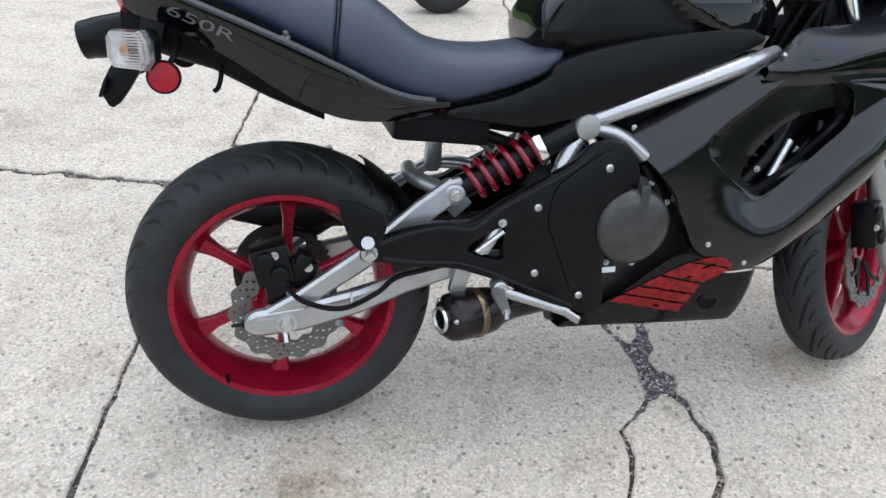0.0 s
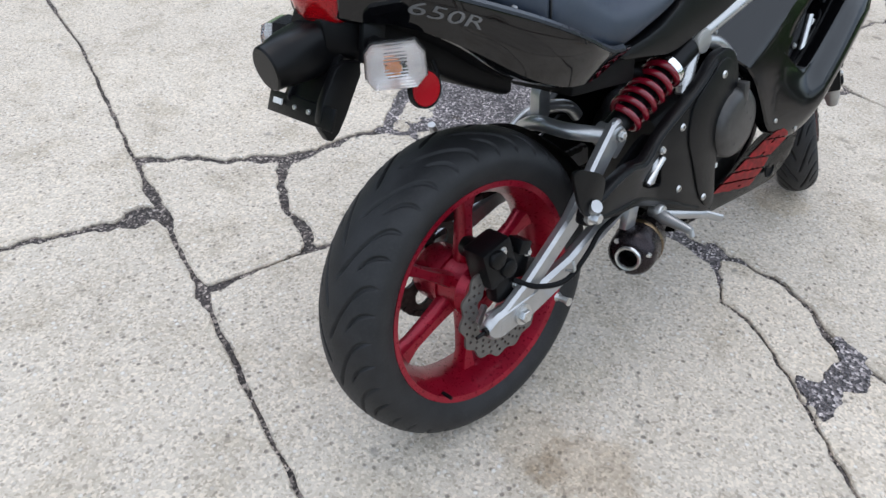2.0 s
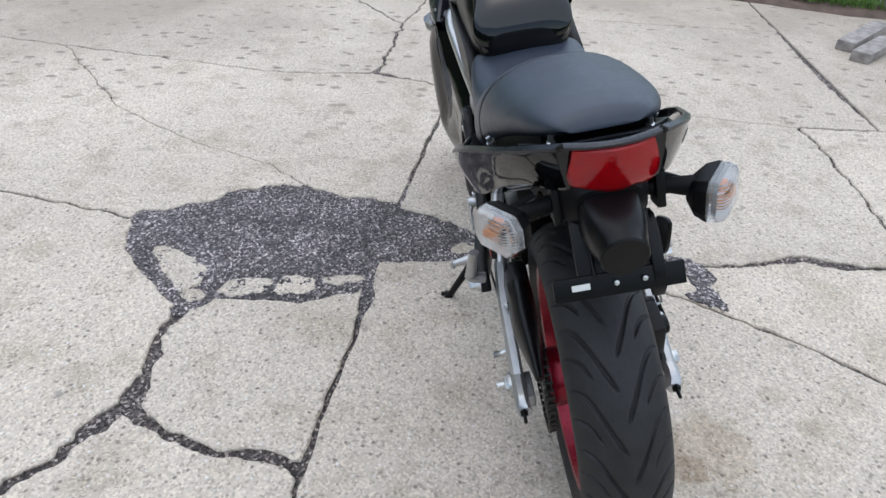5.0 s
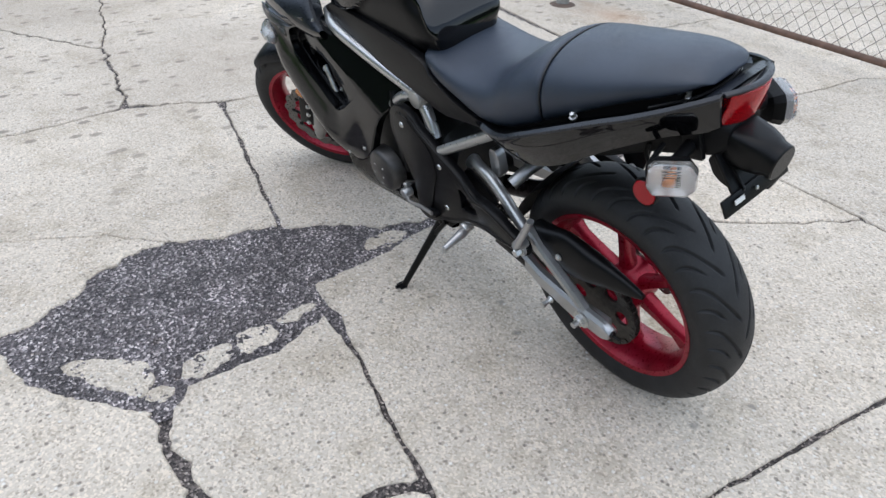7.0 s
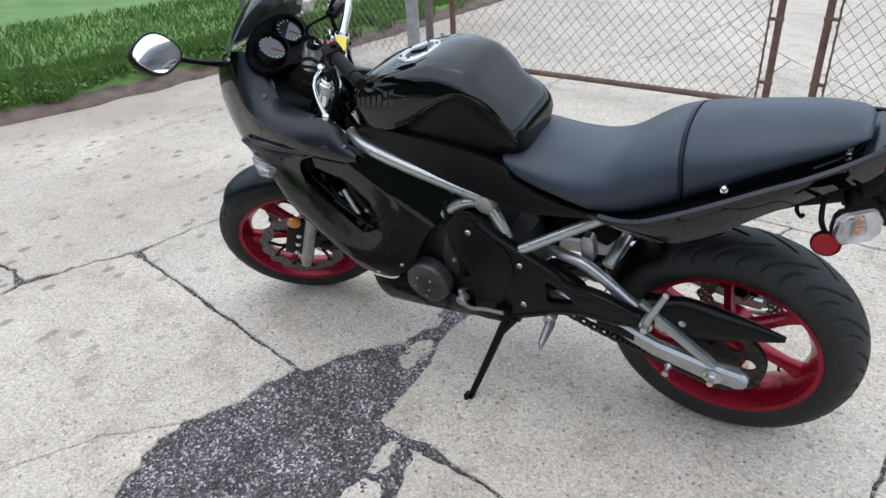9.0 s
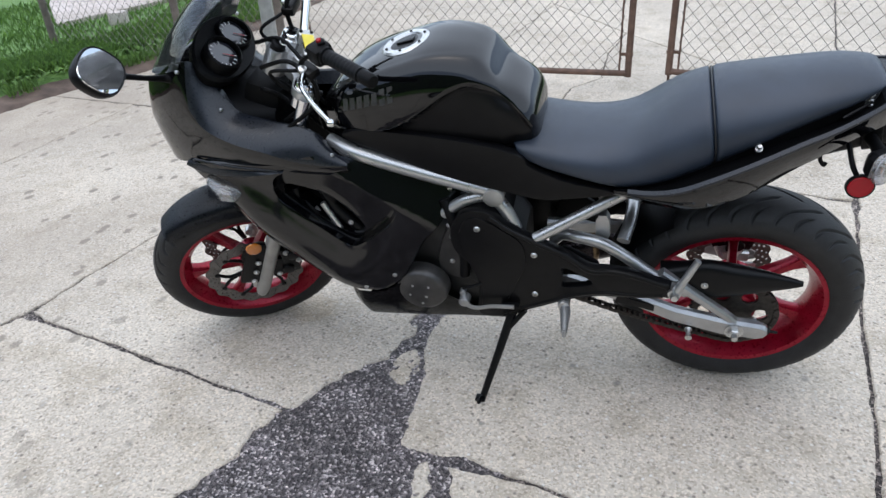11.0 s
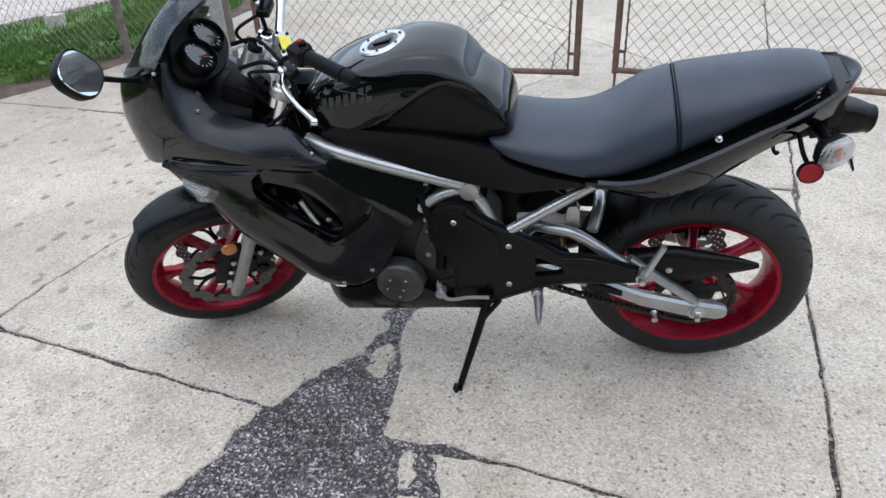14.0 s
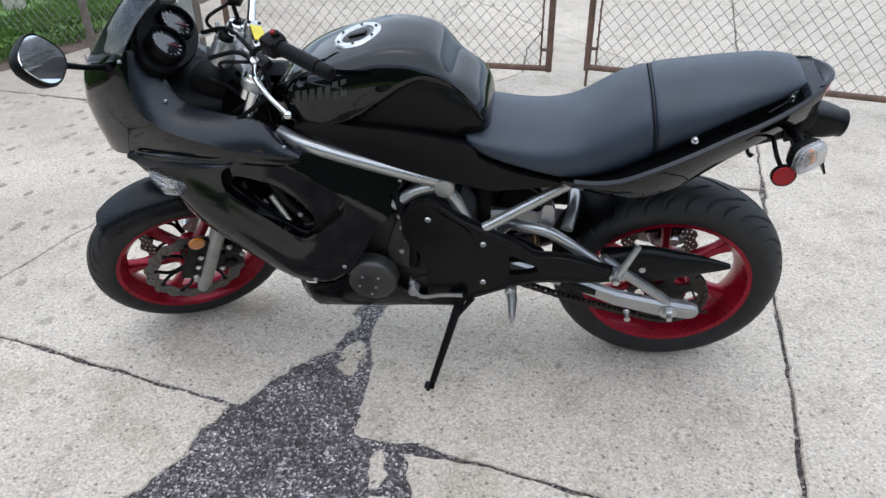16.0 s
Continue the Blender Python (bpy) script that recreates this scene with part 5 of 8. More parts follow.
# ---- rider footrests, pedals, side stand
for s in (-1, 1):
    peg = part("footrest", tube([(0.440, s * 0.165, 0.358), (0.436, s * 0.190, 0.354), (0.432, s * 0.258, 0.346)], [0.012, 0.0150, 0.0085], 12), ALLOY, bike, "silver rider footrest with a feeler peg")
    bm = bmesh.new()
    add_tube(bm, [(0.432, s * 0.258, 0.350), (0.431, s * 0.262, 0.334)], [0.005, 0.006], 8, False)
    part("feeler", bm, ALLOY, peg)
    bm = bmesh.new()
    knob(bm, (0.442, s * 0.152, 0.361), (0, s, 0), 0.017, 0.03, 14)
    part("hinge", bm, STEEL, peg)
bm = bmesh.new()
add_tube(bm, [(0.446, -0.168, 0.350), (0.50, -0.188, 0.335), (0.55, -0.205, 0.320), (0.585, -0.212, 0.308)], [0.012, 0.010, 0.009, 0.010], 10, flat=0.6)
add_tube(bm, [(0.575, -0.208, 0.312), (0.600, -0.238, 0.300)], 0.010, 8, False, flat=0.5)
part("brake_pedal", bm, ALLOY, bike, "silver rear brake pedal")
bm = bmesh.new()
add_tube(bm, [(0.718, 0.186, 0.350), (0.700, 0.190, 0.334), (0.674, 0.192, 0.336), (0.640, 0.192, 0.346), (0.577, 0.190, 0.350)], [0.010, 0.008, 0.007, 0.007, 0.008], 10, flat=0.6)
knob(bm, (0.719, 0.165, 0.350), (0, 1, 0), 0.016, 0.030, 14)
knob(bm, (0.724, 0.160, 0.372), (0, 1, 0), 0.009, 0.020, 10)
gear = part("gear_pedal", bm, ALLOY, bike, "silver gear pedal")
bm = bmesh.new()
add_tube(bm, [(0.724, 0.170, 0.385), (0.690, 0.172, 0.400), (0.655, 0.165, 0.418)], 0.005, 8)
part("linkage", bm, SATIN, gear)
bm = bmesh.new()
box(bm, (0.590, 0.175, 0.340), (0.050, 0.022, 0.012), None, 0.004)
part("pad", bm, MATTE, gear)
stand = part("side_stand", tube([(0.585, 0.150, 0.305), (0.622, 0.224, 0.190), (0.660, 0.297, 0.075)], [0.014, 0.012, 0.010], 12, False), SATIN, bike, "black side stand pushed down")
bm = bmesh.new()
foot_c = Vector((0.664, 0.305, 0.0635))
lift = Matrix.Rotation(radians(LEAN_OVER), 4, "X")
box(bm, foot_c + Vector((0.004, 0.0, 0.004)), (0.030, 0.026, 0.010), lift, 0.004)
add_tube(bm, [foot_c + Vector((0.004, 0.0, 0.006)), foot_c + Vector((0.006, 0.022, 0.010))], 0.006, 8, False)
part("foot", bm, SATIN, stand)
bm = bmesh.new()
box(bm, (0.585, 0.138, 0.310), (0.075, 0.035, 0.05), None, 0.008)
knob(bm, (0.585, 0.140, 0.305), (0, 1, 0), 0.014, 0.03, 12)
add_tube(bm, [(0.55, 0.165, 0.315), (0.60, 0.185, 0.25)], 0.008, 10, False)
part("bracket", bm, SATIN, stand)

# ---- exhaust
ex0, ex_d = Vector((0.312, -0.184, 0.304)), Vector((1, 0.34, -0.06))
exhaust = part("exhaust", lathe([(0.023, 0.05), (0.023, 0.004), (0.026, 0.0), (0.030, 0.004), (0.030, 0.010), (0.043, 0.014), (0.051, 0.024), (0.053, 0.042), (0.053, 0.090), (0.050, 0.125), (0.038, 0.150), (0.032, 0.18), (0.030, 0.34)], ex0, ex_d, 40), EXHAUST, bike, "short dark underslung exhaust can")
part("band", lathe([(0.0535, 0.075), (0.0555, 0.079), (0.0555, 0.088), (0.0535, 0.092)], ex0, ex_d, 40), GOLD, exhaust, "bronze band")
for a in (0.6, 2.7, 4.8):
    bm = bmesh.new()
    hexbolt(bm, turn_to(ex_d) @ Vector((0.041 * math.cos(a), 0.041 * math.sin(a), 0.016)) + ex0, -ex_d, 0.0045, 0.006)
    part("bolt", bm, STEEL, exhaust)
part("outlet_ring", lathe([(0.0205, 0.002), (0.0225, -0.003), (0.0265, -0.004), (0.0285, 0.002)], ex0, ex_d, 32), STEEL, exhaust, "bright outlet ring")
part("bore", lathe([(1e-4, 0.05), (0.0225, 0.05)], ex0, ex_d, 24), MATTE, exhaust)
bm = bmesh.new()
box(bm, (0.362, -0.15, 0.385), (0.035, 0.02, 0.075), Matrix.Rotation(radians(15), 4, "Y"), 0.005)
part("hanger", bm, ALLOY, exhaust)
bm = bmesh.new()
add_tube(bm, [(0.60, -0.06, 0.235), (0.75, -0.05, 0.225), (0.95, -0.04, 0.235), (1.04, -0.05, 0.30), (1.06, -0.06, 0.42)], 0.022, 12)
part("header_pipe", bm, EXHAUST, exhaust)
bm = bmesh.new()
add_tube(bm, [(0.60, 0.05, 0.235), (0.75, 0.05, 0.225), (0.95, 0.05, 0.235), (1.04, 0.05, 0.30), (1.06, 0.06, 0.42)], 0.022, 12)
part("header_pipe", bm, EXHAUST, exhaust)

# ---- engine
rings = []
for x, hw, zb, zt in ((0.56, 0.085, 0.30, 0.52), (0.60, 0.115, 0.26, 0.56), (0.70, 0.125, 0.235, 0.57), (0.80, 0.125, 0.235, 0.60), (0.88, 0.120, 0.25, 0.66), (0.98, 0.105, 0.30, 0.70), (1.02, 0.09, 0.36, 0.68)):
    rings.append([(x, hw * math.copysign(abs(math.cos(a)) ** 0.5, math.cos(a)), (zb + zt) / 2 + (zt - zb) / 2 * math.copysign(abs(math.sin(a)) ** 0.5, math.sin(a))) for a in np.linspace(0, 2 * math.pi, 33)[:-1]])
engine = part("engine", loft(rings), ENGINE, bike, "black engine block behind the fairing")
cc = Vector((0.735, -0.124, 0.478))
bm = lathe([(1e-4, 0.066), (0.055, 0.065), (0.074, 0.061), (0.083, 0.052), (0.086, 0.036), (0.088, 0.010), (0.100, 0.008), (0.104, 0.0), (0.104, -0.02)], cc, (0, -1, 0), 56)
clutch = part("clutch_cover", bm, COVER, engine, "round dark grey clutch cover")
bm = bmesh.new()
rings = []
for u in np.linspace(0, 1, 14):
    a = radians(40 + 250 * u)
    rings.append([cc + Vector((math.cos(a) * r, -h, math.sin(a) * r)) for r, h in ((0.087, 0.012), (0.092, 0.022), (0.106, 0.018), (0.110, 0.0), (0.087, 0.0))])
add_loft(bm, rings)
part("rim", bm, ENGINE, engine)
for k in range(9):
    a = radians(25 + 37 * k)
    bm = bmesh.new()
    hexbolt(bm, cc + Vector((math.cos(a) * 0.099, -0.019, math.sin(a) * 0.099)), (0, -1, 0), 0.0045, 0.007)
    part("bolt", bm, STEEL, engine)
for x, z in ((0.01, 0.045), (0.045, 0.0), (-0.02, -0.045), (0.025, 0.02)):
    bm = bmesh.new()
    knob(bm, cc + Vector((x, -0.060, z)), (0, -1, 0), 0.0045, 0.006, 10)
    part("stud", bm, COVER, engine)
bm = bmesh.new()
box(bm, cc + Vector((0.012, -0.05, 0.072)), (0.022, 0.03, 0.05), None, 0.005)
part("boss", bm, COVER, engine)
bm = bmesh.new()
knob(bm, (0.665, -0.125, 0.408), (0, -1, 0), 0.020, 0.022, 20)
box(bm, (0.665, -0.149, 0.408), (0.030, 0.006, 0.008), None, 0.002)
part("filler_cap", bm, SATIN, engine)
bm = bmesh.new()
box(bm, (0.700, -0.150, 0.372), (0.034, 0.002, 0.013), None, 0.0005)
part("plate_label", bm, WHITEMARK, engine, "small white label")
st = Vector((0.842, 0.142, 0.372))
part("alternator_cover", lathe([(1e-4, 0.050), (0.040, 0.050), (0.044, 0.048), (0.060, 0.046), (0.068, 0.041), (0.073, 0.030), (0.076, 0.0)], st, (0, 1, 0), 48), COVER, engine, "round dark alternator cover")
for x, z in ((0.022, 0.024), (-0.024, 0.024), (0.034, -0.012), (-0.014, -0.014), (0.0, -0.042)):
    bm = bmesh.new()
    knob(bm, st + Vector((x, 0.046, z)), (0, 1, 0), 0.0040, 0.005, 10)
    part("stud", bm, STEEL, engine)
bm = plate(rounded([(0.79, 0.40), (0.80, 0.455), (0.760, 0.58), (0.700, 0.60), (0.690, 0.52), (0.70, 0.38)], 2), 0.09, 0.135, 0.008)
part("side_case", bm, COVER, engine)
bm = bmesh.new()
knob(bm, (0.655, 0.10, 0.43), (0, 1, 0), 0.070, 0.042, 32, 0.3)
part("sprocket_cover", bm, ENGINE, engine)
for x, z in ((0.752, 0.585), (0.748, 0.545), (0.755, 0.455), (0.735, 0.50)):
    bm = bmesh.new()
    hexbolt(bm, (x, 0.135, z), (0, 1, 0), 0.005, 0.006)
    part("bolt", bm, STEEL, engine)
bm = bmesh.new()
add_tube(bm, [(0.76, 0.12, 0.66), (0.735, 0.145, 0.60), (0.715, 0.15, 0.50), (0.72, 0.15, 0.42)], 0.014, 10)
part("hose", bm, MATTE, engine)
bm = bmesh.new()
add_tube(bm, [(0.77, -0.12, 0.60), (0.80, -0.15, 0.53), (0.815, -0.15, 0.45), (0.80, -0.14, 0.40)], 0.012, 10)
part("hose", bm, MATTE, engine)
# radiator and pipes seen through the fairing's openings
bm = bmesh.new()
box(bm, (1.10, 0, 0.55), (0.035, 0.30, 0.28), Matrix.Rotation(radians(-14), 4, "Y"), 0.006)
part("radiator", bm, MATTE, engine, "black radiator")
for s in (-1, 1):
    bm = bmesh.new()
    add_tube(bm, [(1.092, s * 0.158, 0.652), (1.060, s * 0.163, 0.585), (1.035, s * 0.163, 0.527)], 0.0085, 10)
    add_tube(bm, [(1.115, s * 0.158, 0.636), (1.075, s * 0.160, 0.555)], 0.005, 8, False)
    part("bracket", bm, STEEL, engine)
    bm = bmesh.new()
    add_tube(bm, [(1.165, s * 0.150, 0.690), (1.155, s * 0.160, 0.647), (1.118, s * 0.160, 0.565)], 0.009, 10)
    part("radiator_edge", bm, SATIN, engine)
    for x, z in ((1.125, 0.620), (1.022, 0.590), (1.030, 0.522)):
        bm = bmesh.new()
        hexbolt(bm, (x, s * 0.158, z), (0, s, 0), 0.005, 0.007)
        part("bolt", bm, STEEL, engine)
    bm = bmesh.new()
    add_tube(bm, [(1.050, s * 0.150, 0.537), (0.961, s * 0.150, 0.557)], 0.014, 14, False)
    add_tube(bm, [(1.10, s * 0.13, 0.70), (1.06, s * 0.14, 0.62), (1.00, s * 0.14, 0.55)], 0.016, 12)
    part("coolant_hose", bm, SATIN, engine)

for s in (-1, 1):
    for k in range(6):
        bm = bmesh.new()
        box(bm, (1.005 + 0.010 * k, s * 0.118, 0.535 + 0.026 * k), (0.10, 0.035, 0.006), Matrix.Rotation(radians(20), 4, "Y"), 0.002)
        part("fin", bm, ENGINE, engine)
    bm = bmesh.new()
    knob(bm, (0.962, s * 0.148, 0.557), (-0.97, 0, 0.22), 0.0165, 0.012, 16)
    knob(bm, (1.046, s * 0.150, 0.538), (1, 0, -0.2), 0.0165, 0.010, 16)
    part("hose_clip", bm, STEEL, engine)
    bm = bmesh.new()
    add_tube(bm, [(1.145, s * 0.158, 0.655), (1.120, s * 0.168, 0.640), (1.095, s * 0.168, 0.600), (1.085, s * 0.160, 0.545), (1.060, s * 0.155, 0.520)], 0.004, 8)
    part("wire", bm, MATTE, engine)
    bm = bmesh.new()
    box(bm, (1.085, s * 0.152, 0.590), (0.030, 0.014, 0.018), Matrix.Rotation(radians(25), 4, "Y"), 0.003)
    part("connector", bm, ALLOY, engine)

# ---- fairing
def fair_y(x, z):
    b = curve_of([(0.60, 0.148), (0.72, 0.160), (0.85, 0.180), (1.0, 0.198), (1.15, 0.205), (1.30, 0.196), (1.42, 0.168), (1.50, 0.135), (1.56, 0.095), (1.60, 0.045), (1.615, 0.0)], x)
    if z < 0.45:
        b *= curve_of([(0.16, 0.50), (0.22, 0.74), (0.30, 0.93), (0.38, 0.99), (0.45, 1.0)], z)
    if z > 0.80:
        b *= curve_of([(0.80, 1.0), (0.90, 0.96), (1.02, 0.84)], z)
    return b


FAIR_LOW = [(0.712, 0.675), (0.765, 0.610), (0.815, 0.555), (0.855, 0.480), (0.885, 0.415),
            (0.96, 0.360), (1.035, 0.368), (1.090, 0.412), (1.155, 0.452), (1.28, 0.560), (1.345, 0.640), (1.39, 0.690)]
FAIR_TOP = [(1.475, 0.752), (1.37, 0.790), (1.17, 0.800), (1.06, 0.838), (0.999, 0.820), (0.928, 0.784), (0.808, 0.735), (0.712, 0.690)]
FAIR_IN = [(1.186, 0.700), (1.172, 0.726), (1.115, 0.712), (1.060, 0.690), (1.010, 0.640), (0.978, 0.585), (0.990, 0.556), (1.020, 0.553), (1.080, 0.602), (1.135, 0.652)]
# the panel round the opening sinks inside this rim
FAIR_RIM = [(1.200, 0.700), (1.188, 0.765), (1.105, 0.797), (1.045, 0.808), (0.850, 0.655), (0.990, 0.541), (1.025, 0.539), (1.140, 0.645)]
# the arm above the rim is a facet that leans in over this fold
FOLD = (0.79, 0.605, 0.775, 0.633)


def skin(x, z):
    """Half width of the fairing's outer skin, with the arm leaning in over its fold."""
    d = FOLD[2] * (z - FOLD[1]) - FOLD[3] * (x - FOLD[0])
    # under the opening the panel swells outwards
    low = curve_of([(0.90, 0.400), (1.035, 0.366), (1.155, 0.452), (1.28, 0.560), (1.39, 0.690)], x)
    rim = curve_of([(0.90, 0.600), (0.99, 0.541), (1.025, 0.539), (1.140, 0.645), (1.20, 0.705), (1.39, 0.800)], x)
    t = min(1.0, max(0.0, (z - low) / max(0.05, rim - low)))
    swell = 0.034 * math.sin(math.pi * t) ** 1.3 * min(1.0, max(0.0, (x - 0.90) / 0.16)) * min(1.0, max(0.0, (1.40 - x) / 0.14))
    return fair_y(x, z) + swell - 0.85 * max(0.0, d) * min(1.0, max(0.0, (1.16 - x) / 0.10))


def side_fairing(s):
    centre = (1.07, 0.635)
    def by_angle(pts, passes):
        dense = resample(rounded(pts, passes), 1400)
        ang = [(math.atan2(z - centre[1], x - centre[0]) % (2 * math.pi), x, z) for x, z in dense]
        return [min(ang, key=lambda q: min(abs(q[0] - a), 2 * math.pi - abs(q[0] - a)))[1:] for a in np.linspace(0, 2 * math.pi, 241)[:-1]]
    o, rim, i = by_angle(FAIR_TOP + FAIR_LOW, 1), by_angle(FAIR_RIM, 2), by_angle(FAIR_IN, 2)
    deep = 0.030
    def mixed(a, b, u):
        return [(p[0] + (q[0] - p[0]) * u, p[1] + (q[1] - p[1]) * u) for p, q in zip(a, b)]
    rings = []
    for dep in (0.060, 0.025, 0.006):
        rings.append([(x, s * (skin(x, z) - deep - dep), z) for x, z in i])
    for u in (0.0, 0.06, 0.3, 0.6, 0.88):
        rings.append([(x, s * (skin(x, z) - deep - (0.003 if u == 0 else 0)), z) for x, z in mixed(i, rim, u)])
    for u, dep in ((0.93, deep - 0.003), (0.985, 0.006), (1.0, 0.0015)):
        rings.append([(x, s * (skin(x, z) - dep), z) for x, z in mixed(i, rim, u)])
    for u in (0.015, 0.06, 0.14, 0.24, 0.35, 0.48, 0.62, 0.76, 0.88, 0.97, 1.0):
        rings.append([(x, s * (skin(x, z) - (0.004 if u == 1.0 else 0.0)), z) for x, z in mixed(rim, o, u)])
    for dep in (0.012, 0.03):
        rings.append([(x, s * (skin(x, z) - dep), z) for x, z in o])
    return loft(rings, True, False)


for s in (-1, 1):
    panel = part("side_fairing", side_fairing(s), SEMI, bike, "black side fairing with a large opening", sharp=32)
    for x, z in ((0.750, 0.676), (0.912, 0.432), (1.00, 0.388)):
        bm = bmesh.new()
        knob(bm, (x, s * (skin(x, z) - 0.002), z), (0, s, 0), 0.0065, 0.005, 14)
        part("screw", bm, STEEL, panel)
    lip = rounded([(1.154, 0.783), (1.22, 0.786), (1.312, 0.785), (1.425, 0.781), (1.440, 0.771), (1.399, 0.758), (1.319, 0.762), (1.223, 0.772)], 2)
    loop = [Vector((x, s * (fair_y(x, z) + 0.001), z)) for x, z in lip]
    # the rim's bright outline is helped by the lighter sheen black
    part("intake_lip", tube(loop + [loop[0]], 0.0032, 8, False), SHEENBLACK, panel)

# added black block and plates that keep the fairing's openings dark inside
bm = bmesh.new()
box(bm, (1.135, 0.0, 0.600), (0.045, 0.24, 0.27), Matrix.Rotation(radians(-14), 4, "Y"), 0.012)
radiator = part("radiator", bm, MATTE, bike, "black radiator block closing off the fairing's openings")
for k in range(11):
    bm = bmesh.new()
    box(bm, (1.112 + 0.0055 * (k - 5), 0.0, 0.600 + 0.022 * (k - 5)), (0.006, 0.225, 0.004), None, 0.001)
    part("fin", bm, ENGINE, radiator)
for s in (-1, 1):
    bm = plate(rounded([(1.27, 0.700), (1.22, 0.775), (1.10, 0.790), (0.95, 0.750), (0.90, 0.660), (0.98, 0.520), (1.06, 0.490), (1.16, 0.560), (1.25, 0.640)], 1), 0.0, 0.006, 0.001)
    for v in bm.verts:
        v.co.y = s * (v.co.y + 0.098)
    part("blanking_plate", bm, MATTE, radiator)
# belly pan: a trough under the engine
def belly_ring(x):
    zt = curve_of([(0.615, 0.222), (0.72, 0.300), (0.86, 0.410), (0.96, 0.362), (1.06, 0.358), (1.10, 0.30)], x)
    zb = 0.202 + 0.02 * max(0, (x - 1.02) / 0.08)
    pts = []
    for u in np.linspace(-1, 1, 41):
        if abs(u) > 0.45:
            z = zb + 0.012 + (zt - zb - 0.012) * (abs(u) - 0.45) / 0.55
            y = fair_y(x, z) * (1 - 0.35 * max(0, (x - 1.03) / 0.07))
        else:
            z = zb + 0.012 * (abs(u) / 0.45) ** 4
            y = fair_y(x, zb + 0.012) * (1 - 0.35 * max(0, (x - 1.03) / 0.07)) * abs(u) / 0.45
        pts.append((x, math.copysign(y, u), z))
    return pts


bm = loft([belly_ring(x) for x in np.linspace(0.615, 1.065, 40)], False, False)
bmesh.ops.solidify(bm, geom=bm.faces[:], thickness=0.004)
belly = part("belly_pan", bm, SEMI, bike, "black lower fairing with a worn red graphic", sharp=50)
# worn red graphic: three slanted bands in blocks
def decal(quad, name="graphic"):
    bm = bmesh.new()
    g = []
    for i in range(13):
        row = []
        for j in range(5):
            u, v = i / 12, j / 4
            x = (quad[0][0] * (1 - u) + quad[1][0] * u) * (1 - v) + (quad[3][0] * (1 - u) + quad[2][0] * u) * v
            z = (quad[0][1] * (1 - u) + quad[1][1] * u) * (1 - v) + (quad[3][1] * (1 - u) + quad[2][1] * u) * v
            e = 0.003 * noise.noise(Vector((x * 90, z * 90, 2))) * (j in (0, 4) or i in (0, 12))
            row.append(bm.verts.new((x + e, -fair_y(x, z) - 0.0028, z + e)))
        g.append(row)
    for i in range(12):
        for j in range(4):
            if noise.noise(Vector((i * 0.9 + quad[0][0] * 50, j * 1.7, quad[0][1] * 40))) > 0.62:
                continue
            bm.faces.new((g[i][j], g[i + 1][j], g[i + 1][j + 1], g[i][j + 1]))
    for v in [v for v in bm.verts if not v.link_faces]:
        bm.verts.remove(v)
    bmesh.ops.solidify(bm, geom=bm.faces[:], thickness=0.0008)
    part(name, bm, REDDECAL, belly, "worn red painted band")


for q in ([(0.712, 0.292), (0.884, 0.254), (0.892, 0.277), (0.738, 0.310)], [(0.744, 0.314), (0.893, 0.281), (0.902, 0.305), (0.772, 0.331)],
          [(0.778, 0.335), (0.904, 0.309), (0.912, 0.334), (0.815, 0.357)], [(0.822, 0.361), (0.918, 0.338), (0.977, 0.370), (0.878, 0.390)], [(0.884, 0.392), (0.978, 0.374), (0.966, 0.400), (0.925, 0.402)]):
    decal(q)

# a black disc gives the dark inside of a hole; nothing is cut
bm = bmesh.new()
add_lathe(bm, [(1e-4, 0.0), (0.019, 0.0), (0.021, 0.004), (0.023, 0.0)], (0.945, -fair_y(0.945, 0.285) - 0.001, 0.285), (0, -1, 0), 24)
part("hole_disc", bm, MATTE, belly, "black disc standing for a round hole")

# upper cowl round the nose
def cowl_top(x):
    return curve_of([(0.975, 0.800), (1.026, 0.826), (1.075, 0.866), (1.19, 0.876), (1.285, 0.890), (1.31, 0.912), (1.335, 0.938), (1.355, 0.975), (1.385, 1.030), (1.44, 1.035), (1.50, 1.003), (1.56, 0.968), (1.615, 0.930)], x)


def cowl_crease(x):
    return min(cowl_top(x) - 0.006, curve_of([(0.975, 0.795), (1.036, 0.796), (1.11, 0.805), (1.19, 0.827), (1.28, 0.847), (1.357, 0.880), (1.39, 0.925), (1.42, 0.965), (1.50, 0.96), (1.615, 0.91)], x))


def cowl_bottom(x):
    return min(cowl_crease(x) - 0.006, curve_of([(0.975, 0.789), (1.02, 0.778), (1.17, 0.785), (1.34, 0.795), (1.44, 0.768), (1.53, 0.738), (1.615, 0.735)], x))


def cowl_lift(x):
    return 0.013 * min(1.0, max(0.0, (1.46 - x) / 0.10))


def cowl_inset(x):
    return curve_of([(0.975, 0.002), (1.03, 0.018), (1.10, 0.048), (1.30, 0.068), (1.36, 0.055), (1.40, 0.018), (1.45, 0.0), (1.615, 0.0)], x)


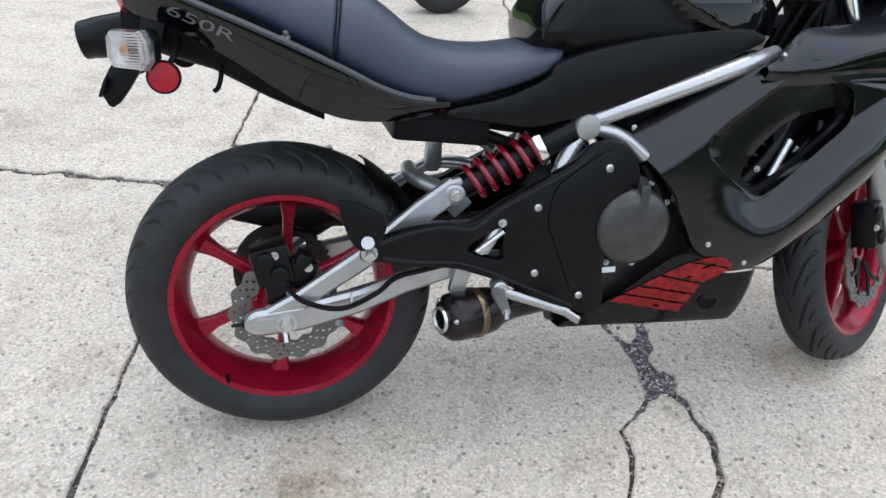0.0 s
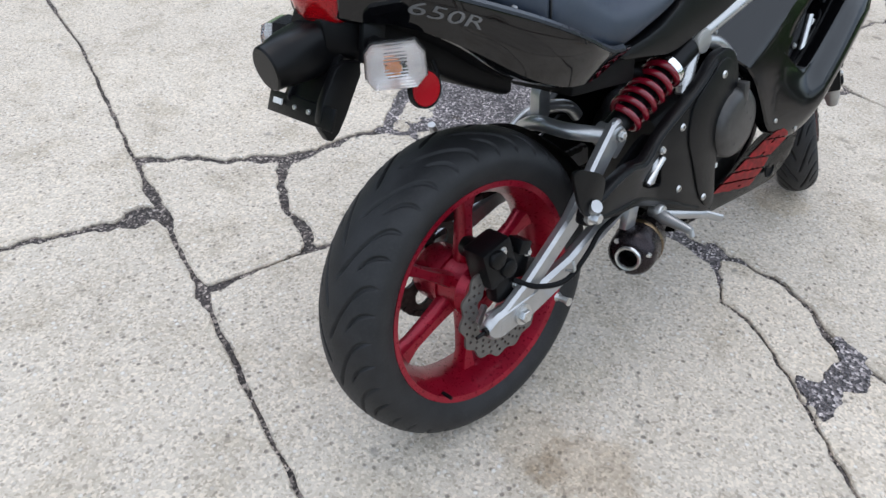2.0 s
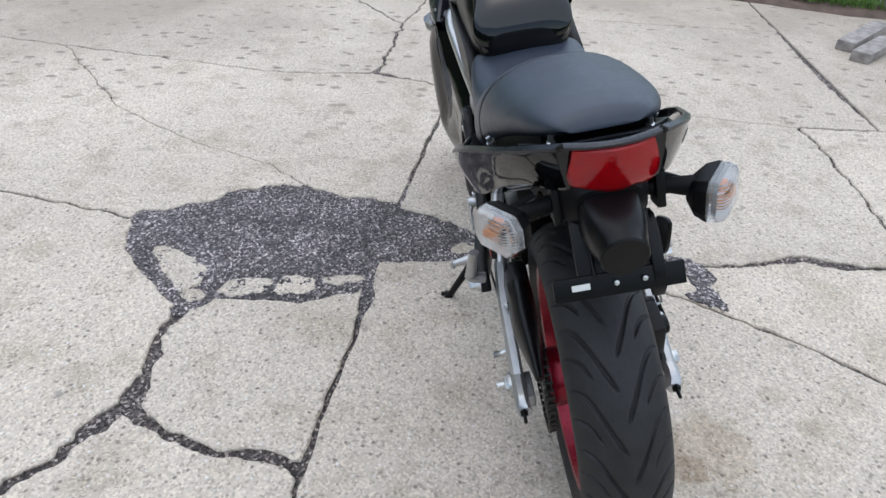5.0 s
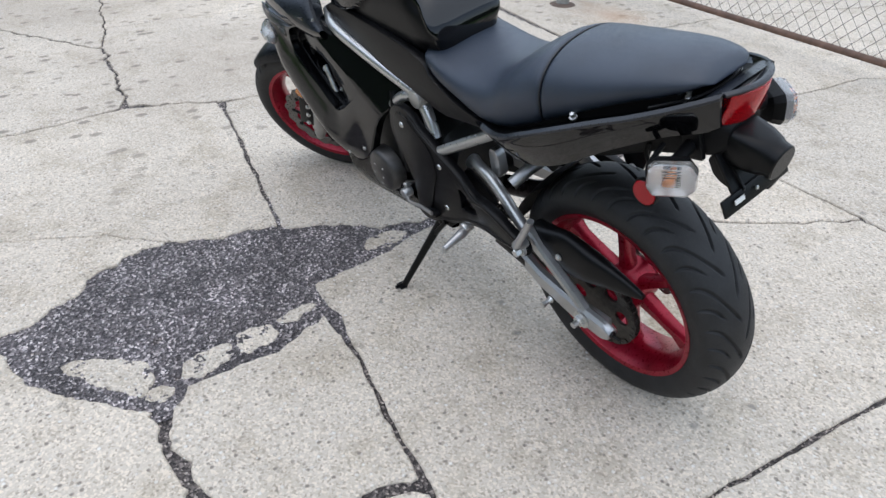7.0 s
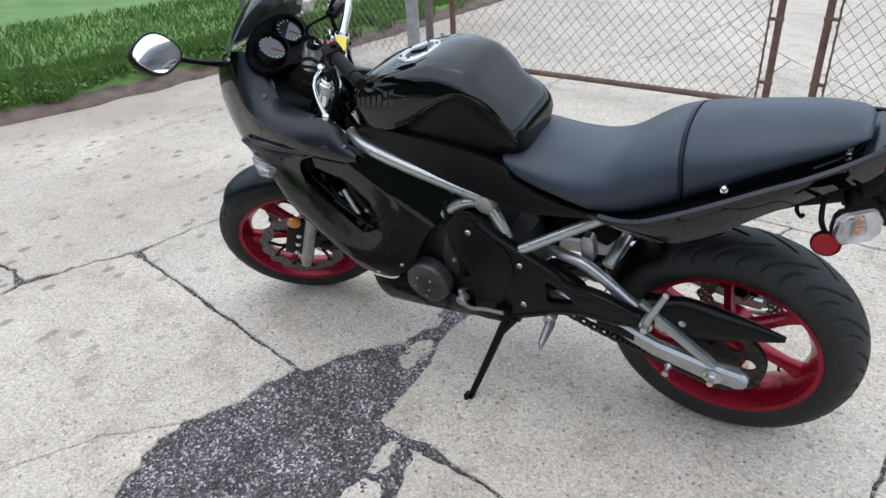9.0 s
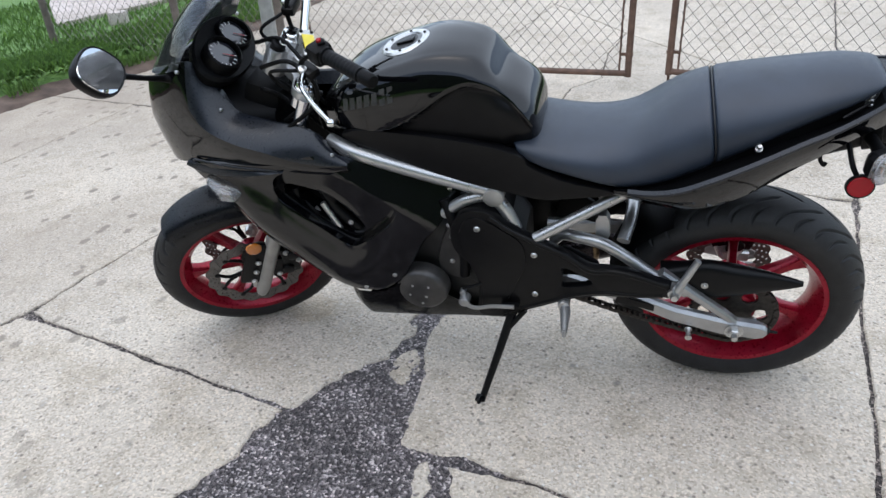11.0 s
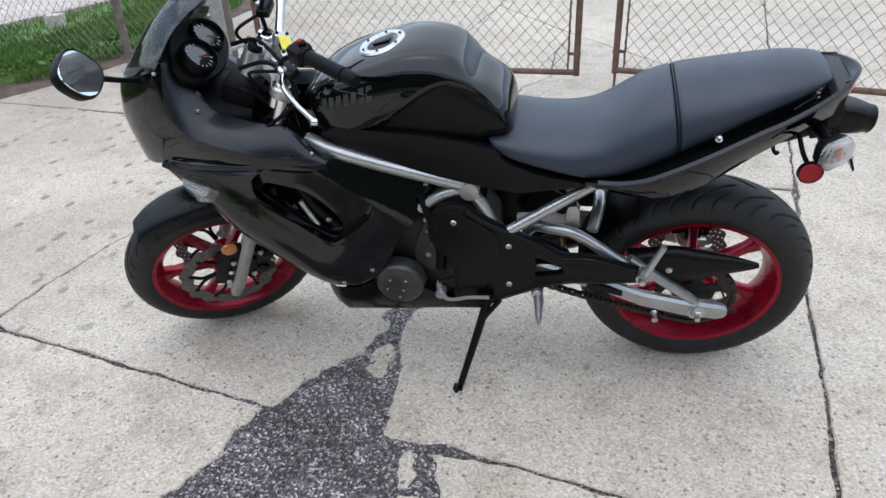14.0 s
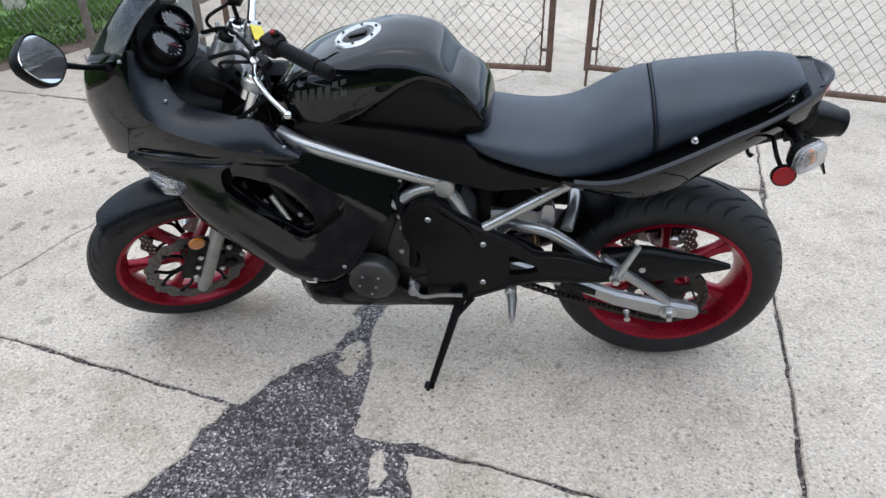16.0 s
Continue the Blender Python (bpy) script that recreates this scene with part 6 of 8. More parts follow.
bm = bmesh.new()
stations = [(x, 1) for x in np.linspace(0.975, 1.55, 44)] + [(x, 1) for x in np.linspace(1.56, 1.6145, 12)]
stations += [(x, -1) for x, _ in reversed(stations)]
rings = []
for x, s in stations:
    lift = cowl_lift(x)
    zt, zc, zb = cowl_top(x) + lift, cowl_crease(x) + lift, cowl_bottom(x) - 0.004
    y_top, y_crease = max(0, fair_y(x, zt) - cowl_inset(x)), fair_y(x, zc) + 0.004
    def shift(z):
        return x - (0.30 * max(0, z - 0.86) + 0.05 * max(0, 0.80 - z)) * max(0, (x - 1.35) / 0.27)
    ring = [(shift(zt) - 0.012, s * max(0, y_top - 0.030), zt - 0.030), (shift(zt) - 0.004, s * max(0, y_top - 0.008), zt - 0.002)]
    for v in np.linspace(0, 1, 8):
        z = zt + (zc - zt) * v
        bow = 0.007 * math.sin(v * math.pi) * min(1.0, cowl_inset(x) / 0.05)
        ring.append((shift(z), s * (y_top + (y_crease - y_top) * v + bow), z + bow * 0.6))
    for v in np.linspace(0, 1, 10)[1:]:
        z = zc + (zb - zc) * v
        ring.append((shift(z), s * max(0, fair_y(x, z) + 0.004 - 0.012 * v * v), z))
    ring.append((x, s * max(0, fair_y(x, zb) - 0.03), zb + 0.004))
    rings.append(ring)
add_loft(bm, rings, False, False)
for f in bm.faces:
    c = f.calc_center_median()
    lift = cowl_lift(c.x)
    f.material_index = 1 if c.x < 1.385 and c.z > cowl_crease(c.x) + lift + 0.001 else 0
cowl = part("front_cowl", bm, [PAINT, SHEENBLACK], bike, "glossy black front cowl", sharp=28)
for s in (-1, 1):
    for x, y, z in ((1.010, 0.189, 0.834), (1.312, 0.140, 0.920), (1.380, 0.163, 1.036)):
        bm = bmesh.new()
        knob(bm, (x, s * y, z), (0, s, 0.6), 0.0045, 0.007, 12)
        part("screw", bm, ALLOY, cowl)
    # slot lip under the cowl
    bm = bmesh.new()
    rings = []
    for u in np.linspace(0, 1, 24):
        x = 1.150 + 0.318 * u
        z = 0.786 - 0.030 * u - 0.006 * math.sin(u * math.pi)
        h = 0.016 * math.sin(min(1, u * 1.2) * math.pi / 2) * (1 - 0.6 * max(0, u - 0.85) / 0.15)
        y = fair_y(x, z) + 0.003
        rings.append([(x, s * (y - 0.030), z + h * 0.6), (x, s * y, z + h * 0.5), (x, s * (y + 0.003), z + 0.0), (x, s * (y + 0.005), z - h * 0.6), (x, s * (y + 0.001), z - h), (x, s * (y - 0.030), z - h)])
    add_loft(bm, rings)
    part("intake_lip", bm, SHEENBLACK, cowl)
# headlight area closing the nose from within
bm = bmesh.new()
rings = []
for x, hw, z0, z1 in ((1.20, 0.09, 0.80, 0.90), (1.30, 0.135, 0.76, 0.925), (1.42, 0.125, 0.745, 0.965), (1.50, 0.10, 0.742, 0.93), (1.56, 0.05, 0.745, 0.88)):
    rings.append([(x, hw * math.copysign(abs(math.cos(a)) ** 0.7, math.cos(a)), (z0 + z1) / 2 + (z1 - z0) / 2 * math.copysign(abs(math.sin(a)) ** 0.7, math.sin(a))) for a in np.linspace(0, 2 * math.pi, 25)[:-1]])
add_loft(bm, rings)
part("inner_cowl", bm, MATTE, cowl)

# windscreen
rings = []
for t in np.linspace(0, 1, 12):
    ring = []
    for u in np.linspace(-1, 1, 25):
        y = u * (0.162 - 0.040 * t)
        x = 1.565 - 0.185 * u * u - (0.30 - 0.11 * u * u) * t + 0.012 * math.sin(t * math.pi)
        z = 0.968 + 0.072 * u * u + (0.265 - 0.085 * u * u) * t + 0.014 * math.sin(t * math.pi)
        ring.append((x, y, z))
    rings.append(ring)
bm = loft(rings, False, False)
bmesh.ops.solidify(bm, geom=bm.faces[:], thickness=0.003)
part("windscreen", bm, SMOKE, bike, "smoked dark windscreen", sharp=60)

# instruments
DASH_AXIS = Vector((-0.72, 0.10, 0.70)).normalized()
bm = bmesh.new()
for c, r in ((Vector((1.312, 0.060, 1.030)), 0.047), (Vector((1.334, -0.045, 1.034)), 0.047)):
    add_lathe(bm, [(r * 0.82, 0.010), (r * 0.90, 0.018), (r, 0.014), (r * 1.04, 0.0), (r * 1.0, -0.03), (r * 0.8, -0.075), (1e-4, -0.09)], c, DASH_AXIS, 40)
rings = []
for k, dz in ((1.0, -0.010), (1.06, -0.018), (1.0, -0.05), (0.8, -0.09)):
    rings.append([Vector((1.325, 0.005, 1.033)) + turn_to(DASH_AXIS).to_3x3() @ Vector((0, 0, dz)) + Vector((0.0, 1.0, -0.10)).normalized() * (math.cos(a) * 0.118 * k) + Vector((0.70, 0.0, 0.72)) * (math.sin(a) * 0.072 * k) for a in np.linspace(0, 2 * math.pi, 41)[:-1]])
add_loft(bm, rings)
dash = part("dashboard", bm, MATTE, bike, "black dashboard with two round dials")
for c, r in ((Vector((1.312, 0.060, 1.030)), 0.039), (Vector((1.334, -0.045, 1.034)), 0.039)):
    face = part("dial", lathe([(1e-4, 0.003), (r, 0.003), (r, -0.002)], c, DASH_AXIS, 40), DIAL, dash, "black dial with white marks")
    bm = bmesh.new()
    m = Matrix.Translation(c) @ turn_to(DASH_AXIS)
    for k in range(13):
        a = radians(-40 + 260 * k / 12)
        mm = m @ Matrix.Rotation(a, 4, "Z") @ Matrix.Translation((r * 0.84, 0, 0.0045))
        box(bm, mm.translation, (0.008, 0.0016, 0.0006), mm.to_3x3().to_4x4())
    part("marks", bm, WHITEMARK, face)
    bm = bmesh.new()
    mm = m @ Matrix.Rotation(radians(215), 4, "Z") @ Matrix.Translation((r * 0.38, 0, 0.006))
    box(bm, mm.translation, (r * 0.8, 0.002, 0.001), mm.to_3x3().to_4x4())
    part("needle", bm, REDDECAL, face)
# dark bracket and wiring between dashboard and yoke
bm = bmesh.new()
box(bm, (1.245, 0.0, 0.885), (0.10, 0.15, 0.14), Matrix.Rotation(radians(-20), 4, "Y"), 0.02)
part("bracket", bm, MATTE, dash)
for k in range(4):
    y = -0.06 + 0.037 * k + 0.006 * (k % 2)
    bm = bmesh.new()
    add_tube(bm, [(1.25, y * 0.8, 0.925), (1.21, y * 1.2 + 0.01, 0.945), (1.17, y * 1.1, 0.91), (1.13, y, 0.83)], 0.006, 8)
    part("cable", bm, MATTE, dash)

# ---- mirrors
def mirror_unit(s):
    c = Vector((1.437, s * 0.337, 1.130))
    n = Vector((-0.90, -0.25 * s, 0.38)).normalized()
    side = Vector((0.0, s, -0.22))
    side = (side - n * side.dot(n)).normalized()
    up = n.cross(side) * (1 if n.cross(side).z > 0 else -1)
    def ring(k, a, b, off):
        out = []
        for t in np.linspace(0, 2 * math.pi, 41)[:-1]:
            cx, cy = math.copysign(abs(math.cos(t)) ** 0.76, math.cos(t)), math.copysign(abs(math.sin(t)) ** 0.76, math.sin(t))
            out.append(c + side * (cx * a * k + 0.022 * cy * k) + up * (cy * b * k) + n * off)
        return out
    a, b = 0.072, 0.056
    body = part("mirror", loft([ring(0.93, a, b, 0.004), ring(1.0, a, b, 0.006), ring(1.03, a, b, 0.0), ring(0.95, a, b, -0.018), ring(0.6, a, b, -0.034), ring(0.1, a, b, -0.038)]), MATTE, bike, "oval black rear-view mirror on a stalk", sharp=50)
    part("mirror_glass", loft([ring(0.935, a, b, 0.0045), ring(0.92, a, b, 0.0062), ring(0.02, a, b, 0.0062)]), MIRROR, body, "mirror glass", smooth=False)
    bm = bmesh.new()
    add_tube(bm, [(1.425, s * 0.128, 0.998), (1.442, s * 0.150, 1.011), (1.440, s * 0.21, 1.045), (1.440, s * 0.290, 1.095)], [0.014, 0.009, 0.0065, 0.008], 12)
    part("stalk", bm, MATTE, body)


for s in (-1, 1):
    mirror_unit(s)

# ---- steering
YOKE = Matrix.Translation((1.140, 0, 0.985)) @ Matrix.Rotation(radians(-25), 4, "Y")
half = [(0.040, 0.0), (0.036, 0.030), (0.020, 0.058), (0.026, 0.082), (0.032, 0.104), (0.018, 0.130), (-0.010, 0.134), (-0.034, 0.112), (-0.034, 0.088), (-0.022, 0.062), (-0.030, 0.034), (-0.040, 0.0)]
bm = plate(rounded(half + [(u, -v) for u, v in reversed(half[1:-1])], 2), -0.012, 0.012, 0.005)
for v in bm.verts:
    v.co = YOKE @ Vector((v.co.x, v.co.z, v.co.y))
bmesh.ops.recalc_face_normals(bm, faces=bm.faces)
yoke = part("top_yoke", steered(bm), ALLOY, bike, "bare alloy top yoke with fork caps")
for y in (-0.10, 0.10):
    bm = bmesh.new()
    add_lathe(bm, [(1e-4, 0.016), (0.010, 0.016), (0.012, 0.020), (0.022, 0.021), (0.025, 0.018), (0.026, 0.008), (0.028, 0.006), (0.028, -0.050)], YOKE @ Vector((0, y, 0.010)), RAKE, 28)
    cap_f = part("fork_cap", steered(bm), CHROME, yoke, "bright fork cap")
    bm = bmesh.new()
    hexbolt(bm, YOKE @ Vector((0, y, 0.026)), RAKE, 0.008, 0.009)
    part("adjuster", steered(bm), SATIN, cap_f)
    bm = bmesh.new()
    knob(bm, YOKE @ Vector((-0.036, y * 1.05, 0.0)), YOKE.to_3x3() @ Vector((-1, 0, 0)), 0.006, 0.010, 10)
    part("pinch_bolt", steered(bm), SATIN, yoke)
bm = bmesh.new()
knob(bm, YOKE @ Vector((-0.004, 0, 0.010)), RAKE, 0.019, 0.016, 6, 0.1)
part("stem_nut", steered(bm), STEEL, yoke)
bm = bmesh.new()
add_lathe(bm, [(0.019, 0.046), (0.024, 0.048), (0.027, 0.044), (0.027, 0.020), (0.030, 0.016), (0.030, -0.020), (1e-4, -0.020)], YOKE @ Vector((0.056, 0, 0.0)), RAKE, 28)
lock = part("ignition_lock", steered(bm), ALLOY, yoke, "silver ignition lock with a black barrel")
bm = bmesh.new()
add_lathe(bm, [(1e-4, 0.062), (0.014, 0.062), (0.018, 0.058), (0.019, 0.030), (1e-4, 0.030)], YOKE @ Vector((0.056, 0, 0.0)), RAKE, 24)
part("barrel", steered(bm), MATTE, lock)
bm = bmesh.new()
ring_c = YOKE @ Vector((0.044, 0.010, 0.070))
add_tube(bm, [ring_c + Vector((0.011 * math.cos(a), 0.011 * math.sin(a), 0.004 * math.cos(a))) for a in np.linspace(0, 2 * math.pi, 21)], 0.0013, 6, False)
part("key_ring", steered(bm), STEEL, lock)
for y in (-0.040, 0.040):
    bm = bmesh.new()
    add_lathe(bm, [(0.022, 0.0), (0.019, 0.006), (0.017, 0.040), (1e-4, 0.040)], YOKE @ Vector((-0.016, y, 0.008)), RAKE, 22)
    box(bm, YOKE @ Vector((-0.016, y, 0.058)), (0.042, 0.030, 0.030), YOKE.to_3x3().to_4x4(), 0.009)
    clamp = part("bar_clamp", steered(bm), STEEL, yoke)
    for u in (-0.013, 0.013):
        bm = bmesh.new()
        knob(bm, YOKE @ Vector((-0.016 + u, y, 0.072)), RAKE, 0.0045, 0.005, 8)
        part("bolt", steered(bm), SATIN, clamp)
bm = bmesh.new()
box(bm, YOKE @ Vector((-0.016, 0.004, 0.0755)), (0.030, 0.058, 0.003), YOKE.to_3x3().to_4x4(), 0.001)
part("sticker", steered(bm), YELLOW, yoke, "yellow warning sticker")
for k, (a0, a1) in enumerate(((-0.05, 0.10), (0.05, 0.13))):
    bm = bmesh.new()
    add_tube(bm, [YOKE @ Vector((0.10, a0, 0.02)), YOKE @ Vector((0.05, a0 + 0.05, 0.070 + 0.01 * k)), YOKE @ Vector((-0.01, a1, 0.050)), YOKE @ Vector((-0.02, a1 + 0.02, 0.0)), YOKE @ Vector((0.03, a1, -0.10))], 0.0055, 8)
    part("cable", steered(bm), MATTE, yoke)
BACK = STEER.inverted()
grip_in, grip_out = BACK @ Vector((0.978, 0.166, 1.088)), BACK @ Vector((0.834, 0.260, 1.077))
half_bar = [YOKE @ Vector((-0.016, 0.0, 0.056)), YOKE @ Vector((-0.016, 0.055, 0.056)), Vector((1.072, 0.120, 1.080)), grip_in, grip_in.lerp(grip_out, 0.7)]
bm = bmesh.new()
add_tube(bm, [Vector((p.x, -p.y, p.z)) for p in reversed(half_bar[1:])] + half_bar, 0.0115, 14)
bar = part("handlebar", steered(bm), CHROME, bike, "silver tubular handlebar")
for s in (-1, 1):
    g0, g1 = Vector((grip_in.x, s * grip_in.y, grip_in.z)), Vector((grip_out.x, s * grip_out.y, grip_out.z))
    dg = (g1 - g0).normalized()
    bm = bmesh.new()
    prof = [(1e-4, 0), (0.021, 0.0), (0.021, 0.006)]
    for k in range(9):
        prof += [(0.0165, 0.008 + k * 0.0125), (0.0175, 0.013 + k * 0.0125), (0.0165, 0.0185 + k * 0.0125)]
    prof += [(0.0175, 0.126), (0.0135, 0.128), (0.0160, 0.131), (0.0160, 0.165), (0.0130, 0.169), (1e-4, 0.169)]
    add_lathe(bm, prof, g0, dg, 22)
    part("grip", steered(bm), MATTE, bar, "ribbed black rubber grip")
    bm = bmesh.new()
    box(bm, g0 - dg * 0.022, (0.044, 0.048, 0.044), Matrix.Rotation(math.atan2(dg.y, dg.x), 4, "Z"), 0.009)
    box(bm, g0 - dg * 0.024 + Vector((-0.01, 0, 0.024)), (0.018, 0.016, 0.010), None, 0.003)
    part("switch_box", steered(bm), MATTE, bar)
    bm = bmesh.new()
    knob(bm, g0 - dg * 0.026 + Vector((-0.006, 0, 0.026)), (0, 0, 1), 0.006, 0.008, 10)
    part("button", steered(bm), REDREF, bar, "small red switch")
    bm = bmesh.new()
    tip = BACK @ Vector((0.937, 0.300, 0.998))
    tip.y *= s
    pv = g0 - dg * 0.045 + Vector((0.040, 0, -0.058))
    dl = tip - pv
    add_tube(bm, [pv, pv + dl * 0.30 + Vector((0.020, 0, 0.012)), pv + dl * 0.65 + Vector((0.016, 0, 0.008)), tip], [0.011, 0.009, 0.0075, 0.007], 12, flat=0.7)
    bmesh.ops.create_uvsphere(bm, u_segments=14, v_segments=10, radius=0.0095, matrix=Matrix.Translation(tip))
    part("lever", steered(bm), CHROME, bar, "polished alloy lever")
    bm = bmesh.new()
    box(bm, pv - dg * 0.008 + Vector((-0.015, 0, 0.002)), (0.055, 0.034, 0.022), Matrix.Rotation(math.atan2(dg.y, dg.x), 4, "Z"), 0.006)
    knob(bm, pv + Vector((0, 0, -0.012)), (0, 0, 1), 0.009, 0.024, 10)
    perch = part("lever_perch", steered(bm), SATIN, bar)
    bm = bmesh.new()
    knob(bm, pv + Vector((0, 0, 0.011)), (-0.2, s * 0.2, 1), 0.0105, 0.006, 16)
    part("pivot_screw", steered(bm), STEEL, perch)
    bm = bmesh.new()
    add_tube(bm, [pv - dg * 0.02, pv - dg * 0.06 + Vector((0.05, 0, -0.01)), (1.16, s * 0.09, 0.96), (1.14, s * 0.07, 0.86), (1.10, s * 0.06, 0.78)], 0.0045, 8)
    add_tube(bm, [g0 - dg * 0.03, g0 - dg * 0.07 + Vector((0.03, 0, -0.05)), (1.12, s * 0.11, 0.93), (1.12, s * 0.09, 0.84)], 0.006, 8)
    part("cable", steered(bm), MATTE, bar)
bm = bmesh.new()
add_lathe(bm, [(1e-4, 0.045), (0.024, 0.045), (0.026, 0.040), (0.026, 0.0), (1e-4, 0.0)], (1.06, -0.235, 1.10), (0, 0, 1), 24)
part("fluid_reservoir", steered(bm), MATTE, bar)

# ---- front fork and wheel
for s in (-1, 1):
    base = Vector((FX - 0.002, s * 0.122, FZ - 0.042))
    leg = part("fork_leg", steered(tube([base, base + RAKE * 0.03, base + RAKE * 0.33], [0.016, 0.0225, 0.0235], 20, False)), GREYLEG, bike, "grey fork leg")
    part("inner_tube", steered(tube([base + RAKE * 0.32, base + RAKE * 0.80], 0.0195, 18, False)), CHROME, leg)
    bm = bmesh.new()
    add_lathe(bm, [(0.022, 0), (0.027, 0.004), (0.027, 0.020), (0.021, 0.024)], base + RAKE * 0.325, RAKE, 22)
    part("dust_seal", steered(bm), MATTE, leg)
    bm = bmesh.new()
    knob(bm, (FX - 0.002, s * 0.10, FZ), (0, s, 0), 0.016, 0.022, 16)
    part("axle_end", steered(bm), STEEL, leg)
    bm = bmesh.new()
    box(bm, base + RAKE * 0.165 + Vector((0.046, s * 0.004, 0.010)), (0.062, 0.014, 0.185), Matrix.Rotation(radians(-25), 4, "Y"), 0.008)
    bracket = part("bracket", steered(bm), SATIN, leg)
    for d in (0.10, 0.145, 0.19):
        bm = bmesh.new()
        hexbolt(bm, base + RAKE * d + Vector((0.040, s * 0.017, 0.0)), (0, s, 0), 0.006, 0.007)
        part("bolt", steered(bm), STEEL, bracket)
    bm = bmesh.new()
    rc2 = base + RAKE * 0.250 + Vector((0.058, s * 0.012, 0.012))
    knob(bm, rc2, (0, s, 0), 0.024, 0.009, 28, 0.3)
    part("reflector", steered(bm), ORANGE, leg, "round orange side reflector")
    cal = bmesh.new()
    box(cal, base + RAKE * 0.135 + Vector((-0.075, -s * 0.012, 0.015)), (0.050, 0.058, 0.115), Matrix.Rotation(radians(-5), 4, "Y"), 0.010)
    box(cal, base + RAKE * 0.125 + Vector((-0.035, s * 0.004, 0.01)), (0.05, 0.018, 0.07), Matrix.Rotation(radians(-15), 4, "Y"), 0.005)
    for d in (0.10, 0.165):
        knob(cal, base + RAKE * d + Vector((-0.075, s * 0.014, 0.015)), (0, s, 0), 0.019, 0.012, 20, 0.3)
    fc2 = part("front_caliper", steered(cal), SATIN, leg, "black front brake caliper")
    for d, dx in ((0.085, -0.048), (0.185, -0.050), (0.13, -0.100)):
        bm = bmesh.new()
        hexbolt(bm, base + RAKE * d + Vector((dx, s * 0.016, 0.015)), (0, s, 0), 0.006, 0.008)
        part("bolt", steered(bm), STEEL, fc2)
    bm = bmesh.new()
    add_tube(bm, [base + RAKE * 0.18 + Vector((-0.075, 0, 0.03)), base + RAKE * 0.26 + Vector((-0.06, 0, 0.06)), base + RAKE * 0.42 + Vector((-0.03, -s * 0.01, 0.0)), base + RAKE * 0.60 + Vector((-0.01, -s * 0.02, 0))], 0.005, 8)
    part("front_hose", steered(bm), MATTE, leg)
front_wheel = part("front_wheel", steered(moved(wheel_mesh(0.224, 0.048, 0.045, 0.050), FX, FZ)), RED, bike, "deep red six-spoke front rim")
for bm in spoke_meshes(0.224, 0.045, 6, 3, 0.025):
    part("spoke", steered(moved(bm, FX, FZ)), RED, front_wheel)
part("tyre", steered(moved(tyre_mesh(FRONT_R, 0.256, 0.0595, 0.226, 0.050, 1000, 84, 18), FX, FZ)), RUBBER, front_wheel, "black front tyre", sharp=60)
for s in (-1, 1):
    part("brake_disc", steered(moved(disc_mesh(0.150, 0.112, 16, s * 0.070, 0.0045, 3, 34), FX, FZ)), DISC, front_wheel, "drilled wavy steel brake disc")
    bm = bmesh.new()
    for k in range(10):
        a, bend = radians(20 + 36 * k), 0.22 if k % 2 else -0.22
        add_tube(bm, [(0.035 * math.cos(a + bend), s * 0.055, 0.035 * math.sin(a + bend)), (0.080 * math.cos(a + bend), s * 0.066, 0.080 * math.sin(a + bend)), (0.120 * math.cos(a), s * 0.070, 0.120 * math.sin(a))], 0.0055, 8)
        knob(bm, (0.118 * math.cos(a), s * 0.070, 0.118 * math.sin(a)), (0, s, 0), 0.008, 0.006, 12)
    part("disc_carrier", steered(moved(bm, FX, FZ)), SATIN, front_wheel)
rings = []
for u in np.linspace(0, 1, 34):
    a = radians(52 + 104 * u)
    r = 0.322 + 0.010 * math.sin(u * math.pi)
    hw = 0.070 * (0.55 + 0.45 * math.sin(min(1, 0.12 + u * 1.1) * math.pi) ** 0.6)
    drop = 0.055 * (0.5 + 0.5 * math.sin(u * math.pi))
    rings.append([(FX + (r - drop * abs(v) ** 2.6) * math.cos(a), hw * math.copysign(1 - (1 - abs(v)) ** 1.7, v), FZ + (r - drop * abs(v) ** 2.6) * math.sin(a)) for v in np.linspace(-1, 1, 17)])
bm = loft(rings, False, False)
bmesh.ops.solidify(bm, geom=bm.faces[:], thickness=0.003)
# sky reflected on the mudguard is partly in this bluish black
part("front_mudguard", steered(bm), SHEENBLACK, bike, "glossy black front mudguard", sharp=60)

# ---- front turn signals
for s in (-1, 1):
    rings = []
    for x, y, z, h, w in ((1.412, 0.168, 0.722, 0.006, 0.004), (1.392, 0.190, 0.719, 0.020, 0.014), (1.345, 0.214, 0.710, 0.028, 0.024), (1.312, 0.216, 0.706, 0.024, 0.020), (1.290, 0.206, 0.706, 0.010, 0.008)):
        c = Vector((x, s * y, z))
        rings.append([c + Vector((0, 0, h)), c + Vector((0, s * w, h * 0.55)), c + Vector((0, s * w * 0.8, -h * 0.5)), c + Vector((0, 0, -h)), c + Vector((0, -s * w, -h * 0.4)), c + Vector((0, -s * w, h * 0.5))])
    sig = part("turn_signal", loft(rings), CLEARLENS, bike, "clear-lensed front turn signal", sharp=22)

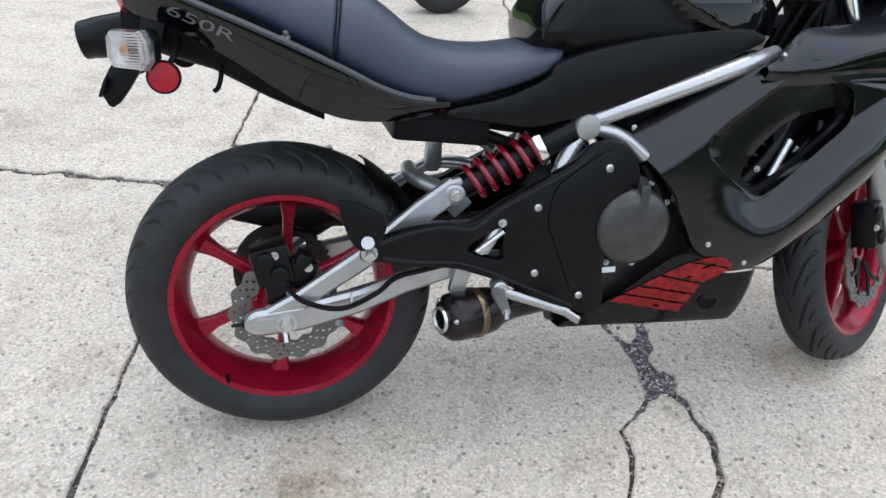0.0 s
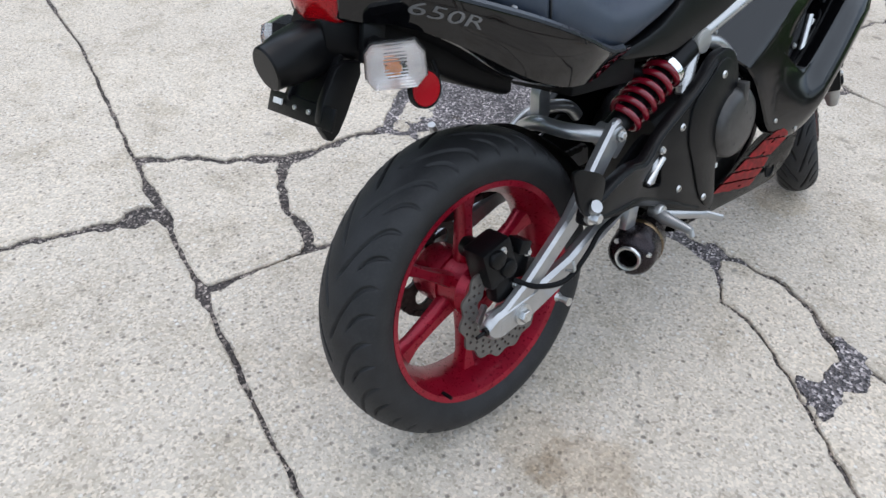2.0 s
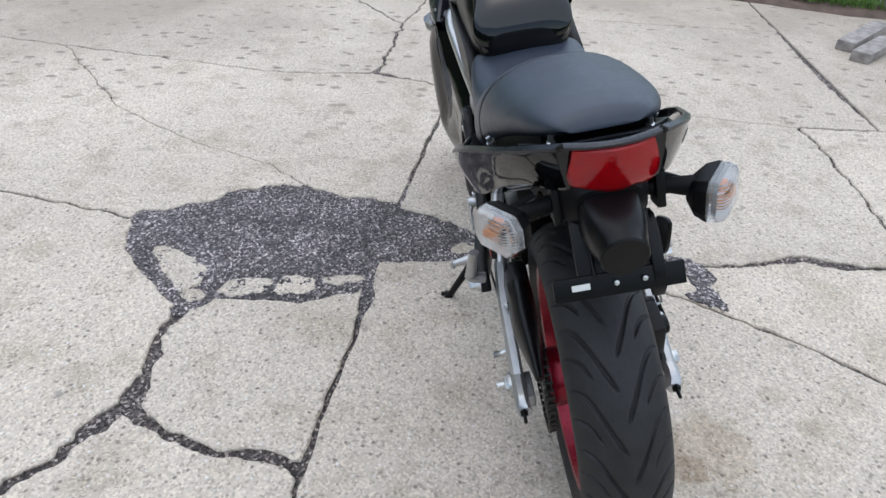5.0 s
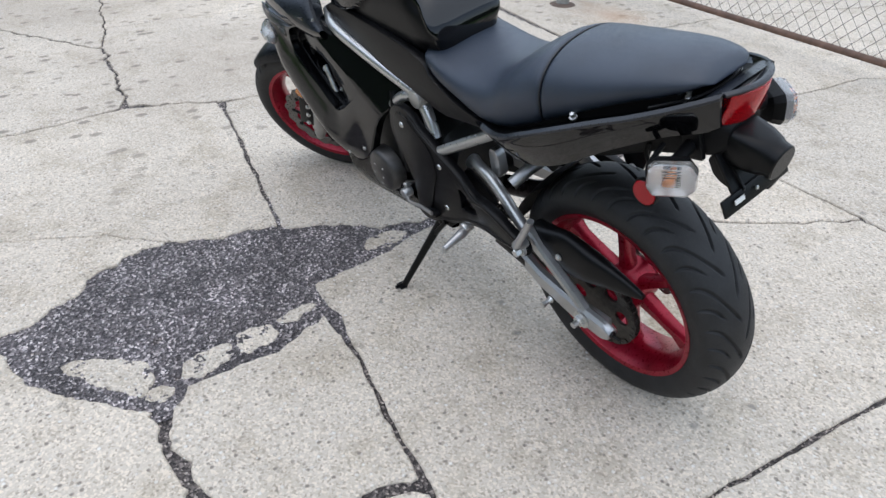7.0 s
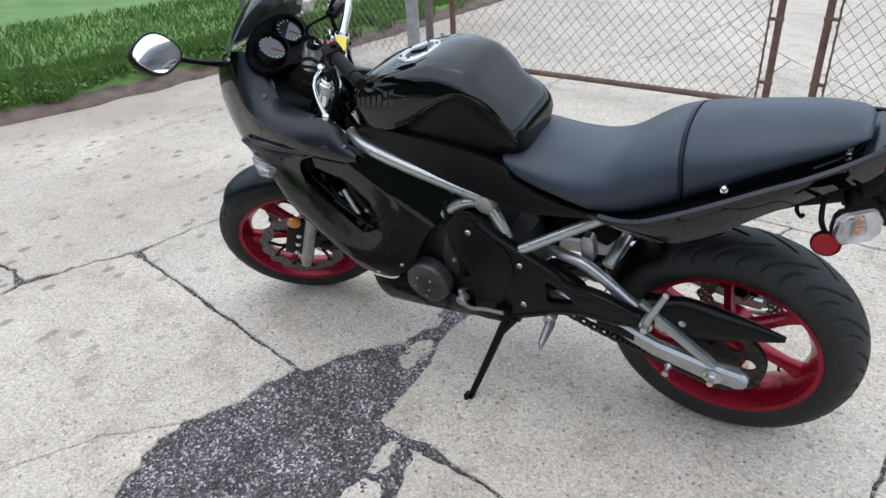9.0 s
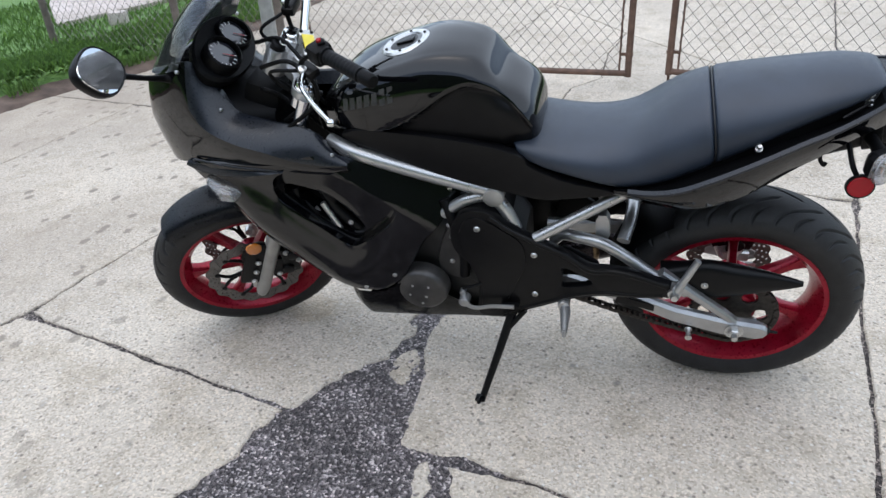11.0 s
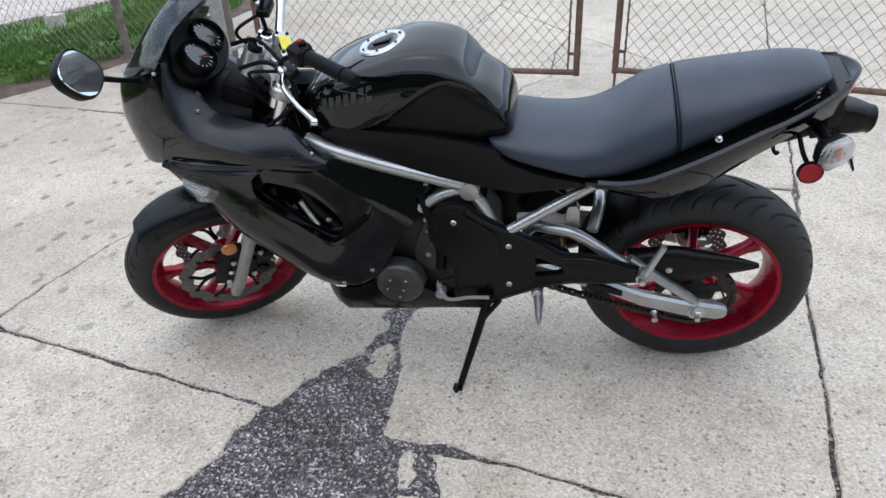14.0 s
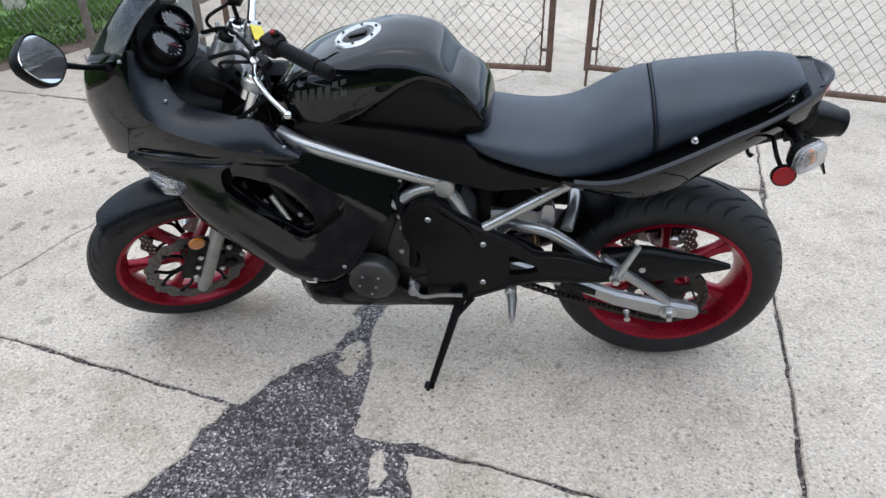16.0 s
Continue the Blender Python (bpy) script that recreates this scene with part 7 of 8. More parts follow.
# ---- tank
def tank_dims(x):
    w = curve_of([(0.512, 0.070), (0.517, 0.100), (0.530, 0.122), (0.553, 0.133), (0.60, 0.138), (0.70, 0.146), (0.80, 0.152), (0.90, 0.150), (0.98, 0.135), (1.05, 0.09)], x)
    zt = curve_of([(0.512, 0.880), (0.518, 0.905), (0.530, 0.928), (0.553, 0.952), (0.60, 0.983), (0.645, 1.036), (0.70, 1.058), (0.77, 1.062), (0.84, 1.046), (0.92, 1.022), (1.0, 0.985), (1.05, 0.940)], x)
    return w, zt + 0.012 * min(1.0, (x - 0.512) / 0.15), 0.80


def knee_arch(x):
    return curve_of([(0.512, 0.862), (0.530, 0.886), (0.558, 0.926), (0.589, 0.958), (0.631, 0.985), (0.673, 0.994), (0.720, 0.976), (0.773, 0.940), (0.85, 0.890), (0.92, 0.868), (1.0, 0.858)], x)


def tank_point(x, a):
    w, zt, zb = tank_dims(x)
    zc = curve_of([(0.512, 0.840), (0.56, 0.850), (0.62, 0.895), (1.05, 0.895)], x)
    c, s = math.cos(a), math.sin(a)
    n = 2.9
    y = w * math.copysign(abs(c) ** (2 / n), c)
    z = zc + (zt - zc if s > 0 else zc - zb) * math.copysign(abs(s) ** (2 / n), s)
    arch = knee_arch(x)
    k = min(1.0, max(0.0, (arch - z + 0.012) / 0.026))
    k = k * k * (3 - 2 * k)
    y *= 1 - (0.13 + 0.10 * min(1.0, max(0.0, (0.872 - z) / 0.03)) * min(1.0, max(0.0, (0.60 - x) / 0.03))) * k
    # flat crown between crisp shoulders
    shoulder = zt - curve_of([(0.53, 0.004), (0.62, 0.010), (0.72, 0.020), (0.84, 0.026), (1.0, 0.030)], x)
    f = min(1.0, max(0.0, (z - shoulder + 0.012) / 0.024))
    f = f * f * (3 - 2 * f)
    z -= f * 0.55 * max(0.0, z - shoulder + 0.004)
    if z > 0.93:
        y *= 1 - 0.05 * min(1.0, (z - 0.93) / max(0.02, shoulder - 0.93))
    return Vector((x, y, z))


rings = [[tank_point(x, a) for a in np.linspace(0, 2 * math.pi, 193)[:-1]] for x in np.linspace(0.512, 1.05, 180)]
bm = loft(rings)
bmesh.ops.recalc_face_normals(bm, faces=bm.faces)
# the knee recess takes a duller black, its darkness put into the material
for f in bm.faces:
    c = f.calc_center_median()
    f.material_index = 1 if 0.53 < c.x < 0.86 and c.z < knee_arch(c.x) - 0.004 else 0
tank = part("fuel_tank", bm, [PAINT, SATIN], bike, "glossy black fuel tank", sharp=85)
cap_c, cap_n = Vector((0.842, 0.0, 1.036)), Vector((0.25, 0, 0.97)).normalized()
cap = part("filler_cap", lathe([(0.040, 0.004), (0.043, 0.008), (0.058, 0.008), (0.0625, 0.004), (0.063, -0.008)], cap_c, cap_n, 56), STEEL, tank, "bright ring of the filler cap")
bm = bmesh.new()
add_lathe(bm, [(1e-4, 0.006), (0.030, 0.006), (0.041, 0.004)], cap_c, cap_n, 40)
m = Matrix.Translation(cap_c + cap_n * 0.008) @ turn_to(cap_n)
box(bm, m.translation, (0.044, 0.020, 0.006), m.to_3x3().to_4x4(), 0.002)
part("flap", bm, SATIN, cap)
for k in range(6):
    bm = bmesh.new()
    a = 2 * math.pi * (k + 0.5) / 6
    p = m @ Vector((0.0505 * math.cos(a), 0.0505 * math.sin(a), 0.0))
    knob(bm, p, cap_n, 0.0035, 0.003, 8)
    part("screw", bm, SATIN, cap)


def on_tank(x, z, s):
    best = min((tank_point(x, a) for a in np.linspace(-0.6, 1.55, 240)), key=lambda p: abs(p.z - z))
    return Vector((x, s * (best.y + 0.0012), z))


# maker's lettering as plain bars
for s in (-1, 1):
    for k in range(8):
        x = 1.000 - 0.0200 * k
        z = 0.935 + 0.0058 * k
        h = 0.013 + 0.005 * (k in (0, 6, 7))
        bm = bmesh.new()
        p0, p1 = on_tank(x, z - h, s), on_tank(x, z + h, s)
        q0, q1 = on_tank(x - 0.0135, z - h + 0.004, s), on_tank(x - 0.0135, z + h + 0.004, s)
        v = [bm.verts.new(q) for q in (p0, q0, q1, p1)]
        bm.faces.new(v)
        bmesh.ops.solidify(bm, geom=bm.faces[:], thickness=0.0008)
        part("marking", bm, DECAL, tank, smooth=False)

# ---- side covers under the tank
SIDE = [(1.01, 0.862), (0.95, 0.885), (0.86, 0.880), (0.75, 0.868), (0.62, 0.842), (0.545, 0.818), (0.535, 0.790), (0.44, 0.752), (0.33, 0.735), (0.325, 0.720), (0.42, 0.705), (0.505, 0.690), (0.60, 0.708), (0.72, 0.742), (0.90, 0.812)]
for s in (-1, 1):
    bm = plate(rounded(SIDE, 1), 0.0, 0.030, 0.008)
    for v in bm.verts:
        v.co.y = s * (v.co.y + curve_of([(0.30, 0.112), (0.45, 0.112), (0.60, 0.108), (0.80, 0.118), (1.0, 0.120)], v.co.x))
    part("side_cover", bm, SATIN, bike, "satin black side cover under the tank", sharp=40)
bm = bmesh.new()
rings = []
for x, hw, zb, zt in ((0.33, 0.09, 0.69, 0.75), (0.50, 0.10, 0.66, 0.80), (0.70, 0.11, 0.66, 0.84), (0.92, 0.11, 0.70, 0.86), (1.05, 0.07, 0.74, 0.88)):
    rings.append([(x, hw * math.copysign(abs(math.cos(a)) ** 0.6, math.cos(a)), (zb + zt) / 2 + (zt - zb) / 2 * math.copysign(abs(math.sin(a)) ** 0.6, math.sin(a))) for a in np.linspace(0, 2 * math.pi, 25)[:-1]])
add_loft(bm, rings)
part("air_box", bm, MATTE, bike, "black air box under the tank")

# ---- seat
def tail_shift(bm):
    """The subframe stands a little to one side towards its end."""
    for v in bm.verts:
        v.co.y -= 0.009 * min(1.0, max(0.0, (0.24 - v.co.x) / 0.40))
    return bm


SEAT_TOP = [(-0.205, 0.980), (-0.197, 0.992), (-0.180, 1.001), (-0.12, 1.003), (-0.03, 0.990), (0.08, 0.972), (0.12, 0.963), (0.15, 0.952), (0.19, 0.932), (0.23, 0.906), (0.27, 0.878), (0.31, 0.858), (0.37, 0.845), (0.44, 0.842), (0.50, 0.847), (0.545, 0.852), (0.575, 0.846)]
SEAT_BOT = [(-0.205, 0.977), (-0.195, 0.976), (-0.18, 0.966), (-0.15, 0.950), (-0.05, 0.905), (0.065, 0.842), (0.19, 0.770), (0.27, 0.742), (0.33, 0.735), (0.44, 0.758), (0.52, 0.782), (0.56, 0.806), (0.575, 0.826)]
SEAT_W = [(-0.205, 0.045), (-0.197, 0.062), (-0.180, 0.077), (-0.15, 0.092), (-0.12, 0.103), (-0.03, 0.126), (0.08, 0.145), (0.20, 0.152), (0.30, 0.150), (0.40, 0.143), (0.50, 0.136), (0.545, 0.128), (0.565, 0.118), (0.575, 0.100)]


def seat_ring(x, shrink=0.0):
    zt, zb, w = curve_of(SEAT_TOP, x) - shrink, curve_of(SEAT_BOT, x), curve_of(SEAT_W, x) - shrink
    hip = curve_of([(-0.207, 0.35), (0.10, 0.32), (0.35, 0.34), (0.575, 0.45)], x)
    zc = zb + (zt - zb) * hip
    out = []
    for a in np.linspace(0, 2 * math.pi, 49)[:-1]:
        c, s = math.cos(a), math.sin(a)
        rise = curve_of([(-0.207, 2.0), (0.10, 2.15), (0.25, 2.6), (0.40, 2.4), (0.575, 2.4)], x)
        y = w * math.copysign(abs(c) ** (2 / (rise if s > 0 else 5.0)), c)
        z = zc + ((zt - zc) * abs(s) ** (2 / rise) if s > 0 else -(zc - zb) * abs(s) ** (2 / 3.0))
        # crown of the cushion follows the line of the step
        out.append((x + 0.018 * max(0, s) * math.sin(math.pi * min(1, max(0, (x + 0.12) / 0.48))) ** 2, y, z))
    return out


seat = part("seat", tail_shift(loft([seat_ring(x) for x in np.linspace(0.575, 0.130, 40)] + [seat_ring(0.124, 0.003), seat_ring(0.120, 0.010)])), VINYL, bike, "black vinyl rider seat", sharp=70)
part("pillion_pad", tail_shift(loft([seat_ring(0.120, 0.010), seat_ring(0.116, 0.003)] + [seat_ring(x) for x in np.linspace(0.110, -0.180, 40)] + [seat_ring(x) for x in (-0.186, -0.191, -0.196, -0.200, -0.203, -0.205)])), VINYL, seat, "black vinyl pillion pad", sharp=70)
loop = [Vector(p) + (Vector(p) - Vector((p[0], 0, 0.86))).normalized() * -0.002 for p in seat_ring(0.120)]
part("piping", tail_shift(tube(loop + [loop[0]], 0.0020, 8, False)), PIPING, seat)

# ---- tail
TAIL_TOP = [(-0.268, 0.980), (-0.258, 0.986), (-0.250, 0.984), (-0.235, 0.977), (-0.20, 0.963), (-0.159, 0.946), (-0.10, 0.922), (-0.036, 0.896), (0.03, 0.868), (0.074, 0.848), (0.142, 0.815), (0.195, 0.787), (0.25, 0.766), (0.33, 0.752)]
TAIL_BOT = [(-0.268, 0.980), (-0.262, 0.972), (-0.252, 0.940), (-0.236, 0.908), (-0.166, 0.886), (-0.11, 0.858), (-0.05, 0.822), (0.03, 0.768), (0.085, 0.740), (0.14, 0.723), (0.23, 0.718), (0.33, 0.724)]
TAIL_W = [(-0.268, 0.038), (-0.258, 0.052), (-0.250, 0.060), (-0.240, 0.071), (-0.20, 0.103), (-0.159, 0.127), (-0.10, 0.152), (-0.05, 0.165), (0.0, 0.180), (0.05, 0.193), (0.12, 0.203), (0.18, 0.202), (0.25, 0.184), (0.33, 0.160)]


def tail_ring(x, inset=0.0):
    zt, zb, w = curve_of(TAIL_TOP, x), curve_of(TAIL_BOT, x), curve_of(TAIL_W, x)
    pts = []
    for u in np.linspace(-1, 1, 33):
        v = abs(u)
        if v > 0.35:
            t = (v - 0.35) / 0.65
            z = zb + (zt - zb) * t
            y = w * (0.86 + 0.14 * math.sin(t * math.pi / 2))
        else:
            z = zb - 0.004 * (1 - v / 0.35)
            y = w * 0.86 * v / 0.35
        pts.append((x, math.copysign(y, u), z))
    for y, dz in ((w * 0.96, 0.0), (w * 0.88, -0.010), (0, -0.011), (-w * 0.88, -0.010), (-w * 0.96, 0.0)):
        # a shallow well inside the lip
        k = min(1.0, max(0.0, (x + 0.205) / 0.015))
        pts.append((x, y, zt + dz * (1.3 * k - 0.1)))
    return pts


bm = loft([tail_ring(x) for x in list(np.linspace(0.33, -0.212, 38)) + [-0.217, -0.221, -0.225, -0.229, -0.232, -0.235, -0.237, -0.238]])
bmesh.ops.recalc_face_normals(bm, faces=bm.faces)
# matte black keeps the well dark; the rear deck takes the sky-sheen black
for f in bm.faces:
    c = f.calc_center_median()
    f.material_index = 0 if f.normal.z < 0.5 or abs(c.y) > 0.9 * curve_of(TAIL_W, c.x) else 1 if c.x > -0.198 else 2
tail = part("tail_fairing", tail_shift(bm), [PAINT, MATTE, SHEENBLACK], bike, "glossy black tail fairing", sharp=45)
for y in (-0.070, 0.070):
    bm = bmesh.new()
    add_lathe(bm, [(0.010, 0.0), (0.010, 0.004), (0.0065, 0.005), (0.0065, 0.013), (0.0045, 0.014), (0.0045, 0.024), (1e-4, 0.025)], (-0.170, y - 0.0095, 0.942), (-0.2, 0, 1), 16)
    part("nut", bm, STEEL, tail, "bright stud and nut")
bm = bmesh.new()
add_tube(bm, [(-0.120, -0.118, 0.930), (-0.180, -0.075, 0.952), (-0.196, -0.009, 0.958), (-0.180, 0.057, 0.952), (-0.120, 0.100, 0.930)], 0.004, 8)
part("rail", bm, SATIN, tail, "thin black rail behind the seat")
for s in (-1, 1):
    bm = bmesh.new()
    rings = []
    for x in np.linspace(0.30, -0.238, 46):
        zt, w = curve_of(TAIL_TOP, x), curve_of(TAIL_W, x)
        rings.append([(x, s * (w - 0.010), zt + 0.003), (x, s * (w - 0.006), zt + 0.005), (x, s * (w + 0.002), zt - 0.001), (x, s * (w + 0.0025), zt - 0.006), (x, s * (w - 0.006), zt - 0.008)])
    add_loft(bm, rings)
    # the edge's sky highlight is partly put into this lighter black
    part("edge_trim", tail_shift(bm), SHEENBLACK, tail)
    bm = bmesh.new()
    hexbolt(bm, (0.034, s * 0.139 - 0.006, 0.866), (0, s * 0.4, 0.9), 0.0055, 0.014)
    part("screw", bm, STEEL, tail)
# dark filler between seat and tail
rings = []
for x in np.linspace(0.28, -0.160, 24):
    zs, w = curve_of(SEAT_BOT, x), curve_of(SEAT_W, x) * 0.93
    zt = curve_of(TAIL_TOP, x) - 0.01
    rings.append([(x, w, zt), (x, w, zs + 0.02), (x, -w, zs + 0.02), (x, -w, zt)])
part("seat_base", tail_shift(loft(rings)), MATTE, bike, "black plastic seat base")
# tail light wrapped round the end
rings = []
for k in np.linspace(-1, 1, 33):
    q = k * k
    top, low = Vector((-0.268 + 0.024 * q, 0.053 * k - 0.010, 0.980 - 0.003 * q)), Vector((-0.246 + 0.020 * q, 0.069 * k - 0.010, 0.899 + 0.008 * q))
    mid = top.lerp(low, 0.55) + Vector((-0.006, 0, 0))
    inn = Vector((0.020, -0.006 * k, 0.0))
    rings.append([top + Vector((0.003, 0, 0.001)), top.lerp(low, 0.06) + Vector((-0.004, 0, 0)), top.lerp(mid, 0.5) + Vector((-0.003, 0, 0)), mid, mid.lerp(low, 0.6) + Vector((-0.003, 0, 0)), low.lerp(mid, 0.06) + Vector((-0.002, 0, 0)), low + Vector((0.003, 0, -0.002)), low + inn])
bm = loft(rings, False, False)
bmesh.ops.recalc_face_normals(bm, faces=bm.faces)
bmesh.ops.solidify(bm, geom=bm.faces[:], thickness=0.0025)
tl = part("tail_light", bm, TAILLENS, bike, "red tail light lens", sharp=40)
tl.visible_shadow = False
bm = bmesh.new()
rings = []
for k in np.linspace(-1.18, 1.18, 25):
    c = Vector((-0.266 + 0.020 * k * k, 0.055 * k - 0.010, 0.9835 - 0.0045 * k * k))
    rings.append([c + Vector(d) for d in ((-0.004, 0, -0.003), (-0.005, 0, 0.001), (-0.002, 0, 0.003), (0.006, 0, 0.003), (0.010, 0, 0.0), (0.024, 0, -0.014), (0.022, 0, -0.017), (0.006, 0, -0.004))])
add_loft(bm, rings)
part("lip", bm, SHEENBLACK, tail, "black lip over the tail light")
rings = []
for k in np.linspace(-1, 1, 17):
    q = k * k
    rings.append([Vector((-0.262 + 0.026 * q, 0.050 * k - 0.010, 0.978)), Vector((-0.226 + 0.012 * q, 0.044 * k - 0.010, 0.962)), Vector((-0.212 + 0.006 * q, 0.046 * k - 0.010, 0.930)), Vector((-0.236 + 0.018 * q, 0.063 * k - 0.010, 0.903))])
bm = loft(rings, False, False)
bmesh.ops.solidify(bm, geom=bm.faces[:], thickness=0.002)
part("reflector", bm, REFLECTOR, tl, "bright bowl behind the red lens", sharp=20)
bm = bmesh.new()
add_lathe(bm, [(0.011, -0.006), (0.011, 0.010), (0.009, 0.014), (0.009, 0.026), (0.006, 0.032), (1e-4, 0.034)], (-0.222, -0.012, 0.940), (-1, 0, 0.2), 20)
part("bulb", bm, MATTE, tl, "dark bulb and holder")
# number of the model on the tail's flank
for s in (-1,):
    cu = bpy.data.curves.new("lettering", "FONT")
    cu.body, cu.size, cu.extrude, cu.shear = "650R", 0.042, 0.0004, 0.25
    tmp = bpy.data.objects.new("lettering", cu)
    scene.collection.objects.link(tmp)
    me = bpy.data.meshes.new_from_object(tmp.evaluated_get(bpy.context.evaluated_depsgraph_get()))
    bpy.data.objects.remove(tmp)
    bm = bmesh.new()
    bm.from_mesh(me)
    bpy.data.meshes.remove(me)
    for v in bm.verts:
        lx, lz = v.co.x, v.co.y
        x = -0.165 + lx * 1.25 if s < 0 else -0.040 - lx * 1.25
        z = curve_of(TAIL_TOP, x) - 0.040 + lz * 0.66
        t = (z - curve_of(TAIL_BOT, x)) / (curve_of(TAIL_TOP, x) - curve_of(TAIL_BOT, x))
        y = curve_of(TAIL_W, x) * (0.86 + 0.14 * math.sin(min(1, max(0, t)) * math.pi / 2)) + 0.0012 + v.co.z
        v.co = (x, s * y, z)
    part("lettering", tail_shift(bm), DECAL, tail, "grey model number", smooth=False)

# ---- undertail, plate bracket, rear lamps
bm = bmesh.new()
rings = []
for x, hw, zb, zt in ((0.10, 0.07, 0.70, 0.76), (0.0, 0.075, 0.745, 0.82), (-0.10, 0.075, 0.80, 0.89), (-0.18, 0.068, 0.825, 0.925), (-0.235, 0.058, 0.845, 0.925), (-0.25, 0.045, 0.86, 0.91)):
    rings.append([(x, hw * math.copysign(abs(math.cos(a)) ** 0.5, math.cos(a)), (zb + zt) / 2 + (zt - zb) / 2 * math.copysign(abs(math.sin(a)) ** 0.5, math.sin(a))) for a in np.linspace(0, 2 * math.pi, 25)[:-1]])
add_loft(bm, rings)
under = part("undertail", bm, MATTE, bike, "black undertail with a lamp housing and plate bracket")
bm = bmesh.new()
rings = []
for u, hw, up, sq in ((0.0, 0.044, 0.036, 0.40), (0.35, 0.043, 0.037, 0.45), (0.62, 0.041, 0.037, 0.6), (0.80, 0.037, 0.036, 0.85), (0.86, 0.0345, 0.0345, 1.0), (0.98, 0.0335, 0.0335, 1.0), (1.0, 0.031, 0.031, 1.0)):
    c = Vector((-0.205, 0.0, 0.872)).lerp(Vector((-0.331, 0.0, 0.850)), u)
    rings.append([c + Vector((-0.16 * up * math.sin(a), hw * math.copysign(abs(math.cos(a)) ** sq, math.cos(a)), up * math.copysign(abs(math.sin(a)) ** sq, math.sin(a)))) for a in np.linspace(0, 2 * math.pi, 41)[:-1]])
add_loft(bm, rings)
part("lamp_housing", bm, SATIN, under)
bm = plate(rounded([(-0.200, 0.84), (-0.245, 0.850), (-0.285, 0.800), (-0.298, 0.765), (-0.285, 0.735), (-0.262, 0.750)], 1), -0.066, -0.048, 0.003)
part("bracket_arm", bm, SATIN, under)
bm = plate(rounded([(-0.205, 0.83), (-0.245, 0.845), (-0.275, 0.81), (-0.292, 0.79), (-0.270, 0.775), (-0.225, 0.79)], 1), 0.030, 0.036, 0.002)
part("bracket_arm", bm, SATIN, under)
bm = bmesh.new()
box(bm, (-0.288, 0.0, 0.778), (0.006, 0.186, 0.034), Matrix.Rotation(radians(24), 4, "Y"), 0.002)
br = part("plate_bracket", bm, SATIN, under)
bm = bmesh.new()
box(bm, (-0.258, 0.0, 0.818), (0.008, 0.112, 0.090), Matrix.Rotation(radians(34), 4, "Y"), 0.003)
part("flap", bm, SATIN, under)
bm = bmesh.new()
box(bm, (-0.2945, 0.055, 0.784), (0.003, 0.026, 0.009), Matrix.Rotation(radians(24), 4, "Y"), 0.001)
part("slot", bm, WHITEMARK, br)
for y in (-0.035, 0.005):
    bm = bmesh.new()
    knob(bm, (-0.293, y, 0.782), (-1, 0, 0.4), 0.004, 0.004, 10)
    part("rivet", bm, STEEL, br)
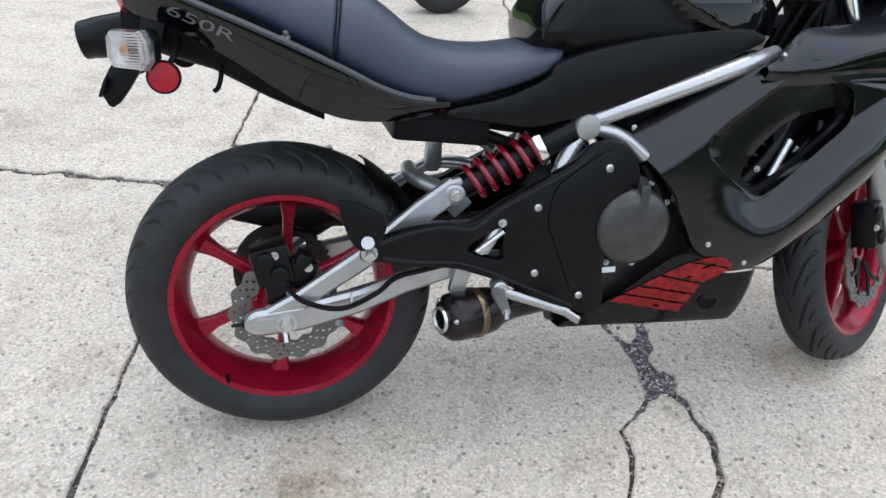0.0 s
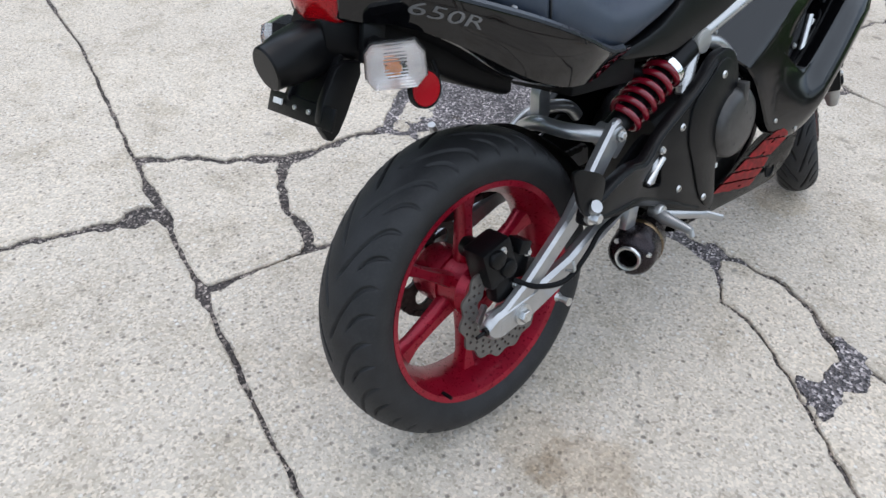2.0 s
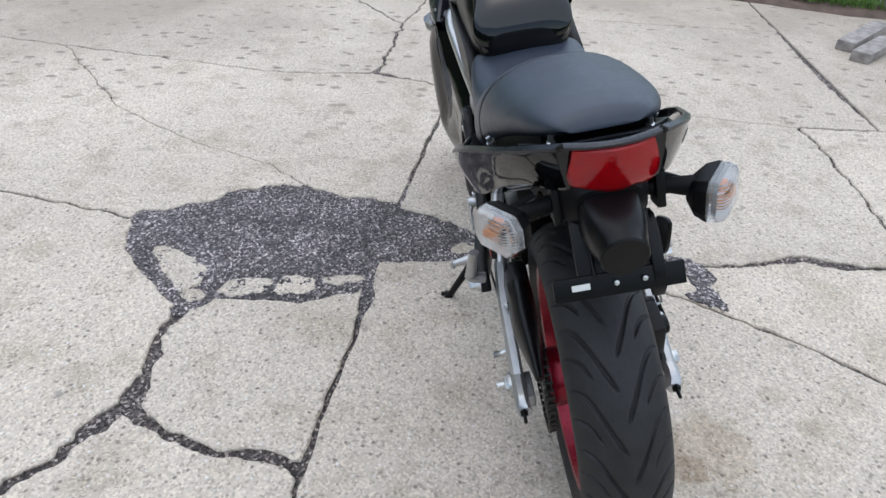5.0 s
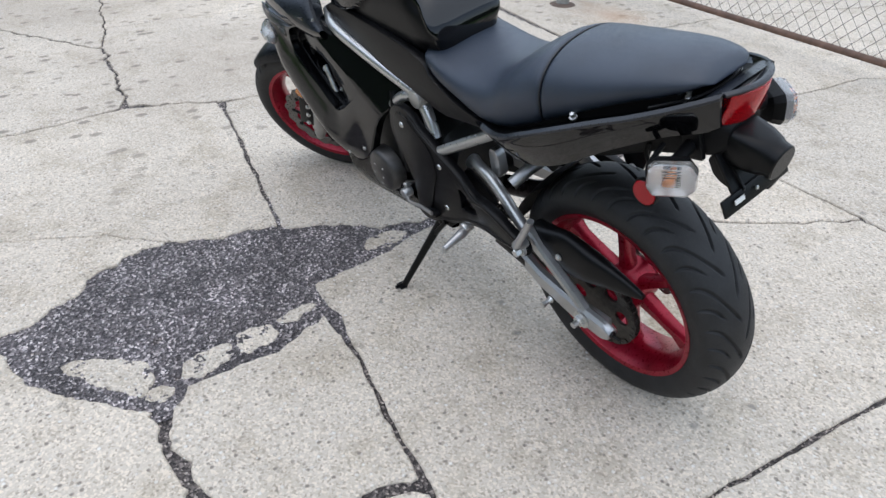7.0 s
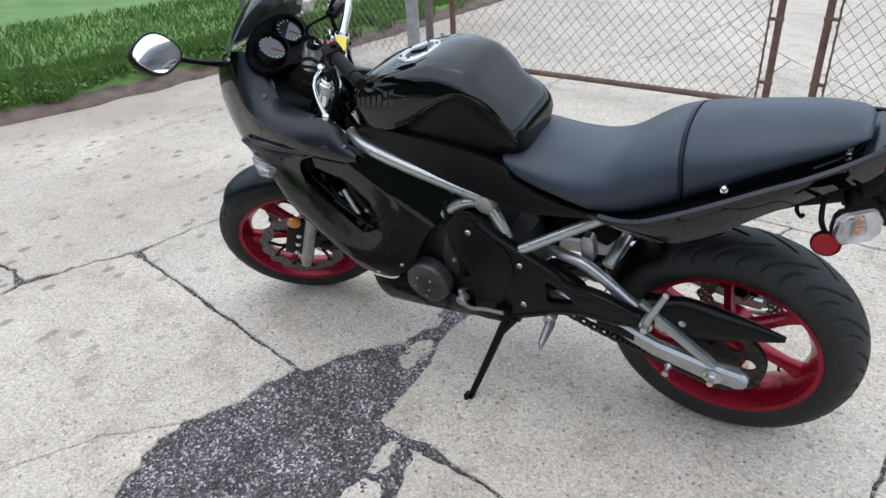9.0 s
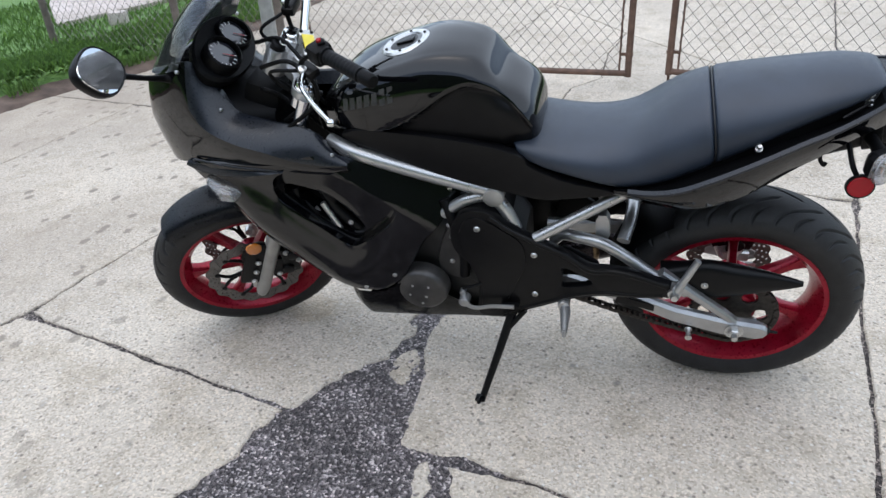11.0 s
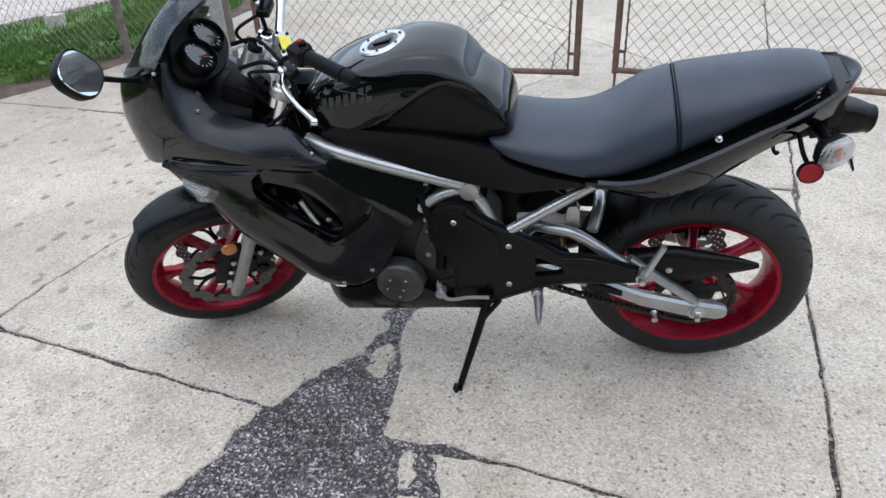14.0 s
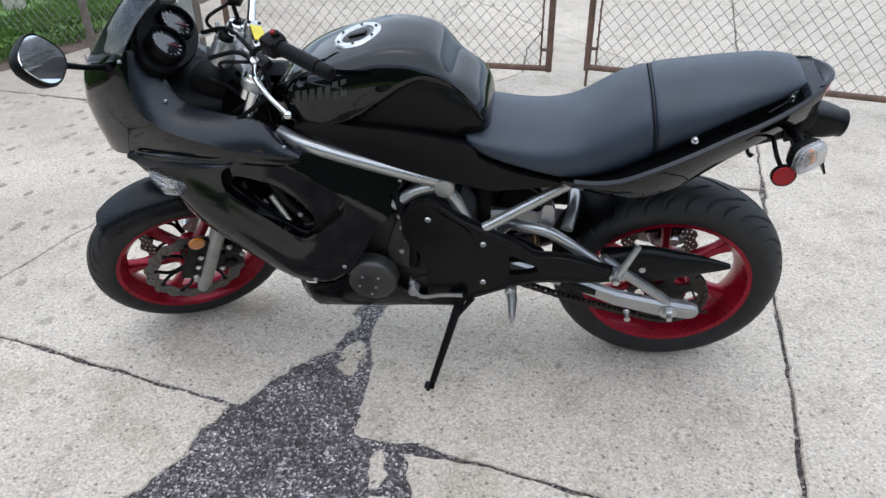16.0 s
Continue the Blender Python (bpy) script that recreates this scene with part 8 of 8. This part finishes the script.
for s in (-1, 1):
    ind = part("rear_turn_signal", tube([(-0.19, s * 0.055, 0.868), (-0.20, s * 0.100, 0.866), (-0.205, s * 0.130, 0.862)], [0.014, 0.012, 0.016], 14, False), MATTE, bike, "clear rear turn signal on a short black stalk")
    bm = bmesh.new()
    box(bm, (-0.196, s * 0.074 - 0.008, 0.868), (0.040, 0.014, 0.058), Matrix.Rotation(radians(12), 4, "Y"), 0.004)
    part("mount", bm, SATIN, ind)
    c = Vector((-0.214, s * 0.152 - 0.006, 0.852))
    hexa = [(0.030, 0.018), (0.022, 0.027), (-0.022, 0.027), (-0.031, 0.012), (-0.031, -0.014), (-0.020, -0.027), (0.024, -0.026), (0.032, -0.012)]
    hexa = [(y * 1.40, z * 1.22) for y, z in hexa]
    turn = Matrix.Rotation(radians(-s * 54), 4, "Z")
    rings = []
    for off, k in ((0.034, 0.45), (0.020, 0.85), (0.004, 1.0), (0.0, 1.0)):
        rings.append([c + turn @ Vector((off, y * k, z * k)) for y, z in hexa])
    part("housing", loft(rings), MATTE, ind, sharp=25)
    rings = []
    for off, k in ((0.0, 0.98), (-0.012, 0.99), (-0.022, 0.90), (-0.027, 0.70), (-0.028, 0.3)):
        rings.append([c + turn @ Vector((off, y * k, z * k)) for y, z in hexa])
    lens = part("lens", loft(rings), CLEARLENS, ind, "clear ribbed lens", sharp=30)
    rings = [[c + turn @ Vector((off, y * k, z * k)) for y, z in hexa] for off, k in ((-0.014, 0.955), (-0.006, 0.75), (-0.001, 0.35))]
    part("reflector", loft(rings, True, False), REFLECTOR, ind, sharp=12)
    bm = bmesh.new()
    bmesh.ops.create_uvsphere(bm, u_segments=14, v_segments=10, radius=0.0105, matrix=Matrix.Translation(c + turn @ Vector((-0.013, 0.004, 0))) @ Matrix.Diagonal((0.8, 1.7, 1.0, 1)))
    part("bulb", bm, AMBER, ind, "amber bulb")
    ref = part("side_reflector", lathe([(1e-4, 0.010), (0.024, 0.010), (0.0255, 0.008), (0.0255, 0.004)], (-0.173, s * 0.160, 0.806), (0, s, 0.05), 40), REDREF, bike, "round red side reflector on a bent arm")
    part("rim", lathe([(0.0253, 0.0085), (0.028, 0.009), (0.0285, 0.0), (1e-4, -0.001)], (-0.173, s * 0.160, 0.806), (0, s, 0.05), 40), MATTE, ref)
    bm = bmesh.new()
    add_tube(bm, [(-0.17, s * 0.150, 0.815), (-0.155, s * 0.135, 0.84), (-0.15, s * 0.09, 0.862)], 0.0055, 8)
    part("arm", bm, MATTE, ref)
part("cable_hook", tube([(-0.085, -0.08, 0.815), (-0.085, -0.088, 0.795), (-0.092, -0.088, 0.775), (-0.10, -0.085, 0.768)], 0.0045, 8), MATTE, bike)
part("cable_hook", tube([(-0.105, 0.075, 0.835), (-0.105, 0.083, 0.815), (-0.115, 0.083, 0.800), (-0.12, 0.08, 0.805)], 0.0045, 8), MATTE, bike)

# ---------------------------------------------------------------- tyre of a small trailer beyond the drive
spare = tagged(new("wheel"), "small black rubber tyre on a grey rim standing on the drive", "wheel")
spare.matrix_basis = pose(0.897, 3.30, 0.246, 0, 0, 8)
part("tyre", lathe([(0.150, -0.055), (0.175, -0.070), (0.215, -0.074), (0.236, -0.062), (0.245, -0.035), (0.246, 0.0), (0.245, 0.035), (0.236, 0.062), (0.215, 0.074), (0.175, 0.070), (0.150, 0.055)], (0, 0, 0), (0, 1, 0), 64), RUBBER, spare)
part("rim", lathe([(0.152, -0.052), (0.140, -0.050), (0.132, -0.020), (0.05, -0.012), (0.03, -0.03), (1e-4, -0.032), (1e-4, 0.032), (0.03, 0.03), (0.05, 0.012), (0.132, 0.020), (0.140, 0.050), (0.152, 0.052)], (0, 0, 0), (0, 1, 0), 48), GALV, spare, "plain grey rim")
